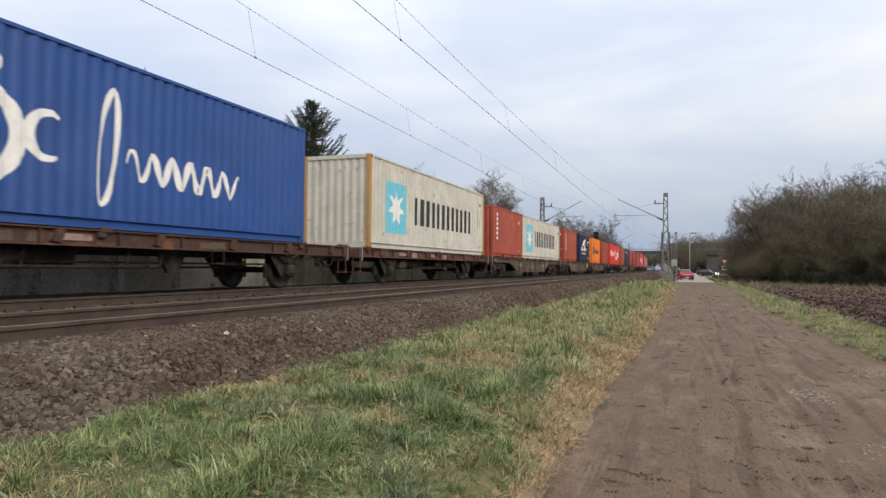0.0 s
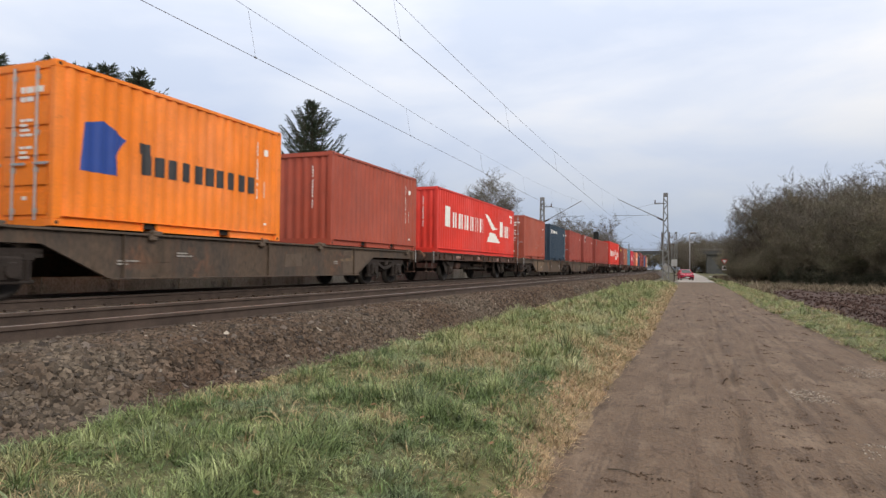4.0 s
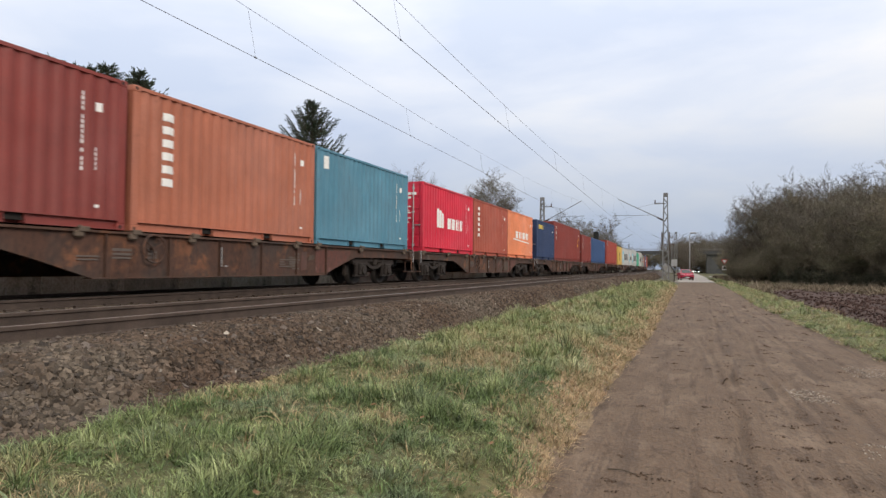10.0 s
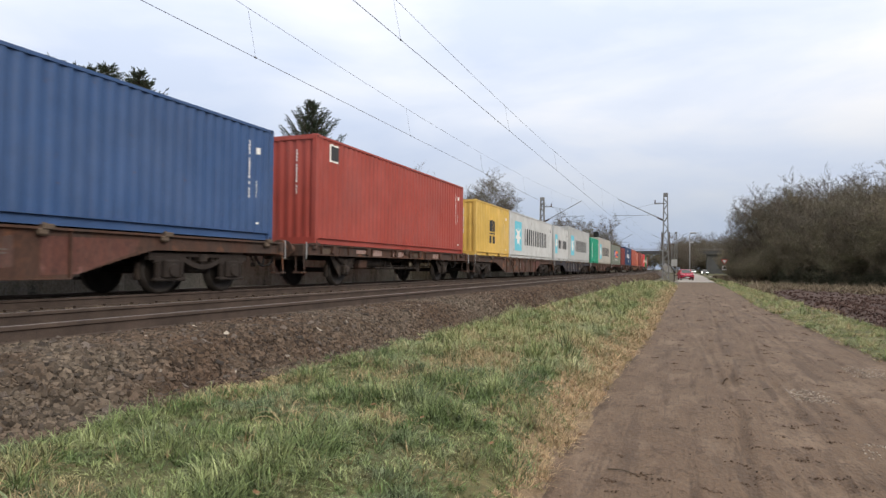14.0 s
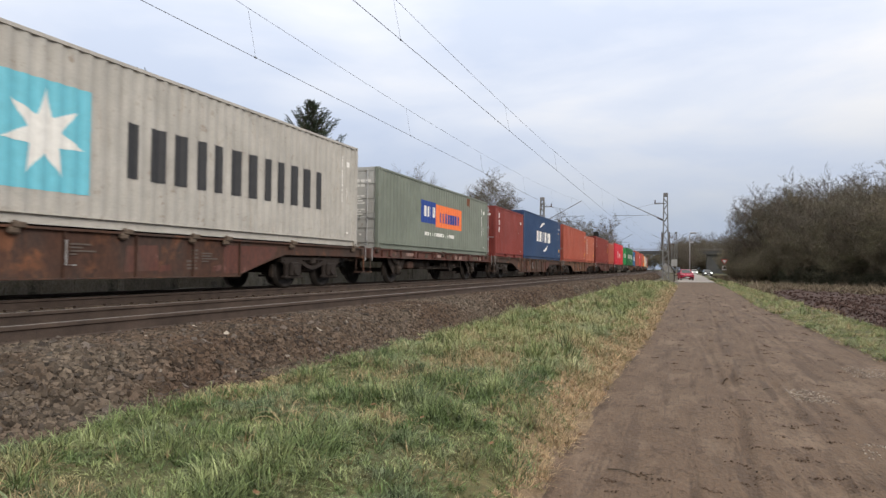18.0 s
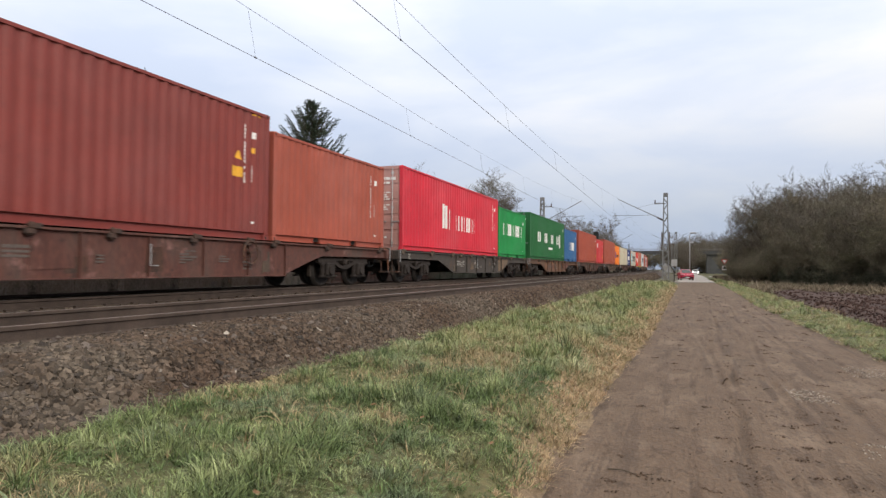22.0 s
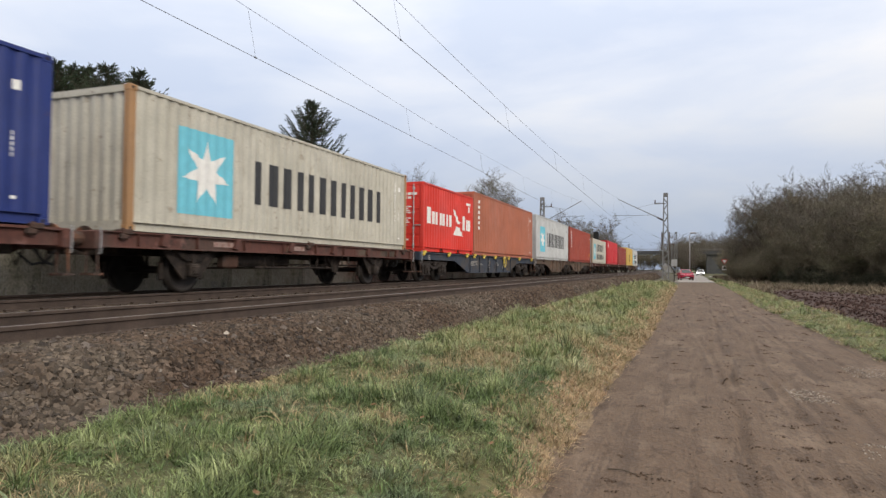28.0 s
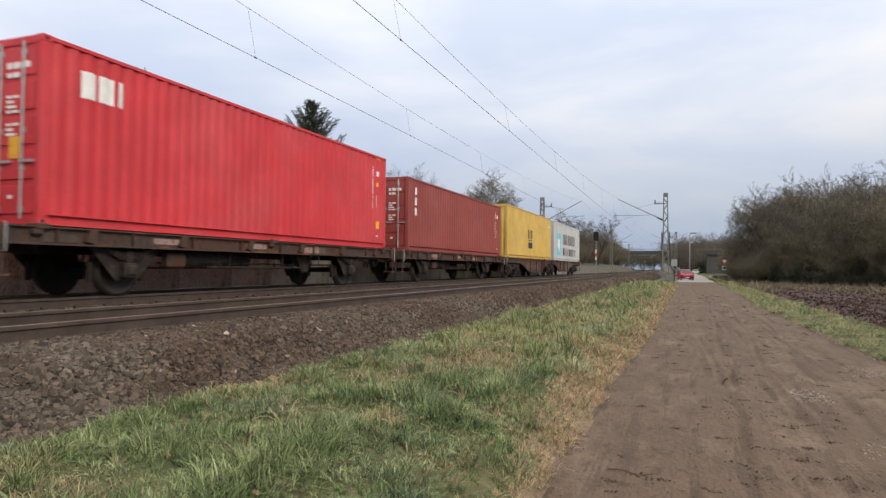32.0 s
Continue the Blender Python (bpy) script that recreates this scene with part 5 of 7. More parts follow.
def flat_wagon(u, length, words, mat, lug_spots):
    """Shallow-framed flat wagon on two axles, with its open underside and brake gear in view."""
    w = thing("flat_wagon", Matrix.Translation((XT, u, RAIL)), f"{words} two-axle flat wagon with open brake gear", "freight wagon", "wagons of the train")
    L = length
    for x in (-1.15, 1.15):
        sec = [(-0.09, 0.86), (0.09, 0.86), (0.09, 0.885), (0.02, 0.89), (0.02, 1.12), (0.09, 1.125), (0.09, 1.15), (-0.09, 1.15), (-0.09, 1.125), (-0.02, 1.12), (-0.02, 0.89), (-0.09, 0.885)]
        n = len(sec)
        s = Build().add([(x + a, 0, z) for a, z in sec] + [(x + a, L, z) for a, z in sec], [tuple(range(n)), tuple(range(2 * n - 1, n - 1, -1))] + [(i, n + i, n + (i + 1) % n, (i + 1) % n) for i in range(n)])
        sill = part("side_sill", s, mat, w)
        if x > 0:
            rib = cached(("rib2", mat.name), lambda: Build().box(0.0, 0.065, -0.012, 0.012, 0.89, 1.12).mesh("stiffener", mat))
            for k in range(int(L / 1.5)):
                part("stiffener", rib, None, sill, at=(x + 0.02, 0.9 + 1.5 * k, 0))
            # stanchion pockets, hinged boards and lashing rings along the sill
            pocket = cached(("pocket", mat.name), lambda: Build().prism([(-0.10, 0.93), (0.06, 0.90), (0.12, 1.12), (-0.04, 1.14)], 0.0, 0.085).mesh("stanchion_pocket", mat))
            for k in range(int(L / 2.1)):
                part("stanchion_pocket", pocket, None, sill, at=(x + 0.022, 1.5 + 2.1 * k, 0))
    for k in range(int(L / 1.6)):
        part("cross_beam", cached(("xb2", mat.name), lambda: Build().box(-1.12, 1.12, -0.07, 0.07, 0.90, 1.11).mesh("cross_beam", mat)), None, w, at=(0, 0.8 + 1.6 * k, 0))
    part("centre_beam", Build().box(-0.2, 0.2, 0.2, L - 0.2, 0.74, 1.05), M_bogie, w)
    part("brake_cylinder", Build().tube([(0.45, 5.6, 0.68), (0.45, 6.5, 0.68)], [0.19, 0.19], 12), M_bogie, w)
    part("air_tank", Build().tube([(0.75, 4.0, 0.70), (0.75, 4.1, 0.70), (0.75, 5.3, 0.70), (0.75, 5.4, 0.70)], [0.08, 0.16, 0.16, 0.08], 12), M_bogie, w)
    part("brake_rod", Build().tube([(0.3, 2.9, 0.5), (0.3, L - 2.9, 0.52)], 0.025, 5).tube([(0.7, 3.5, 0.60), (0.72, L - 3.0, 0.60)], 0.022, 5).tube([(0.95, 4.6, 0.52), (0.95, 8.0, 0.52)], 0.035, 5), M_bogie, w)
    part("brake_triangle", Build().prism([(8.2, 0.86), (8.5, 0.40), (8.8, 0.40), (9.0, 0.86)], 0.7, 0.78), M_bogie, w)
    part("load_valve", Build().box(0.80, 1.02, 3.45, 3.95, 0.50, 0.80, c=0.04), M_rust, w)
    for y in (4.9, 6.9, 7.7):
        part("hanger", Build().tube([(1.0, y, 0.88), (1.0, y + 0.06, 0.52), (1.0, y + 0.36, 0.52), (1.0, y + 0.42, 0.88)], 0.026, 5), M_bogie, w)
    ends_of_wagon(w, -0.05, L + 0.05, mat)
    for y in (2.45, L - 2.6):
        wheel_pair(w, y)
    lugs(w, lug_spots, M_rust)
    q = random.Random(int(u * 10))
    for k in range(9):
        y, wd = q.uniform(0.4, L - 1.6), q.uniform(0.25, 0.9)
        part("paint_patch", Build().prism([(y, 0.905), (y + wd, 0.91), (y + wd * 0.96, q.uniform(1.02, 1.1)), (y + 0.05, q.uniform(1.02, 1.1))], 1.1695, 1.1715 + 0.0018 * k), q.choice((material_plate(), M_redrust, M_brown, M_palelug, M_rust)), w, "faded repaint patch")
    for y in (2.9, 5.6):
        part("data_plate", Build().box(1.188, 1.193, y, y + 0.75, 0.95, 1.06), material_plate(), w, "pale flaking paint panel")
    part("hook_ring", Build().tube([(1.24, L * 0.62, 0.88), (1.24, L * 0.62, 0.60), (1.24, L * 0.62 + 0.36, 0.60), (1.24, L * 0.62 + 0.36, 0.88)], 0.018, 5), M_bogie, w)
    MOVING.append((w, u, RAIL))
    return w


def articulated_wagon(u, half, words, mat, wheel_mat, a, b_, c, d, curved=False, deep=0.33, wheel_at=None):
    """Two deep-silled frames on three bogies, the middle one shared. a to b_: end haunch; c to d: haunch at the middle bogie, both from the outer end."""
    w = thing("articulated_wagon", Matrix.Translation((XT, u, RAIL)), f"{words} articulated container wagon with deep side sills on three bogies", "freight wagon", "wagons of the train")
    L = 2 * half
    ramp = (0, 0.15, 0.35, 0.55, 0.75, 1.0)

    def ease(f):
        return f * f * (3 - 2 * f) * 0.55 + 0.45 * f if curved else f
    one = [(0.0, 0.86)] + [(a + (b_ - a) * f, 0.86 - (0.86 - deep) * (ease(f) if not curved else f ** 1.5)) for f in ramp]
    one += [(c + (d - c) * f, deep + (0.88 - deep) * (f if not curved else 1 - (1 - f) ** 1.5)) for f in ramp] + [(half - 0.12, 0.88), (half - 0.12, 1.10), (0.0, 1.10)]
    for flip in (False, True):
        poly = [(L - y, z) for y, z in one[::-1]] if flip else one
        lo, hi = (L - c, L - b_) if flip else (b_, c)
        for x in (-1.12, 1.12):
            sill = part("side_sill", Build().prism(poly, x - 0.03, x + 0.03), mat, w)
            part("top_flange", Build().box(x - 0.10, x + 0.10, half + 0.12 if flip else 0, L if flip else half - 0.12, 1.10, 1.14), mat, sill)
            part("bottom_flange", Build().box(x - 0.10, x + 0.10, lo, hi, deep - 0.025, deep), mat, sill)
            if x > 0:
                rib = cached(("rib", deep, mat.name), lambda: Build().box(0.0, 0.055, -0.012, 0.012, deep, 1.10).mesh("stiffener", mat))
                for k in range(3):
                    part("stiffener", rib, None, sill, at=(x + 0.03, lo + 0.3 + (hi - lo - 0.6) * k / 2, 0))
        n = int(half / 2.3)
        for k in range(n):
            part("cross_beam", cached(("xb", mat.name), lambda: Build().box(-1.09, 1.09, -0.09, 0.09, 0.88, 1.09).mesh("cross_beam", mat)), None, w, at=(0, (half if flip else 0) + 1.1 + (half - 2.0) * k / n, 0))
        part("centre_beam", Build().box(-0.2, 0.2, (half + 0.2) if flip else 0.2, L - 0.2 if flip else half - 0.2, 0.74, 1.0), M_bogie, w)
        part("brake_gear", Build().tube([(0.5, lo, 0.55), (0.5, hi, 0.55)], 0.03, 6).box(-0.4, 0.5, (lo + hi) / 2, (lo + hi) / 2 + 0.9, 0.42, 0.75, c=0.05), M_bogie, w)
    part("joint_plate", Build().box(-0.6, 0.6, half - 0.35, half + 0.35, 1.09, 1.13, c=0.01), mat, w, "steel plate over the joint")
    part("joint_step", Build().tube([(1.22, half - 0.16, 1.1), (1.24, half - 0.16, 0.46), (1.24, half + 0.16, 0.46), (1.22, half + 0.16, 1.1)], 0.02, 5).box(1.02, 1.25, half - 0.18, half + 0.18, 0.43, 0.46), mat, w)
    ends_of_wagon(w, -0.05, L + 0.05, mat)
    for y in ((1.45, half, L - 2.0) if half > 14 else (2.3, half, L - 2.4)):
        bogie(w, y)
    lugs(w, (0.5, 3.0, 6.3, 8.9, 12.0 if half > 14 else 10.5, half - 0.6, half + 0.6, half + (3.6 if half > 14 else 2.5), L - 8.9 if half > 14 else L - 6.4, L - 6.3, L - 0.5), M_palelug if mat is not M_khaki else M_rust)
    handwheel(w, wheel_at or half * 0.77, wheel_mat)
    q = random.Random(int(u * 10))
    tones = (M_tan, M_brown, M_palelug, M_brown) if mat in (M_brown, M_darkgrey) else (M_khaki, M_brown, M_tan, M_rust) if mat is M_khaki else (M_rust, M_redrust, M_brown, M_palelug)
    part("haunch_panel", Build().prism([(b_ + 0.1, deep + 0.05), (b_ + 2.2, deep + 0.05), (b_ + 2.2, 1.0), (b_ - 0.55, 1.02), (b_ - 0.50, 0.75)], 1.150, 1.153), tones[0], w, "worn paint panel")
    part("haunch_panel", Build().prism([(L - b_ - 0.9, deep + 0.05), (L - b_ - 0.05, deep + 0.05), (L - a - 0.15, 0.9), (L - a - 0.15, 1.04), (L - b_ - 0.9, 1.02)], 1.150, 1.153), M_palelug, w, "worn paint panel")
    for k in range(12):
        lo, hi = ((b_, c) if k % 2 else (L - c, L - b_))
        y, wd, ht = q.uniform(lo, hi - 0.8), q.choice((0.22, 0.3, 0.45, 0.8)), q.choice((0.12, 0.2, 0.35))
        z = q.uniform(deep + 0.06, 1.0 - ht)
        part("paint_patch", Build().prism([(y, z), (y + wd, z + 0.03), (y + wd * 0.95, z + ht), (y + 0.04, z + ht - 0.03)], 1.1535, 1.1555 + 0.0018 * (k % 6)), q.choice(tones), w, "faded repaint patch")
    for k in range(7):
        lo, hi = ((b_, c) if k % 3 else (L - c, L - b_))
        y, z, n = q.uniform(lo, hi - 0.6), q.uniform(deep + 0.2, 0.85), q.choice((1, 2, 3))
        mk = Build()
        for i in range(n):
            mk.box(1.1675 + 0.001 * k, 1.170 + 0.001 * k, y, y + q.uniform(0.12, 0.5), z + 0.055 * i, z + 0.055 * i + 0.028)
        tagged(part("small_lettering", mk, M_faint if mat in (M_khaki, M_rust) else M_dullmark, w), kind="stuff")
    MOVING.append((w, u, RAIL))
    return w


def material_plate():
    if "plate" not in MAT:
        MAT["plate"] = material("flaking_pale_paint", (0.36, 0.26, 0.23), 0.8, 0, 0.3, 6, 40, 0.1, second=(0.16, 0.07, 0.05))
    return MAT["plate"]


L20, L40, HS, HC = 6.058, 12.192, 2.65, 2.975
C_BLUE, C_CREAM, C_OXIDE, C_RED = (0.022, 0.075, 0.27), (0.56, 0.54, 0.47), (0.36, 0.075, 0.045), (0.66, 0.042, 0.028)
C_ORANGE, C_NAVY, C_SLATE, C_PINKRED = (0.86, 0.22, 0.015), (0.022, 0.028, 0.062), (0.027, 0.048, 0.115), (0.60, 0.025, 0.055)
C_MAROON, C_TERRA, C_TEAL, C_RUSTOR = (0.22, 0.042, 0.034), (0.40, 0.135, 0.078), (0.085, 0.225, 0.31), (0.74, 0.245, 0.115)
C_CMBLUE = (0.026, 0.058, 0.135)
C_MIDBLUE, C_YELLOW, C_LGREY, C_SEAGREEN = (0.038, 0.085, 0.205), (0.62, 0.41, 0.10), (0.52, 0.53, 0.53), (0.025, 0.32, 0.20)
C_GREYGREEN, C_DKGREEN, C_GREEN, C_SKY = (0.185, 0.21, 0.175), (0.018, 0.125, 0.038), (0.012, 0.25, 0.06), (0.035, 0.125, 0.29)
C_BRICK, C_SALMON, C_CARMINE, C_IVORY, C_GREYW = (0.365, 0.085, 0.053), (0.43, 0.122, 0.073), (0.56, 0.045, 0.05), (0.60, 0.54, 0.40), (0.44, 0.42, 0.385)
C_DULLRED = (0.31, 0.064, 0.048)
C_DEEPBLUE = (0.018, 0.035, 0.17)
OXPOST = (0.36, 0.20, 0.09)

container(2.23, L40, HC, C_BLUE, "p", "script", "royal blue", 0.2)
container(18.10, L40, HC, C_CREAM, "p", "star", "off-white", 0.45, post=(0.42, 0.24, 0.08))
container(31.97, L20, HS, C_OXIDE, "p", "column6", "red oxide")
container(38.19, L40, HS, C_CREAM, "p", "star", "dirty cream", 0.6, post=OXPOST)
container(52.68, L20, HS, C_OXIDE, "d", "column6", "red oxide")
container(60.89, L20, HS, C_NAVY, "p", "wing", "dark navy")
container(69.47, L20, HS, C_ORANGE, "d", "lion_word", "bright orange")
container(77.95, L20, HS, C_OXIDE, "p", "", "plain red oxide")
container(86.17, L40, HS, C_RED, "p", "pennant", "bright red")
container(100.97, L20, HS, C_BRICK, "d", "scuffs", "scuffed rusty orange-red", 0.5)
container(108.96, L20, HS, (0.028, 0.050, 0.080), "p", "flag_word", "dark slate blue")
container(117.35, L20, HS, C_DULLRED, "d", "", "red oxide", 0.45)
container(125.40, L20, HS, C_DULLRED, "p", "badge", "red oxide")
container(134.05, L40, HS, C_DULLRED, "p", "badge", "red oxide")
container(148.03, L40, HC, C_RED, "p", "pennant", "bright red")
container(161.99, L20, HS, C_MAROON, "d", "yellow_word", "dark maroon")
container(168.18, L20, HS, C_TERRA, "p", "column6", "faded terracotta", 0.5)
container(174.36, L20, HS, C_TEAL, "p", "small_badge", "weathered teal", 0.6)
container(181.86, L20, HS, C_PINKRED, "d", "two_words", "crimson")
container(188.10, L20, HS, C_BRICK, "p", "column6", "brick red-brown")
container(194.28, L20, HS, C_RUSTOR, "p", "underlined", "pale orange", 0.5)
container(201.67, L20, HS, C_SLATE, "d", "yellow_word", "dark blue")
container(207.84, L40, HC, C_MAROON, "p", "column3", "dark maroon", yellow=True)
container(221.49, L20, HS, C_MAROON, "d", "column3", "maroon")
container(227.65, L40, HS, C_MIDBLUE, "p", "", "plain mid blue", 0.3)
container(241.75, L40, HC, (0.33, 0.06, 0.045), "p", "badge", "red-brown")
container(255.83, L20, HS, C_YELLOW, "p", "stack", "mustard yellow")
container(262.05, L40, HS, C_LGREY, "p", "star", "pale grey")
container(275.23, L20, HS, C_LGREY, "p", "star", "pale grey")
container(281.50, L40, HC, (0.43, 0.44, 0.44), "p", "star", "pale grey", 0.3)
container(295.08, L20, HS, C_SEAGREEN, "d", "column_block", "sea green")
container(301.26, L40, HC, C_GREYW, "p", "star", "warm grey-white", 0.45)
container(314.88, L40, HS, C_GREYGREEN, "d", "two_blocks", "grey-green", 0.45, dcol=(0.42, 0.42, 0.40))
container(328.57, L20, HS, C_MAROON, "d", "column3", "maroon")
container(334.80, L40, HC, C_CMBLUE, "p", "arcs", "mid blue", 0.3, yellow=True)
container(348.50, L40, HC, C_BRICK, "d", "", "orange-brown", 0.4, yellow=True)
container(360.88, L20, HS, C_SALMON, "p", "column6", "faded salmon-brown", yellow=True)
container(368.29, L40, HC, C_MAROON, "d", "column3", "dark maroon", yellow=True)
container(380.66, L20, HS, C_BRICK, "p", "", "plain rust brown")
container(388.23, L40, HC, (0.60, 0.028, 0.050), "d", "two_words", "crimson red", dcol=(0.45, 0.25, 0.22))
container(400.60, L20, HS, C_GREEN, "p", "word", "vivid green")
container(407.95, L40, HC, C_DKGREEN, "d", "spaced", "dark green")
container(420.34, L20, HS, C_SKY, "p", "short_word", "faded blue", 0.55)
container(427.87, L40, HC, C_OXIDE, "d", "", "plain red oxide", yellow=True)
container(440.22, L20, HS, C_CARMINE, "p", "corner_word", "carmine red", yellow=True)
container(447.65, L40, HC, C_BRICK, "d", "", "plain rust brown")
container(460.06, L20, HS, C_ORANGE, "p", "lion_word", "bright orange")
container(467.45, L20, HS, C_IVORY, "d", "red_badge", "ivory", 0.5)
container(473.66, L20, HS, C_IVORY, "p", "red_badge", "ivory", 0.6)
container(479.86, L20, HS, C_DEEPBLUE, "p", "arcs", "deep blue", 0.2)
container(487.41, L40, HS, (0.50, 0.475, 0.40), "p", "star", "dirty cream", 0.6, post=OXPOST)
container(501.21, L20, HS, C_RED, "d", "pennant", "bright red")
container(507.42, L40, HC, C_TERRA, "p", "column6", "faded terracotta", 0.55)
container(520.86, L40, HC, C_LGREY, "d", "star", "off-white", 0.4)
container(534.12, L40, HC, (0.335, 0.069, 0.048), "d", "column6", "red oxide", yellow=True)
container(548.05, L40, HS, C_CREAM, "d", "star_two_lines", "dirty white", 0.6, post=(0.30, 0.20, 0.13), dcol=(0.32, 0.33, 0.33))
container(562.06, L40, HC, (0.58, 0.040, 0.050), "d", "corner_word", "crimson red", yellow=True)
container(576.13, L40, HS, (0.285, 0.060, 0.050), "d", "column3", "faded maroon-red")
container(589.79, L40, HC, C_YELLOW, "p", "stack", "mustard yellow")
container(603.30, L40, HC, C_LGREY, "d", "star_two_lines", "pale grey")

# wagons, from the head of the train
for u, mat, words in ((1.7, M_rust, "rusty brown"), (17.5, M_redrust, "faded red-brown"), (85.6, M_rust, "rusty brown"), (133.5, M_rust, "rusty brown"), (147.5, M_rust, "rusty brown"),
                      (241.2, M_rust, "rusty brown"), (314.3, M_redrust, "faded red-brown"), (486.8, M_redrust, "faded red-brown"), (547.5, M_redrust, "faded red-brown"),
                      (561.5, M_rust, "rusty brown"), (575.6, M_rust, "rusty brown")):
    flat_wagon(u, 13.3 if u != 1.7 else 14.9, words, mat, (0.62, 6.6, 12.68))
for u, mat, words, wm in ((31.6, M_brown, "dirty brown", M_tan), (161.6, M_rust, "rust-brown", M_rust), (181.5, M_rust, "rust-brown", M_rust), (201.3, M_rust, "rust-brown", M_rust),
                          (221.1, M_rust, "rust-brown", M_brown), (255.5, M_rust, "rust-brown", M_rust), (274.9, M_inkgrey, "sooty blue-black", M_inkgrey), (294.7, M_rust, "rust-brown", M_rust),
                          (328.2, M_rust, "rust-brown", M_rust), (348.1, M_ochre, "rusty orange-brown", M_ochre), (367.9, M_redrust, "faded red-brown", M_rust), (387.9, M_darkgrey, "grimy dark grey", M_darkgrey),
                          (407.6, M_ochre, "rusty orange-brown", M_ochre), (427.5, M_rust, "rust-brown", M_rust), (447.3, M_brown, "dirty brown", M_brown), (467.1, M_redrust, "faded red-brown", M_brown),
                          (500.9, M_bluegrey, "grimy blue-grey", M_yellow)):
    belly_wagon(u, 19.15, words, mat, wm, (0.45, 3.2, 5.6, 6.7, 8.2, 10.2, 11.9, 12.9, 15.4, 18.6))
for u, words, wm in ((52.2, "dirty brown", M_yellow), (100.5, "dirty brown", M_brown)):
    articulated_wagon(u, 15.8, words, M_brown, wm, 3.1, 4.13, 13.2, 14.45, wheel_at=12.9)
articulated_wagon(520.4, 12.95, "dusty tan-brown", M_khaki, M_khaki, 3.3, 5.95, 9.7, 11.9, True)
articulated_wagon(589.4, 13.15, "rust-brown", M_rust, M_rust, 3.3, 5.95, 9.9, 12.1, True)
# ---- plants ----
def segs_mesh(name, P0, P1, R0, R1, mat, n=3):
    """Tapered n-sided tubes for many twigs at once."""
    P0, P1, R0, R1 = (np.asarray(a, float) for a in (P0, P1, R0, R1))
    d = P1 - P0
    d /= np.linalg.norm(d, axis=1)[:, None] + 1e-9
    ref = np.where(np.abs(d[:, 2:3]) > 0.9, np.array([[1.0, 0, 0]]), np.array([[0, 0, 1.0]]))
    a = np.cross(d, ref)
    a /= np.linalg.norm(a, axis=1)[:, None] + 1e-9
    b = np.cross(d, a)
    vs = []
    for P, R in ((P0, R0), (P1, R1)):
        for k in range(n):
            q = 2 * math.pi * k / n
            vs.append(P + (a * math.cos(q) + b * math.sin(q)) * R[:, None])
    v = np.stack(vs, 1).reshape(-1, 3)
    base = np.arange(len(P0))[:, None] * (2 * n)
    f = np.concatenate([base + np.array([[k, (k + 1) % n, n + (k + 1) % n, n + k]]) for k in range(n)], 0)
    return cloud_mesh(name, v, f, mat)


def grow(rng, stems, height, levels, spread, kids, droop=0.0, start=0.25, lean=0.25, r0=0.12, twig=0.012, shrink=0.62):
    """Branching skeleton: lists of segments by level (0 and 1 stout, the rest twigs)."""
    out = [[] for _ in range(levels + 1)]

    def branch(p, d, length, r, lev):
        n = 4 if lev < 2 else 3 if lev == 2 else 2
        pts = [p]
        for i in range(n):
            d = (d + Vector(rng.normal(0, 0.14 + 0.04 * lev, 3)) + Vector((0, 0, (0.06 if lev else 0.02) - droop * lev))).normalized()
            pts.append(pts[-1] + d * length / n)
        ra = r
        for i in range(n):
            rb = max(twig * 0.6, r * (1 - 0.75 * (i + 1) / n))
            out[lev].append((pts[i], pts[i + 1], ra, rb))
            ra = rb
        if lev >= levels:
            return
        for j in range(kids[lev]):
            f = start + (1 - start) * (j + rng.random()) / kids[lev] if lev == 0 else 0.2 + 0.8 * (j + rng.random()) / kids[lev]
            q = f * n
            i = min(n - 1, int(q))
            at = pts[i].lerp(pts[i + 1], q - i)
            az = rng.uniform(0, 2 * math.pi)
            side = Vector((math.cos(az), math.sin(az), 0))
            nd = (d * (1 - spread) + side * spread + Vector((0, 0, 0.15))).normalized()
            branch(at, nd, length * shrink * rng.uniform(0.7, 1.15) * (1.1 - 0.35 * f), max(twig, r * (1 - 0.7 * f) * 0.55), lev + 1)

    for s in range(stems):
        az = 2 * math.pi * (s + rng.random()) / stems
        off = Vector((math.cos(az), math.sin(az), 0)) * (0.0 if stems == 1 else 0.35 * rng.random())
        d = Vector((math.cos(az) * lean, math.sin(az) * lean, 1)).normalized() if stems > 1 else Vector((rng.normal(0, 0.04), rng.normal(0, 0.04), 1)).normalized()
        branch(off, d, height * rng.uniform(0.8, 1.0), r0 * rng.uniform(0.8, 1.1), 0)
    return out


def seg_arrays(levels):
    s = [q for lv in levels for q in lv]
    return [tuple(q[0]) for q in s], [tuple(q[1]) for q in s], [q[2] for q in s], [q[3] for q in s]


def leaf_cloud(name, pts, size, rng, mat, jitter=0.25):
    """Small folded leaves round the given points."""
    n = len(pts)
    c = np.asarray(pts) + rng.normal(0, jitter, (n, 3))
    a = rng.normal(0, 1, (n, 3))
    a /= np.linalg.norm(a, axis=1)[:, None]
    b = np.cross(a, rng.normal(0, 1, (n, 3)))
    b /= np.linalg.norm(b, axis=1)[:, None]
    s = size * rng.uniform(0.5, 1.3, (n, 1))
    v = np.stack([c - a * s, c + b * s * 0.45, c + a * s, c - b * s * 0.45], 1).reshape(-1, 3)
    f = np.arange(n * 4).reshape(n, 4)
    return cloud_mesh(name, v, f, mat)


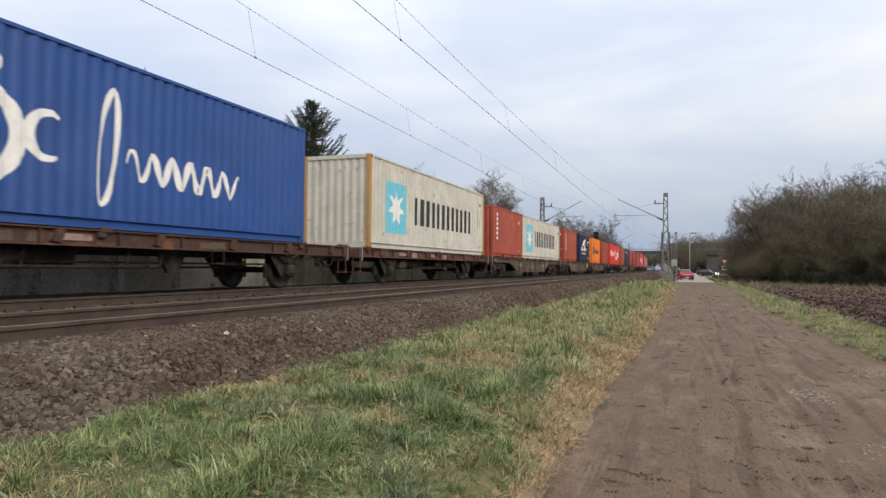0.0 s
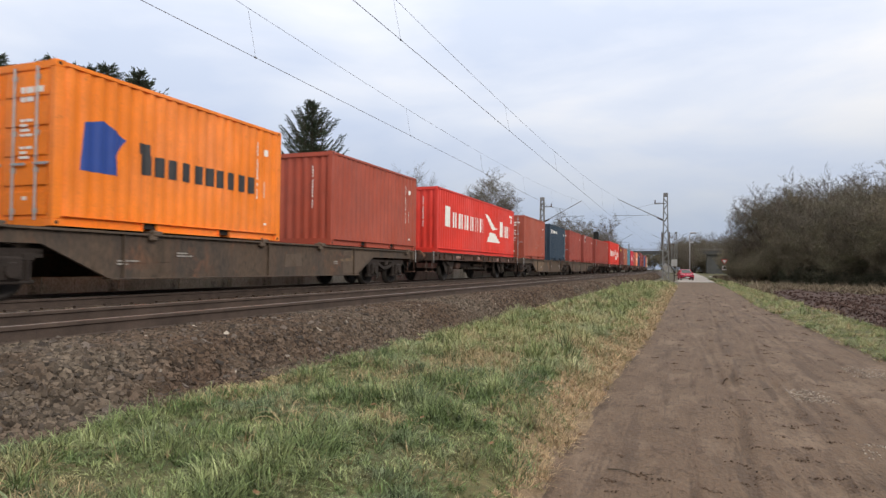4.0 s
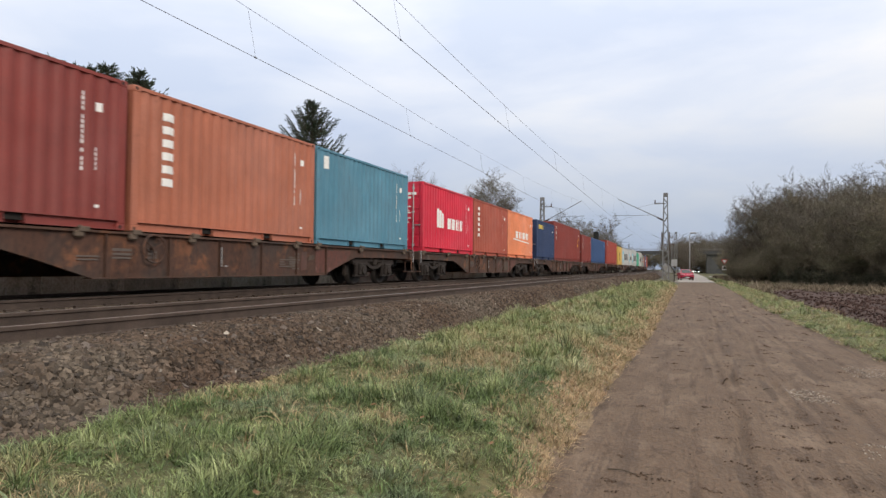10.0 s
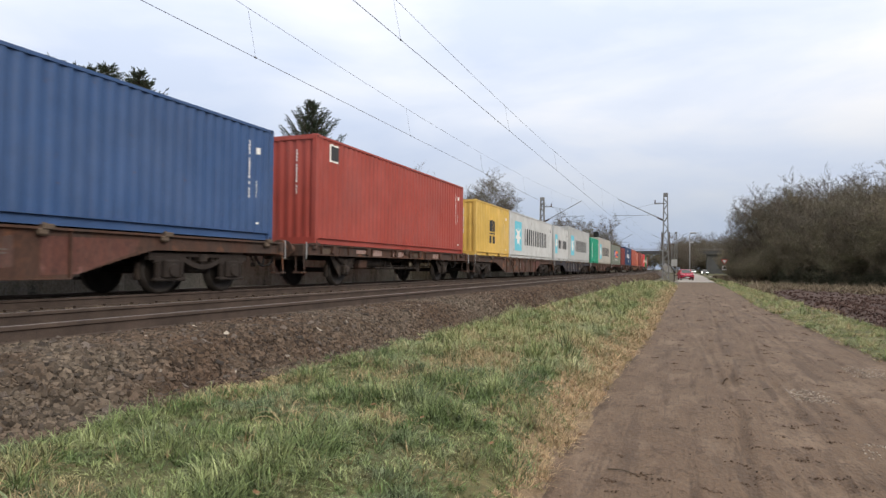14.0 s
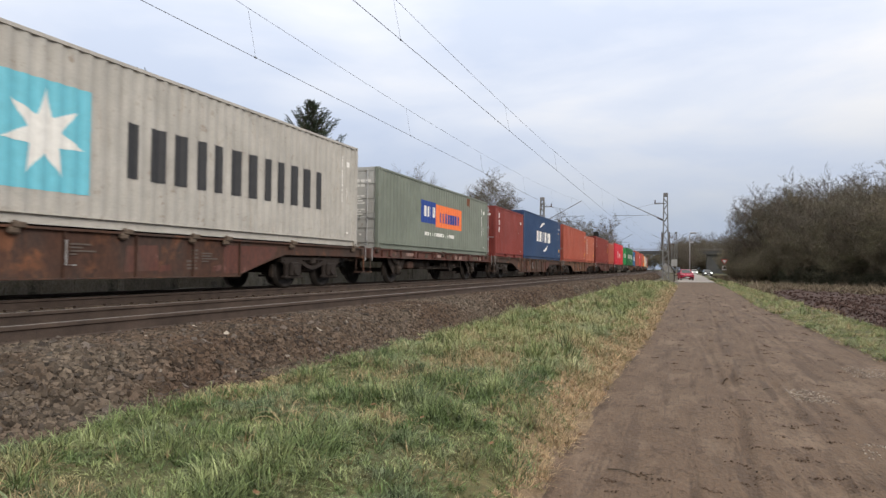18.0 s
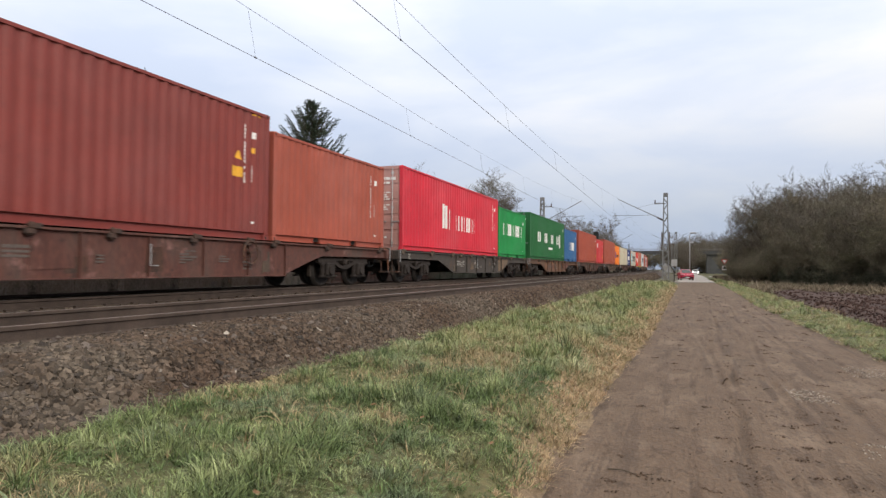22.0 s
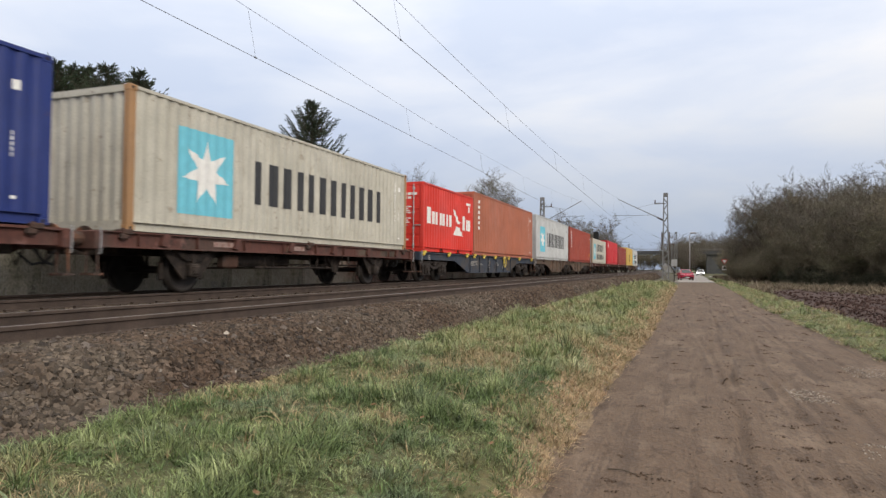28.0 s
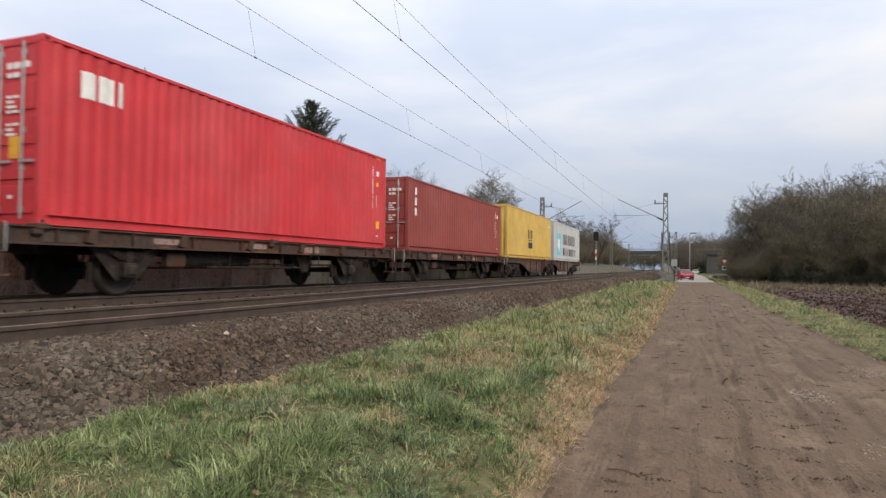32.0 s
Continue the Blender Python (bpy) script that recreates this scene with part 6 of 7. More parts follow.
def woody(name, levels, label, category, group, leaves=None, twigs=None):
    """A plant as trunk and crown; returns the thing, to be copied."""
    t = thing(name, Matrix.Identity(4), label, category, group)
    part("trunk", segs_mesh("trunk", *seg_arrays(levels[:2]), M_bark, 6), None, t)
    part("crown", segs_mesh("crown", *seg_arrays(levels[2:]), twigs or M_twig, 3), None, t, "fine bare twigs")
    if leaves is not None:
        part("foliage", leaves, None, t, "dull olive leaves")
    return t


def placed(proto, spots, first=True):
    """Puts a plant at the first spot and copies at the rest: (x, y, z, scale, turn)."""
    for i, (x, y, z, s, r) in enumerate(spots):
        if x < -14:
            z = bank(x - bend(y), 0) - 0.1
        m = Matrix.Translation((x, y, z)) @ Matrix.Rotation(r, 4, "Z")
        if i == 0:
            proto.matrix_world = m @ Matrix.Scale(s, 4)
        else:
            q = copy_thing(proto, m)
            q.scale = (s, s, s)


rng, rng_r = np.random.default_rng(11), np.random.default_rng(23)
BUSHES, TREES = [], []
for k in range(3):
    lv = grow(rng, 7, 4.6, 4, 0.60, (7, 6, 5, 4), r0=0.06, twig=0.011, lean=0.50, start=0.06)
    tips = [q[1] for q in lv[3] + lv[4] if q[1].z > 0.2]
    tips = [q for q in tips if q.z > 1.0]
    pick = [tips[i] for i in rng.integers(0, len(tips), 2600)]
    BUSHES.append(woody("thicket_bush", lv, "dense brown leafless thicket bush with a few dull leaves", "bush", "thicket along the field",
                        leaf_cloud("foliage", pick, 0.05, rng, M_scrub, 0.13), M_brush))
for k in range(3):
    lv = grow(rng, 4, 7.0, 4, 0.55, (9, 6, 5, 5), r0=0.11, twig=0.010, lean=0.30, start=0.2)
    TREES.append(woody("bare_tree", lv, "leafless tree with a wide crown of fine twigs", "tree", "bare winter trees"))
lv = grow(rng, 1, 9.5, 4, 0.62, (15, 8, 6, 5), r0=0.24, twig=0.010, start=0.22, shrink=0.55)
TREES.append(woody("bare_tree", lv, "tall leafless tree with spreading limbs", "tree", "bare winter trees"))



def rounded(levels, zc, rise, reach):
    """Keeps the twigs that end inside an uneven round crown."""
    def inside(p):
        e_ = 1 + 0.22 * noise.noise(p * 0.55) + 0.16 * noise.noise(p * 1.7)
        return math.hypot(p.x, p.y) ** 2 / reach ** 2 + ((p.z - zc) / rise) ** 2 < e_ ** 2
    return levels[:1] + [[q for q in lv if inside(q[1])] for lv in levels[1:]]


ROUND = []
for k in range(2):
    lv = rounded(grow(rng_r, 6, 8.2, 4, 0.60, (9, 7, 6, 5), r0=0.09, twig=0.011, lean=0.26, start=0.28, shrink=0.56), 7.3, 4.5, 4.0)
    ROUND.append(woody("bare_tree", lv, "leafless tree with a dense round crown of fine twigs", "tree", "bare winter trees"))

# thicket between the field and the lane
edge = [(27, 60), (21, 62), (15.8, 65), (12.0, 72), (9.4, 89), (8.2, 111), (9.0, 152), (10.0, 200)]


def along(y):
    return float(np.interp(y, [q[1] for q in edge], [q[0] for q in edge]))


spots_b, spots_t = [[], [], []], [[], [], [], []]
i = 0
for row in range(4):
    d = 0.0
    for (xa, ya), (xb, yb) in zip(edge, edge[1:]):
        n = max(2, int(math.hypot(xb - xa, yb - ya) / (2.3 + 0.5 * row)))
        for k in range(n):
            f = (k + rng.random() * 0.8) / n
            x, y = xa + (xb - xa) * f + 1.2 + row * 2.4 + rng.normal(0, 0.4), ya + (yb - ya) * f + row * 2.2 + rng.normal(0, 0.5)
            if 138 < y < 156 or (row == 0 and 67 < y < 94 and k % 3):
                continue
            s = rng.uniform(0.8, 1.15) * (0.9 if row == 0 else 1.25) * (1.2 if y < 76 else 1.0)
            spots_b[i % 3].append((x, y, -0.1, s, rng.uniform(0, 6.28)))
            if row in (1, 2, 3) and k % 2 == row % 2 and not 100 < y < 160:
                spots_t[i % 3].append((x + 0.6, y + 1.0, -0.1, rng.uniform(0.95, 1.25) * (0.9 if y > 128 else 0.92 if y < 74 else 1.08), rng.uniform(0, 6.28)))
            i += 1
spots_b[1] += [(6.4, 97, 0, 0.5, 0.3), (7.2, 91, 0, 0.6, 2.0), (7.8, 85, 0, 0.55, 4.0)]
spots_b[2] += [(6.6, 103, 0, 0.5, 1.3), (7.6, 106, 0, 0.7, 3.0)]
spots_b[0] += [(14.3, 98, 0, 1.75, 0.3), (14.6, 94, 0, 1.65, 1.2)]
spots_b[1] += [(15.6, 104, 0, 1.95, 2.0), (17.0, 90, 0, 1.75, 2.9)]
spots_b[2] += [(15.6, 99, 0, 1.9, 4.0), (20.0, 84, 0, 2.0, 5.0), (23.0, 80, 0, 2.1, 0.7)]
for k in range(7):
    x = 17.6 + 1.25 * k
    top = float(np.interp(x, (17.6, 18.9, 20.1, 21.4, 22.6, 23.9, 25.1), (11.0, 11.6, 12.8, 13.8, 13.2, 12.6, 12.8)))
    spots_t[k % 3].append((x, 100 + rng.uniform(-3, 3), -0.1, top / 9.7, rng.uniform(0, 6.28)))
spots_t[0] += [(14.5, 97, 0, 1.05, 1.9)]
# scrub beyond the train
for k in range(46):
    y = 4 + k * 3.0
    spots_b[k % 3].append((-17.5 - rng.random() * 3 + bend(y), y, 1.1, rng.uniform(0.45, 0.72), rng.uniform(0, 6.28)))
for k in range(24):
    y = 12 + k * 7.0
    spots_b[(k + 1) % 3].append((-23 - rng.random() * 3 + bend(y), y, 1.2, rng.uniform(0.85, 1.1) * (0.7 if y < 45 else 0.9), rng.uniform(0, 6.28)))
# trees before and beyond the bridge, and single ones seen over the train
spots_t[0] += [(-2.6, 247, 0, 1.50, 0.9), (0.2, 240, 0, 1.25, 3.1)]
spots_t[1] += [(-0.9, 252, 0, 1.62, 2.2), (-4.0, 255, 0, 1.30, 5.1)]
spots_t[0] += [(-26.5, 57.5, 1.3, 0.86, 0.4), (-23.5, 76, 1.3, 0.84, 1.0), (-25.8, 59, 1.3, 0.78, 5.2)]
spots_t[2] += [(-27.5, 56, 1.3, 0.80, 2.4)]
spots_t[1] += [(-22.3, 135, 1.3, 1.08, 0.5), (-20.3, 128, 1.3, 1.02, 3.0)]
spots_t[3] += [(-17.6, 140, 1.2, 0.98, 1.2), (-25.5, 130, 1.3, 0.98, 2.2)]
for k in range(26):
    x = -75 + k * 4.6
    if -40 < x < -5:
        continue
    spots_t[k % 4].append((x, 305 + rng.uniform(-12, 25), 0, rng.uniform(1.2, 1.7), rng.uniform(0, 6.28)))
for k in range(12):
    spots_t[k % 4].append((-3 + k * 2.1, 290 + rng.uniform(-6, 14), 0, rng.uniform(1.35, 1.75), rng.uniform(0, 6.28)))
for k in range(6):
    spots_b[k % 3].append((2 + 4.4 * k, 296 + rng.uniform(-4, 8), 0, rng.uniform(1.7, 2.3), rng.uniform(0, 6.28)))
for k in range(20):
    spots_b[k % 3].append((-165 + 9.5 * k, 690 + rng.uniform(-8, 8), 0, rng.uniform(3.2, 4.0), rng.uniform(0, 6.28)))
for k in range(15):
    x = -110 + k * 12.0
    if not -40 < x < -5:
        spots_b[k % 3].append((x, 420 + rng.uniform(-20, 20), 0, rng.uniform(2.8, 3.6), rng.uniform(0, 6.28)))
    spots_b[(k + 2) % 3].append((x * 0.6 - 5 if not -36 < x * 0.6 - 5 < -3 else x * 0.6 + 40, 285 + rng.uniform(-8, 10), 0, rng.uniform(1.2, 1.7), rng.uniform(0, 6.28)))
for k in range(12):
    y = 153 + k * 9
    spots_b[k % 3].append((-19 + bend(y) - rng.random() * 3, y, 1.0, rng.uniform(1.0, 1.4), rng.uniform(0, 6.28)))
    if k % 2 == 0:
        spots_t[k % 3].append((-22 + bend(y) - rng.random() * 3, y, 1.0, rng.uniform(0.9, 1.1), rng.uniform(0, 6.28)))
for proto, sp in zip(BUSHES + TREES, spots_b + spots_t):
    placed(proto, sp)
placed(ROUND[0], [(11.0, 106, -0.1, 1.30, 0.4), (14.0, 103, -0.1, 1.22, 2.9), (8.0, 110, -0.1, 0.74, 4.4), (18.6, 99, -0.1, 1.26, 1.0), (24.5, 96, -0.1, 1.26, 2.0), (-21.6, 74, 0, 0.98, 5.5)])
placed(ROUND[1], [(9.9, 101, -0.1, 1.12, 1.1), (12.6, 99, -0.1, 1.15, 3.7), (15.4, 108, -0.1, 1.36, 5.2), (21.6, 98, -0.1, 1.33, 0.2), (27.0, 95, -0.1, 1.28, 3.3)])


# dark leaves added to stand in for the shade under the thicket
M_thicketshade = material("thicket_shade_leaf", (0.038, 0.042, 0.024), 0.8, 0, 0.3, 0.8, 9, 0.0, second=(0.060, 0.050, 0.032), island=0.5)
r_ = np.random.default_rng(77)
pts = []
for (xa, ya), (xb, yb) in zip(edge, edge[1:]):
    ln_ = math.hypot(xb - xa, yb - ya)
    deep = 65 < (ya + yb) / 2 < 96
    for k in range(int(ln_ * (1100 if deep else 420))):
        f, back = r_.random(), r_.random() ** 1.5 * 4.0
        px, py = xa + (xb - xa) * f + (0.2 if deep else 1.0) + back, ya + (yb - ya) * f + back * 0.9
        if not 137 < py < 157:
            top = (0.9 + 0.8 * noise.noise((px * 0.5, py * 0.5, 3.0))) * (0.6 + 0.35 * back) * (2.3 if deep else 1.0)
            pts.append((px, py, max(0.05, top * r_.random() ** 0.7)))
tagged(new("bramble_undergrowth", leaf_cloud("bramble_undergrowth", pts, 0.075, r_, M_thicketshade, 0.1)), "added dark leaves standing in for shade under the leafless thicket", "undergrowth", kind="stuff")

# leaves added as brown-grey haze, closing the sky gaps under the far trees
pts = [(x, 312 + y, z) for x, y, z in zip(r_.uniform(-75, 32, 5000), r_.normal(0, 3, 5000), 2.6 * r_.random(5000) ** 1.2) if not -26 < x < -8]
pts += [(x, 705 + y, z) for x, y, z in zip(r_.uniform(-175, 40, 7000), r_.normal(0, 4, 7000), 6.0 * r_.random(7000) ** 1.2)]
tagged(new("far_hedge", leaf_cloud("far_hedge", pts, 0.34, r_, M_scrub, 0.3)), "low brown leaves added as haze far beyond the bridge", "hedge", kind="stuff")


def needle_mesh(name, P, D, long, wide, r, mat):
    """Slim needle tufts: a narrow leaf from each point along its direction."""
    P, D = np.asarray(P, float), np.asarray(D, float)
    n = len(P)
    D = D / (np.linalg.norm(D, axis=1)[:, None] + 1e-9)
    side = np.cross(D, r.normal(0, 1, (n, 3)))
    side /= np.linalg.norm(side, axis=1)[:, None] + 1e-9
    ln = (long * r.uniform(0.6, 1.25, n))[:, None]
    v = np.stack([P, P + D * ln * 0.45 + side * wide, P + D * ln, P + D * ln * 0.45 - side * wide], 1).reshape(-1, 3)
    return cloud_mesh(name, v, np.arange(n * 4).reshape(n, 4), mat)


def conifer(h, seed, width, steep=0.50):
    """Spruce: trunk, uneven boughs that sweep up towards their tips, and needle tufts along every shoot."""
    r = np.random.default_rng(seed)
    t = thing("conifer_tree", Matrix.Identity(4), "dark green spruce tree with uneven boughs", "tree", "conifers beyond the train")
    part("trunk", Build().tube([(0, 0, 0), (0, 0, h * 0.6), (0, 0, h)], [h * 0.016, h * 0.009, 0.02], 7), M_bark, t)
    P0, P1, R0, R1, NP, ND = [], [], [], [], [], []

    def tuft(p, d, count):
        for _ in range(count):
            NP.append(p)
            ND.append(d + r.normal(0, 0.28, 3) + np.array((0, 0, 0.15)))
    z = h * 0.10
    while z < h * 0.985:
        rad = min(width, steep * (h - z) + 0.12)
        for k in range(7):
            az = r.uniform(0, 6.28)
            ln = rad * r.uniform(0.45, 1.12)
            up = (0.75 if z > h * 0.72 else 0.5) * r.uniform(0.8, 1.2)
            p = np.array((0, 0, z + r.uniform(-0.15, 0.15)))
            out = np.array((math.cos(az), math.sin(az), 0))
            q = p + out * ln * 0.55 + np.array((0, 0, (up - 0.5) * ln * 0.5))
            e_ = p + out * ln * 0.92 + np.array((0, 0, up * ln * 0.9))
            for a, b in ((p, q), (q, e_)):
                P0.append(a), P1.append(b), R0.append(0.03), R1.append(0.012)
            tip = (e_ - q) / (np.linalg.norm(e_ - q) + 1e-9)
            tuft(e_, tip, 4)
            for f in np.linspace(0.10, 1.0, max(4, int(ln * 6))):
                c = p + (q - p) * f / 0.6 if f < 0.6 else q + (e_ - q) * (f - 0.6) / 0.4
                w = 0.22 * (1.15 - f) * ln + 0.06
                tuft(c, tip, 2)
                for s in (-1, 1):
                    side = np.array((-math.sin(az), math.cos(az), 0)) * s * w * r.uniform(0.5, 1.2) + out * 0.20 + np.array((0, 0, r.uniform(0.0, 0.22)))
                    P0.append(c), P1.append(c + side), R0.append(0.009), R1.append(0.006)
                    d = side / (np.linalg.norm(side) + 1e-9)
                    for g in (0.2, 0.45, 0.7, 0.95):
                        tuft(c + side * g, d * 0.7 + tip * 0.4, 2)
        z += 0.27 * (0.6 + 0.7 * (1 - z / h))
    tuft(np.array((0, 0, h - 0.1)), np.array((0, 0, 1.0)), 8)
    part("branchwork", segs_mesh("branchwork", P0, P1, R0, R1, M_bark, 3), None, t)
    part("foliage", needle_mesh("foliage", NP, ND, 0.16, 0.020, r, M_needle), None, t, "dark green needle sprays")
    return t


placed(conifer(14.0, 3, 3.2, 0.68), [(-28.3, 44.8, 0.9, 0.87, 0)])
placed(conifer(12.5, 4, 3.0, 0.62), [(-33.3, 26, 0.8, 0.83, 0), (-33.4, 27.4, 0.8, 0.83, 1), (-30.3, 27.0, 0.8, 0.80, 2), (-29.1, 28, 0.8, 0.79, 3), (-39.0, 33, 0.8, 1.0, 4), (-31.5, 30, 0.8, 0.81, 5), (-35.0, 24, 0.8, 0.81, 2.4), (-36.5, 28, 0.8, 0.89, 0.7)])


# ---- grass ----
def blades(name, n, xr, yr, length, width, mask, mat, seed, label, tuft=2.3, per=12):
    """Grass in tufts: blades that rise from one spot and lean outwards."""
    r = np.random.default_rng(seed)
    nt = n // per
    x, y = r.uniform(*xr, nt), yr[0] + (yr[1] - yr[0]) * r.random(nt)
    keep = np.array([mask(a, b) > q for a, b, q in zip(x, y, r.random(nt))])
    x, y = x[keep], y[keep]
    z = np.array([bank(a, b) for a, b in zip(x, y)]) - 0.008
    side = np.array([drift(a, b) for a, b in zip(x, y)])
    cl = np.array([noise.noise((a * 2.0, b * 1.7, 11.0)) for a, b in zip(x, y)])
    tall = length * r.uniform(0.6, 1.45, len(x)) * (1 + tuft * np.clip(cl, -0.3, 0.6)) * np.where(x < 0, np.clip((x + 4.15) / 0.5, 0.35, 1.0), 1.0)
    comb = r.uniform(0, 6.28, len(x))
    x, y, z, tall, comb = (np.repeat(q, per) for q in (x + side, y, z, tall, comb))
    n = len(x)
    ta = r.uniform(0, 6.28, n)
    ta = np.where(r.random(n) < 0.35, comb + r.normal(0, 0.5, n), ta)
    out = np.abs(r.normal(0, 1, n))
    lean = 0.20 + 0.85 * out
    ln = tall * r.uniform(0.55, 1.2, n)
    rad = (0.16 * length + width * 2) * out
    az = ta + math.pi / 2 + r.normal(0, 0.5, n)
    d = np.stack([np.cos(ta) * lean, np.sin(ta) * lean, np.ones(n)], 1)
    d /= np.linalg.norm(d, axis=1)[:, None]
    s = np.stack([np.cos(az), np.sin(az), np.zeros(n)], 1) * (width * r.uniform(0.6, 1.3, n))[:, None]
    p = np.stack([x + np.cos(ta) * rad, y + np.sin(ta) * rad, z], 1)
    mid = p + d * (ln * 0.55)[:, None]
    tip = p + d * ln[:, None] + np.stack([np.cos(ta), np.sin(ta), -0.55 * np.ones(n)], 1) * (ln * 0.34 * lean)[:, None]
    v = np.stack([p - s, p + s, mid + s * 0.8, mid - s * 0.8, tip + s * 0.15, tip - s * 0.15], 1).reshape(-1, 3)
    b = np.arange(n)[:, None] * 6
    f = np.concatenate([b + np.array([[0, 1, 2, 3]]), b + np.array([[3, 2, 4, 5]])], 0)
    return tagged(new(name, cloud_mesh(name, v, f, mat)), label, "grass", kind="stuff")


DRY_SPOTS = ((-2.5, 7.5, 0.22, 0.35), (-1.95, 7.3, 0.20, 0.40), (-1.5, 6.0, 0.16, 0.35), (-1.6, 5.4, 0.18, 0.25), (-2.0, 4.5, 0.20, 0.22), (-1.2, 3.5, 0.12, 0.25), (-2.6, 14.5, 0.25, 0.9), (-1.9, 25.0, 0.3, 1.6), (-3.1, 19.0, 0.3, 1.2))


def dry(x, y):
    """How dry the turf is at a spot, 0 to 1."""
    e_ = min(1.0, max(0.0, (x + strip(y) + 0.22 * noise.noise((0.0, y * 0.7, 2.0))) / 0.40)) if x < 0 else 0.15
    q = noise.noise((x * 0.9, y * 0.45, 21.0)) + 0.5 * noise.noise((x * 2.6, y * 1.9, 5.0))
    q += 0.40 * math.exp(-((x + 2.2) / 0.5) ** 2 - ((y - 9.5) / 2.6) ** 2)
    for cx, cy, r_x, r_y in DRY_SPOTS:
        if abs(x - cx) < 1.2 and abs(y - cy) < 3 * r_y:
            q += 0.75 * math.exp(-((x - cx) / r_x) ** 2 - ((y - cy) / r_y) ** 2)
    return min(0.92, max(0.05, max(0.85 * e_, 0.10 + 0.005 * min(y, 25) + 0.90 * q)))


def green_mask(x, y):
    return (1 - dry(x, y)) * (1 if x < -1.25 or x > 0 else max(0.0, (-0.95 - x) / 0.3))


def straw_mask(x, y):
    return dry(x, y) * (1 if x < -1.1 or x > 0 else max(0.0, (-0.86 - x) / 0.24))


BX = (-4.0, -0.9)
for k, (n, yr, w) in enumerate(((46000, (1.6, 7.5), 0.0024), (36000, (7.5, 16), 0.0042))):
    blades("short_grass", n, (-4.0, -1.0), yr, 0.055, w, lambda x, y: 0.95 if x < -1.4 else (-0.95 - x) / 0.5, M_blade, 30 + k, "short winter grass on the bank", 0.5, 8)
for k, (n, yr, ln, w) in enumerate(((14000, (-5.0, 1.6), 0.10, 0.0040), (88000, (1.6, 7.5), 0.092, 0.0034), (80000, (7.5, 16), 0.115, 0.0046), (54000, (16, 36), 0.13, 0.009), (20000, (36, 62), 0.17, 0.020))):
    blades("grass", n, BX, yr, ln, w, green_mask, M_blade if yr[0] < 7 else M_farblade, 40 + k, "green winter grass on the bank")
    blades("dry_grass", int(n * 0.9), BX, yr, ln * 0.9, w * 0.9, straw_mask, M_straw, 50 + k, "pale dry grass along the path edge", 0.8)
for k, (n, yr, w) in enumerate(((30000, (2.2, 9), 0.0030), (20000, (9, 22), 0.005), (9000, (22, 60), 0.012))):
    blades("dry_edge_grass", int(n * 1.2), (-1.80, -0.90), yr, 0.080, w, lambda x, y: max(0.0, min(1.0, (x + strip(y) + 0.1) / 0.3)) * min(1.0, max(0.0, (-0.90 - x + 0.1 * noise.noise((1.0, y, 0.0))) / 0.15)), M_edgestraw, 20 + k, "bleached dry grass hanging over the path edge", 0.6)
for k, (n, yr, ln, w) in enumerate(((7000, (-5, 11), 0.09, 0.005), (30000, (11, 24), 0.075, 0.0040), (26000, (24, 60), 0.095, 0.008), (6000, (60, 110), 0.14, 0.03))):
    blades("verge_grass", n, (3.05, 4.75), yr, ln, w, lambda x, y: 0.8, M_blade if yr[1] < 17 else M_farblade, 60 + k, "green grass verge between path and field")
    blades("dry_verge_grass", n // 3, (3.0, 4.9), yr, ln, w, lambda x, y: 0.6, M_straw, 70 + k, "dry grass verge between path and field")
    blades("field_edge_grass", int(26000 if 0 < k < 3 else n * 1.6), (4.7, 30.0), ((30, 42), (42, 54), (54, 70), (70, 105))[k], 0.26, 0.022, lambda x, y: 1.0 if y > field_end(x) + 1.5 * noise.noise((x * 1.3, y * 0.5, 8.0)) and x > 4.7 else 0.0, M_deadgrass, 80 + k, "pale dead grass at the foot of the thicket")


blades("tall_dead_grass", 6000, (4.6, 16.0), (98, 138), 0.55, 0.03, lambda x, y: 1.0, M_deadgrass, 88, "tall dead grass beside the side road", 0.6)

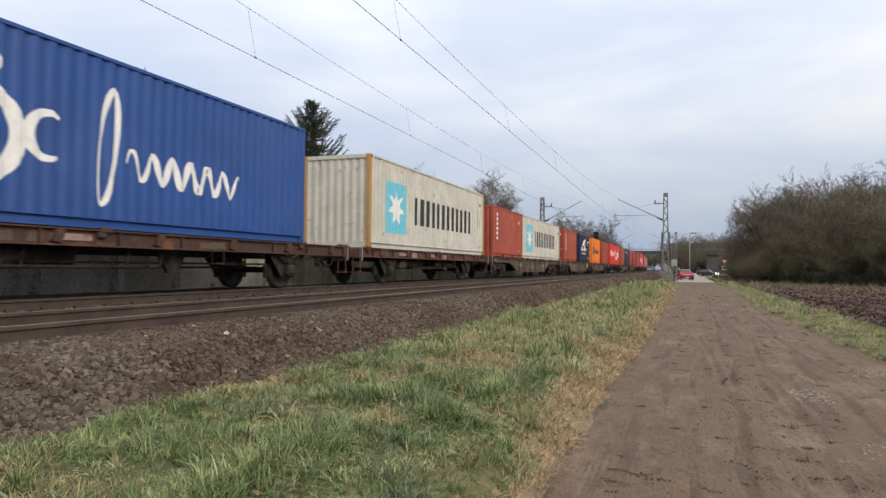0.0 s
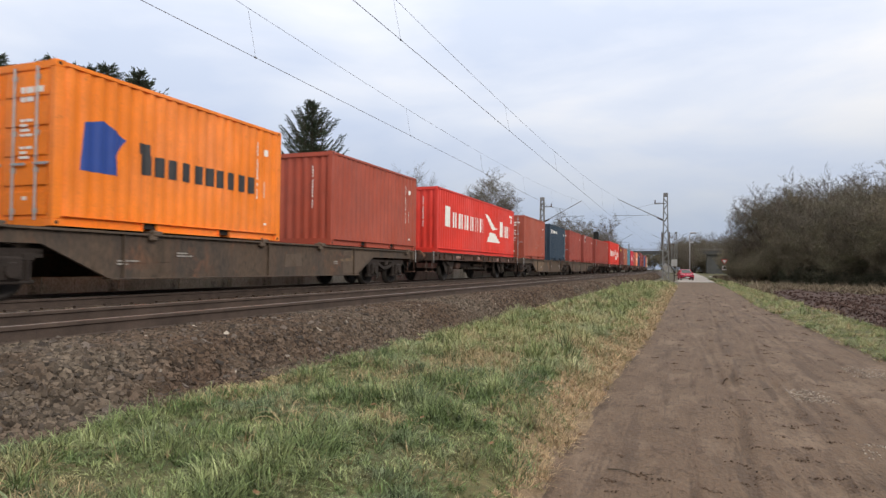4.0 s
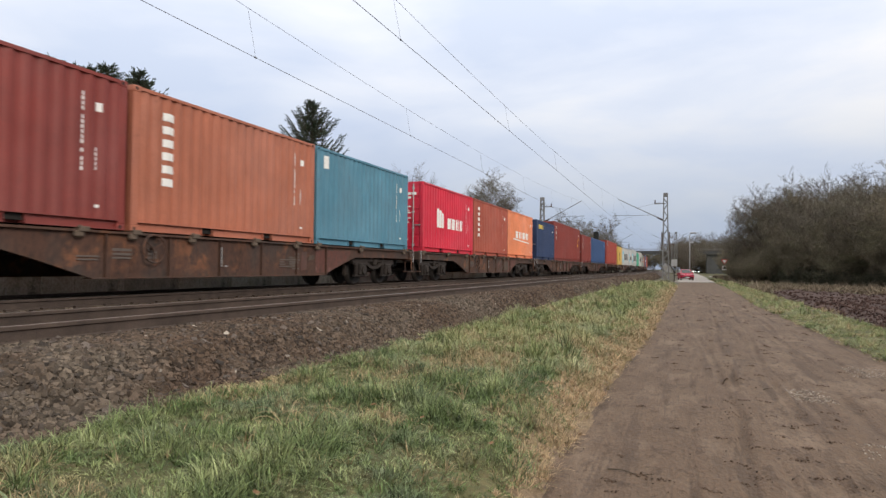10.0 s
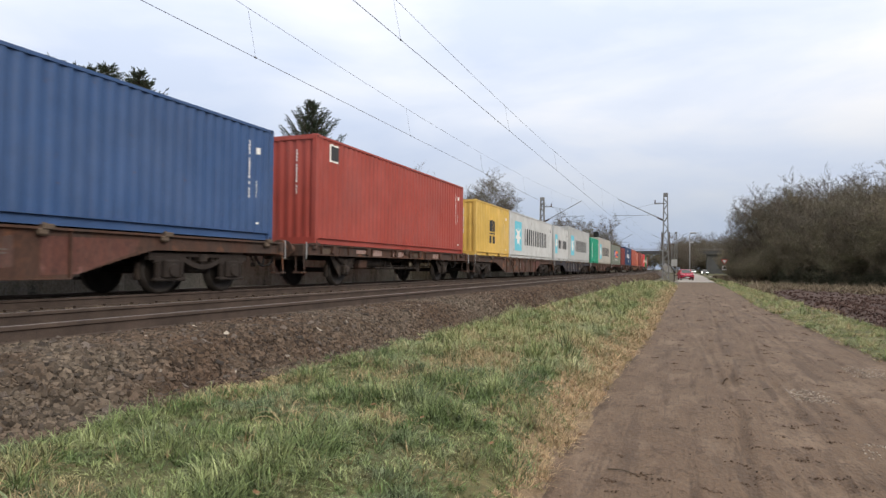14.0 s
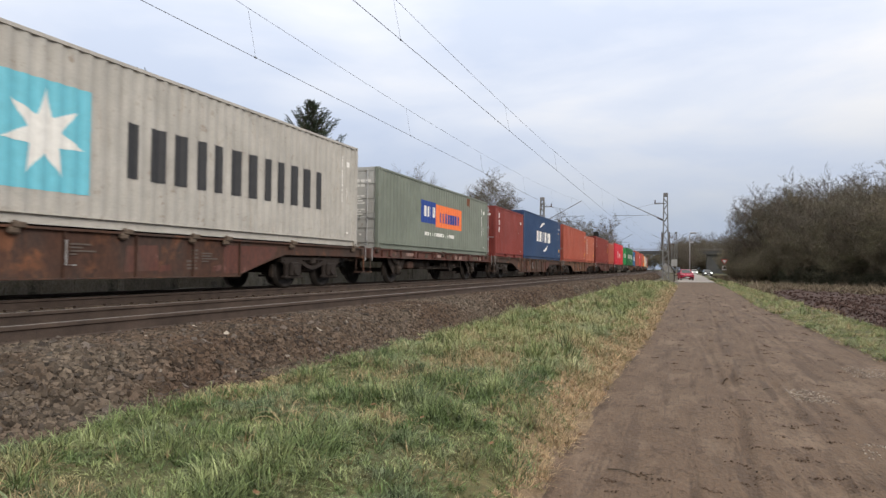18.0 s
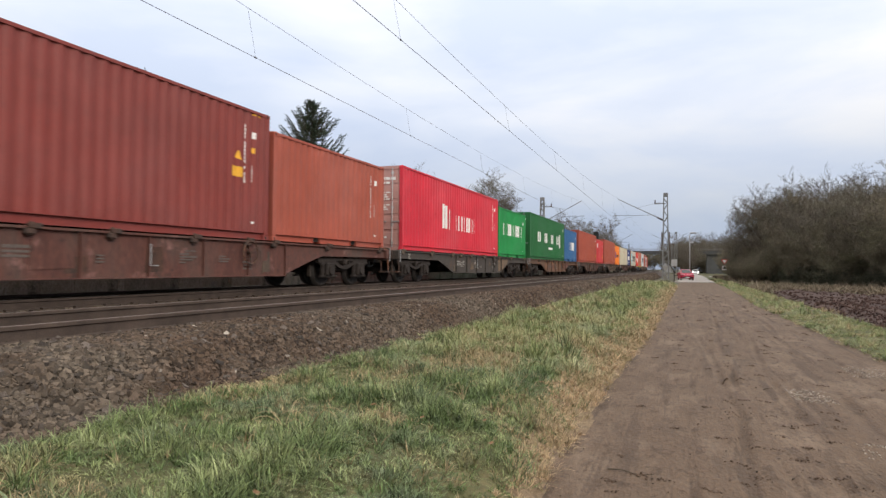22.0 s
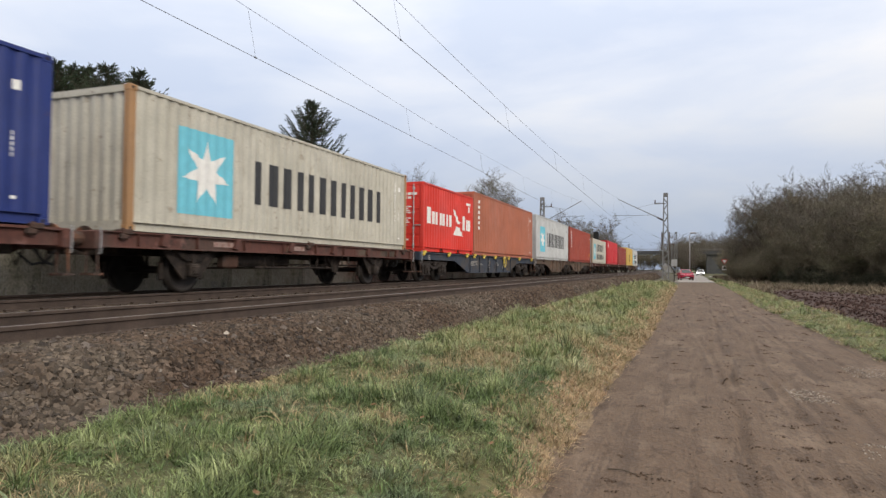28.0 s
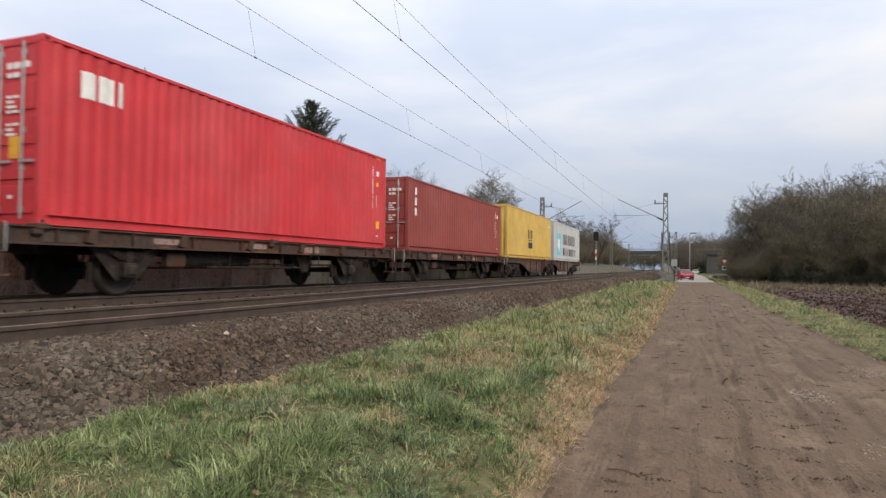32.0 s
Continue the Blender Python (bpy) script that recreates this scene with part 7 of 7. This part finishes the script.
# ---- loose stones ----
def stones(name, n, xr, yr, size, surf, mat, seed, label, category, flat=0.7, sink=0.25, clumps=0, wide=0.045):
    """Broken pieces strewn evenly, or in small clumps as wide as a footprint."""
    r = np.random.default_rng(seed)
    x, y = r.uniform(*xr, n), r.uniform(*yr, n)
    if clumps:
        near = r.integers(0, clumps, n)
        turn, grow_ = r.uniform(-0.5, 0.5, clumps)[near], r.uniform(0.5, 1.2, clumps)[near] * wide
        a, b = r.normal(0, 1, n) * grow_, r.normal(0, 0.55, n) * grow_
        cx, cy = np.clip(r.normal(sum(xr) / 2, (xr[1] - xr[0]) / 3.4, clumps), *xr), r.uniform(yr[0] ** 0.5, yr[1] ** 0.5, clumps) ** 2
        x, y = cx[near] + a * np.cos(turn) - b * np.sin(turn), cy[near] + a * np.sin(turn) + b * np.cos(turn)
    z = surf(x, y)
    cube = np.array([(i, j, k) for k in (-1, 1) for j in (-1, 1) for i in (-1, 1)], float)
    v = cube[None] * r.uniform(0.45, 1.0, (n, 8, 3)) * (size * r.uniform(0.45, 1.25, n))[:, None, None] * np.array([1, 0.8, flat])
    qa = r.normal(0, 1, (n, 4))
    qa /= np.linalg.norm(qa, axis=1)[:, None]
    w, a, b, c = qa.T
    R = np.stack([1 - 2 * (b * b + c * c), 2 * (a * b - c * w), 2 * (a * c + b * w), 2 * (a * b + c * w), 1 - 2 * (a * a + c * c), 2 * (b * c - a * w),
                  2 * (a * c - b * w), 2 * (b * c + a * w), 1 - 2 * (a * a + b * b)], 1).reshape(n, 3, 3)
    v = np.einsum("nij,nkj->nki", R, v) + np.stack([x, y, z + size * (0.5 - sink)], 1)[:, None]
    f = np.arange(n)[:, None, None] * 8 + np.array([[0, 2, 3, 1], [4, 5, 7, 6], [0, 1, 5, 4], [1, 3, 7, 5], [3, 2, 6, 7], [2, 0, 4, 6]])[None]
    return tagged(new(name, cloud_mesh(name, v.reshape(-1, 3), f.reshape(-1, 4), mat)), label, category, kind="stuff")


BED = [(-3.7, 0.2), (-2.35, BED_Z), (0, BED_Z + 0.02), (2.0, BED_Z - 0.06), (4.0, BED_Z + 0.01), (5.62, BED_Z - 0.01), (5.9, BED_Z - 0.06), (6.55, 0.22)]


def bed(x, y):
    """Top of the ballast, or of the bank where that is higher."""
    low = np.where(x > -4.6, np.array([bank(a, c) for a, c in zip(x, y)]) - 0.01, 0.0)
    return np.maximum(low, np.interp(x - XT, [q[0] for q in BED], [q[1] for q in BED]))


for k, (n, yr, s) in enumerate(((8000, (-5, 2.2), 0.042), (27000, (2.2, 12), 0.036), (20000, (12, 26), 0.041), (12000, (26, 55), 0.060), (7000, (55, 110), 0.10))):
    stones("ballast_stones", n, (-5.72, -3.85), yr, s, bed, M_stone, 90 + k, "loose brown-grey ballast stones on the slope", "ballast")
for k, (n, yr, s) in enumerate(((6000, (-4, 3.0), 0.045), (11000, (3.0, 14), 0.038), (10000, (14, 34), 0.05))):
    stones("ballast_between_rails", n, (-9.7, -5.7), yr, s, bed, M_stone, 95 + k, "rust-brown ballast stones between the rails", "ballast")
M_loose = material("loose_ballast_stone", (0.084, 0.064, 0.052), 0.9, 0, 0.3, 9.0, 60, 0.4, second=(0.110, 0.096, 0.084), rand=0.6)


def loose_stones(n):
    """Larger broken stones lying on the near slope, one object each, on a few shared meshes."""
    r = np.random.default_rng(171)
    shapes = []
    for k in range(9):
        v = np.array([(i, j, q) for q in (-1, 1) for j in (-1, 1) for i in (-1, 1)], float) * r.uniform(0.5, 1.0, (8, 3)) * np.array([1.0, 0.75, 0.6])
        shapes.append(Build().add(v, [(0, 2, 3, 1), (4, 5, 7, 6), (0, 1, 5, 4), (1, 3, 7, 5), (3, 2, 6, 7), (2, 0, 4, 6)]).mesh("stone", M_loose))
    x, y = r.uniform(-5.65, -4.0, n), 2.6 + 9.0 * r.random(n) ** 1.3
    z = bed(x, y)
    for i in range(n):
        s = r.uniform(0.030, 0.055)
        ob = part("stone", shapes[i % 9], None, track_bed, at=(x[i], y[i], z[i] + s * 0.55))
        ob.rotation_euler = tuple(r.uniform(-0.7, 0.7, 2)) + (r.uniform(0, 6.28),)
        ob.scale = (s, s, s)


loose_stones(300)


def on_path(x, y):
    return np.array([bank(a, b) for a, b in zip(x, y)])


M_pale = material("pale_gravel", (0.30, 0.262, 0.22), 0.9, 0, 0.2, 4, 40, 0.2, island=0.4)
M_crumb = material("damp_soil_crumb", (0.062, 0.043, 0.031), 0.95, 0, 0.25, 4, 40, 0.3, island=0.4)
M_trod = material("trodden_soil_clump", (0.084, 0.055, 0.038), 0.95, 0, 0.25, 4, 40, 0.3, island=0.35)
stones("small_ballast", 10000, (-5.72, -3.95), (2.2, 14), 0.024, bed, M_stone, 94, "small broken stones between the ballast", "ballast", 0.7, 0.1)
stones("pale_ballast_stones", 60, (-5.5, -4.2), (4, 22), 0.042, bed, M_pale, 97, "a few pale stones among the brown ballast", "ballast")
for k, (n, xr, yr, s) in enumerate(((34, (0.3, 0.85), (4.4, 9), 0.010), (22, (0.35, 1.0), (9, 15), 0.012), (26, (0.9, 2.9), (5, 16), 0.011), (16, (-0.8, 0.3), (4, 14), 0.009))):
    stones("soil_crumbs", n, xr, yr, s, on_path, M_crumb, 130 + k, "dark damp crumbs of soil on the path", "soil", 0.5, 0.35)
stones("trodden_soil", 1700, (-0.5, 2.3), (3.6, 16), 0.011, on_path, M_trod, 141, "dark clumps of soil trodden up on the path", "soil", 0.32, 0.40, 105)
stones("trodden_soil", 700, (-0.4, 2.6), (16, 40), 0.018, on_path, M_trod, 142, "dark clumps of soil trodden up on the path", "soil", 0.32, 0.40, 60, 0.07)
stones("path_pebbles", 350, (-0.8, 3.2), (2.5, 26), 0.007, lambda x, y: np.array([bank(a, b) for a, b in zip(x, y)]), M_stone, 99, "small pebbles trodden into the path", "pebbles")
stones("soil_clods", 2500, (4.75, 12), (-4, 15), 0.05, on_path, M_field, 96, "dark broken clods of ploughed soil", "soil", 0.8, 0.4)
stones("soil_clods", 3200, (4.75, 20), (15, 60), 0.085, on_path, M_field, 98, "dark broken clods of ploughed soil", "soil", 0.6, 0.5)
stones("soil_clods", 4000, (4.75, 12), (14, 40), 0.05, on_path, M_field, 93, "dark broken clods of ploughed soil", "soil", 0.7, 0.45)
# ---- lane, junction and what stands there ----
M_asphalt = material("pale_worn_asphalt", (0.32, 0.295, 0.27), 0.9, 0, 0.15, 0.6, 20, 0.2)
solid("road", Build().box(-1.9, 4.3, 80, 262, -0.2, 0.05).box(4.3, 60, 140.5, 153.5, -0.2, 0.045), M_asphalt, "pale worn asphalt lane with a side road", "road", kind="structure")


def car(m, paint_mat, words, lit=False, group=""):
    """A small hatchback, facing -y."""
    c = thing("car", m, f"{words}", "car", group)
    # lower body with wheel openings, upper cabin
    low = [(-2.0, 0.35), (-1.72, 0.22), (-1.62, 0.22), (-1.55, 0.45), (-1.3, 0.62), (-1.05, 0.45), (-0.98, 0.22), (0.98, 0.22), (1.05, 0.45), (1.3, 0.62), (1.55, 0.45), (1.62, 0.22), (1.95, 0.28),
           (2.02, 0.5), (1.98, 0.92), (1.0, 0.95), (-0.85, 0.92), (-1.75, 0.76), (-2.02, 0.6)]
    body = Build()
    n = len(low)
    for x0, x1, s0, s1 in ((-0.85, -0.70, 0.94, 1.0), (-0.70, 0.70, 1.0, 1.0), (0.70, 0.85, 1.0, 0.94)):
        v = [(x0, a * s0, b_) for a, b_ in low] + [(x1, a * s1, b_) for a, b_ in low]
        body.add(v, [(i, (i + 1) % n, n + (i + 1) % n, n + i)[::-1] for i in range(n)])
    body.add([(-0.85, a * 0.94, b_) for a, b_ in low], [tuple(range(n))])
    body.add([(0.85, a * 0.94, b_) for a, b_ in low], [tuple(range(n - 1, -1, -1))])
    part("body", body, paint_mat, c)
    cab = Build()
    lo = [(-0.80, -1.05, 0.90), (0.80, -1.05, 0.90), (0.80, 1.75, 0.94), (-0.80, 1.75, 0.94)]
    hi = [(-0.60, -0.25, 1.44), (0.60, -0.25, 1.44), (0.60, 1.25, 1.46), (-0.60, 1.25, 1.46)]
    cab.add(lo + hi, [(4, 5, 6, 7), (0, 1, 5, 4), (1, 2, 6, 5), (2, 3, 7, 6), (3, 0, 4, 7)])
    part("cabin", cab, paint_mat, c)

    def pane(name, a, b_, cc, d, k=0.12, off=0.012):
        P = [Vector(q) for q in (a, b_, cc, d)]
        mid = sum(P, Vector()) / 4
        nn = (P[1] - P[0]).cross(P[2] - P[0]).normalized() * off
        part(name, Build().add([p.lerp(mid, k) + nn for p in P], [(0, 1, 2, 3)]), M_glassdark, c)
    pane("windscreen", lo[0], lo[1], hi[1], hi[0])
    pane("rear_window", lo[2], lo[3], hi[3], hi[2])
    pane("side_window", lo[1], lo[2], hi[2], hi[1])
    pane("side_window", lo[3], lo[0], hi[0], hi[3])
    for x in (-0.62, 0.62):
        part("headlight", Build().box(x - 0.16, x + 0.16, -2.0, -1.86, 0.60, 0.73, c=0.02), M_headlight if lit else M_glassdark, c)
        part("tail_light", Build().box(x - 0.12, x + 0.12, 1.93, 2.01, 0.65, 0.88, c=0.02), M_redmark, c)
        part("mirror", Build().box(min(x * 1.36, x * 1.55), max(x * 1.36, x * 1.55), -0.72, -0.6, 0.92, 1.04, c=0.02), paint_mat, c)
    part("bumper", Build().box(-0.72, 0.72, -2.07, -1.95, 0.28, 0.45, c=0.03), M_tyre, c)
    part("grille", Build().box(-0.36, 0.36, -2.045, -1.97, 0.52, 0.62, c=0.01), M_tyre, c)
    part("plate_bar", Build().box(-0.26, 0.26, -2.085, -2.07, 0.33, 0.43), M_white, c)
    for x in (-0.76, 0.76):
        for y in (-1.3, 1.3):
            w = part("wheel", Build().tube([(-0.09, 0, 0), (0.09, 0, 0)], [0.30, 0.30], 14), M_tyre, c, at=(x, y, 0.30))
            part("rim", Build().tube([(-0.1, 0, 0), (0.1, 0, 0)], [0.19, 0.19], 12), M_steelbar, w)
    return c


car(Matrix.Translation((-0.16, 95, 0.05)) @ Matrix.Rotation(0.14, 4, "Z"), M_carred, "shiny red hatchback parked at the side of the lane")
CARS = [(car(Matrix.Translation((2.6, 128, 0.05)), M_cargrey, "dark grey car driving along the lane", True), "dark"),
        (car(Matrix.Translation((3.6, 250, 0.05)), M_carwhite, "white car with headlights on driving up the lane", True), "white"),
        (car(Matrix.Translation((2.6, 260, 0.05)), M_cargrey, "dark car with headlights on turning off the lane", True), "second"),
        (car(Matrix.Translation((3.6, 300, 0.05)), material("pale_green_car_paint", (0.42, 0.48, 0.28), 0.25, 0.0, 0.05, 2, 30, 0.0), "pale green car driving up the lane", False), "last")]


def street_lamp(x, y):
    l = thing("street_lamp", Matrix.Translation((x, y, 0)), "slim grey street lamp beside the lane", "street lamp")
    part("pole", Build().tube([(0, 0, 0), (0, 0, 1.2), (0, 0, 1.25), (0, 0, 6.7)], [0.14, 0.13, 0.10, 0.07], 8), M_steelbar, l)
    part("bracket", Build().tube([(0, 0, 6.6), (0.1, 0, 6.85), (0.4, 0, 6.92)], 0.04, 6), M_steelbar, l)
    part("lamp_head", Build().box(0.0, 0.95, -0.16, 0.16, 6.86, 7.08, c=0.05), M_hut, l)
    part("notice_bracket", Build().box(-0.1, 0.6, -0.03, 0.03, 5.5, 5.72), M_steelbar, l)


street_lamp(0.45, 104)


def sign_post(x, y):
    s = thing("road_sign", Matrix.Translation((x, y, 0)), "triangular white road sign over a small plate on a post", "road sign")
    part("post", Build().tube([(0, 0.05, 0), (0, 0.05, 3.1)], 0.035, 6), M_mast, s)
    part("triangle", Build().add([(-0.5, 0, 3.1), (0.5, 0, 3.1), (0, 0, 2.25), (-0.5, 0.02, 3.1), (0.5, 0.02, 3.1), (0, 0.02, 2.25)], [(0, 2, 1), (3, 4, 5), (0, 1, 4, 3), (1, 2, 5, 4), (2, 0, 3, 5)]), M_redmark, s, "red-bordered triangle")
    part("triangle_field", Build().add([(-0.33, -0.006, 3.0), (0.33, -0.006, 3.0), (0, -0.006, 2.44)], [(0, 2, 1)]), M_white, s)
    part("plate", Build().box(-0.36, 0.36, 0.0, 0.02, 1.45, 2.15), M_white, s)
    part("plate_mark", Build().box(-0.2, 0.2, -0.006, 0.0, 1.6, 1.95), M_black, s)


sign_post(5.5, 109)


def signal(x, y):
    s = thing("railway_signal", Matrix.Translation((x, y, 0.8)), "dark railway signal head on a tall post", "signal")
    part("post", Build().tube([(0, 0, 0), (0, 0, 6.6)], 0.09, 8), M_mast, s)
    part("signal_head", Build().box(-0.45, 0.45, -0.12, 0.12, 5.6, 7.2, c=0.06), M_tyre, s)
    for z in (6.0, 6.7):
        part("hood", Build().tube([(0, -0.12, z), (0, -0.32, z)], [0.14, 0.14], 10), M_tyre, s)
    plate = part("mast_plate", Build().box(-0.11, 0.11, -0.13, -0.10, 2.2, 4.0), M_white, s, "white and red mast plate")
    part("red_band", Build().box(-0.115, 0.115, -0.137, -0.13, 2.8, 3.4), M_redmark, plate)
    part("ladder", Build().tube([(0.3, 0.1, 0.2), (0.3, 0.1, 5.6)], 0.02, 4), M_mast, s)


signal(-14.9, 116)


board = thing("track_board", Matrix.Translation((-1.35, 80, 0.1)), "white track-side board on a dark post", "sign")
part("post", Build().tube([(0, 0.03, 0), (0, 0.03, 2.6)], 0.05, 6), M_tyre, board)
part("board_plate", Build().box(-0.3, 0.3, -0.02, 0.0, 1.75, 2.55), M_hut, board)


# ---- odds and ends in the foreground ----
def twig(x, y, ln, az, label):
    p = [(x + math.cos(az) * ln * f, y + math.sin(az) * ln * f, bank(x, y) + 0.012 + 0.01 * math.sin(f * 7)) for f in (0, 0.3, 0.6, 1)]
    solid("twig", Build().tube(p, [0.006, 0.005, 0.004, 0.002], 5), M_bark, label, "twig", "twigs on the path")


twig(-0.55, 5.0, 0.33, -0.1, "thin dark twig lying on the dirt path")
twig(0.9, 9.0, 0.22, 0.9, "thin dark twig lying on the dirt path")


def stalks(x, y, n, seed, label, mat=None, size=1.0):
    """A tuft of long bleached grass stalks lying over."""
    r = np.random.default_rng(seed)
    t = thing("dry_stalks", Matrix.Translation((x, y, bank(x, y))), label, "grass stalks", "bleached stalks in the bank")
    for k in range(n):
        az, ln = r.uniform(0, 6.28), r.uniform(0.12, 0.36) * size
        rise = r.uniform(0.05, 0.2) * size
        p = [(math.cos(az) * ln * f, math.sin(az) * ln * f, rise * math.sin(min(1.0, f * 1.1) * 2.2)) for f in (0, 0.25, 0.5, 0.75, 1)]
        part("stalk", Build().tube(p, [0.003, 0.003, 0.0025, 0.002, 0.0015], 4), mat or M_straw, t)


for k, (x, y) in enumerate(((-2.65, 3.9), (-2.5, 4.0), (-1.9, 5.6), (-1.7, 7.2), (-2.2, 6.4), (-1.6, 9.0), (-3.4, 7.5), (-2.6, 11.0), (-3.7, 14.0), (-3.9, 20.0), (-1.5, 12.5))):
    stalks(x, y, 5, 300 + k, "bleached dry grass stalks lying in the grass")


for k, (n, xr, yr) in enumerate(((150, (1.15, 1.60), (8.3, 9.2)), (40, (1.35, 1.66), (6.0, 6.5)), (150, (2.2, 2.95), (10.6, 11.6)))):
    stones("gravel_patch", n * 2, xr, yr, 0.009, on_path, M_pale, 120 + k, "pale gravel trodden into the dirt path", "gravel", 0.6, 0.35)

for k, (x, y) in enumerate(((-3.75, 12.4), (-3.7, 12.8), (-3.6, 27.0), (-3.3, 45.0), (-3.1, 52.0), (-2.9, 58.0))):
    stalks(x, y, 9, 400 + k, "dark dead weed stems standing on the bank", M_bark, 1.2 if k < 2 else 2.5)


for k in range(16):
    y = 12 + 2.4 * k
    stalks(-4.05 - 0.35 * ((k * 7) % 5) / 4, y + 0.9 * math.sin(k * 2.3), 5, 430 + k, "small dark dead weed at the foot of the ballast", M_bark, 0.7 + 0.02 * y)


def dead_leaf(x, y, seed):
    r = np.random.default_rng(seed)
    s, z = r.uniform(0.02, 0.035), bank(x, y) + 0.07
    p = [(-1.2, 0, 0.1), (-0.3, -0.6, 0.25), (0.8, -0.4, 0.1), (1.3, 0, 0.3), (0.7, 0.5, 0.2), (-0.4, 0.55, 0.3), (0, 0, 0)]
    b = Build().add([(a * s, q * s, h * s) for a, q, h in p], [(6, i, (i + 1) % 6) for i in range(6)])
    solid("dead_leaf", b, M_leafbrown, "curled brown dead leaf lying in the grass", "leaf", "dead leaves on the bank", m=Matrix.Translation((x, y, z)) @ Matrix.Rotation(r.uniform(0, 6.28), 4, "Z"))


M_leafbrown = material("dead_leaf", (0.19, 0.11, 0.055), 0.85, 0, 0.25, 20, 80, 0.1)
for k in range(34):
    dead_leaf(-3.2 + 2.2 * random.random(), 2.6 + 7.5 * random.random(), 500 + k)


# ---- motion ----
def run_pose(y, z):
    """Pose of a vehicle whose front stands at y on the train's track."""
    slope = -2 * 2.6e-4 * max(0.0, y + 7 - 120)
    return Matrix.Translation((XT + bend(y), y, z)) @ Matrix.Rotation(-math.atan(slope), 4, "Z")


def motions():
    times = [float(t) for t in range(33)]
    ahead = {3: 0.15, 6: 0.18, 14: 0.06, 17: 0.10, 25: 0.18, 28: 0.12}   # small unevenness of the run
    lane = {"dark": [(0, 4.2, 148, 70), (1.0, 8.0, 147, 84), (2.0, 15, 147, 86), (4, 29, 147, 86), (32, 55, 147, 86)],
            "second": [(0, 2.6, 305, 0), (8, 3.0, 290, 0), (13, 4.6, 205, 0), (15, 4.4, 175, 0), (16.5, 4.3, 160, 0), (18, 4.3, 156, 6), (18.5, 5.1, 151, 45), (19, 6.8, 148, 78), (19.5, 10.4, 147, 85), (20.5, 20, 147, 86), (32, 56, 147.5, 86)],
            "white": [(0, 2.0, 350, 0), (6, 2.0, 320, 0), (12, 2.0, 260, 0), (17, 2.1, 205, 0), (20, 2.2, 190, 0), (25, 2.5, 178, 0), (27, 2.9, 163, 0), (29.0, 3.2, 154.5, 2), (29.6, 4.9, 149.5, 45), (30, 7.0, 146.5, 78), (30.5, 10.4, 146, 85), (31.2, 17, 146, 86), (32, 26, 146, 86)],
            "last": [(0, 2.2, 440, 0), (16, 2.2, 420, 0), (26, 2.2, 300, 0), (32, 2.2, 185, 0)]}
    for ob, key in CARS:
        walk(ob, [(t, Matrix.Translation((x, y, 0.05)) @ Matrix.Rotation(radians(a), 4, "Z")) for t, x, y, a in lane[key]])
    for ob, u, z in MOVING:
        walk(ob, [(t, run_pose(u - travelled(t) - ahead.get(int(t), 0.0), z)) for t in times])


motions()
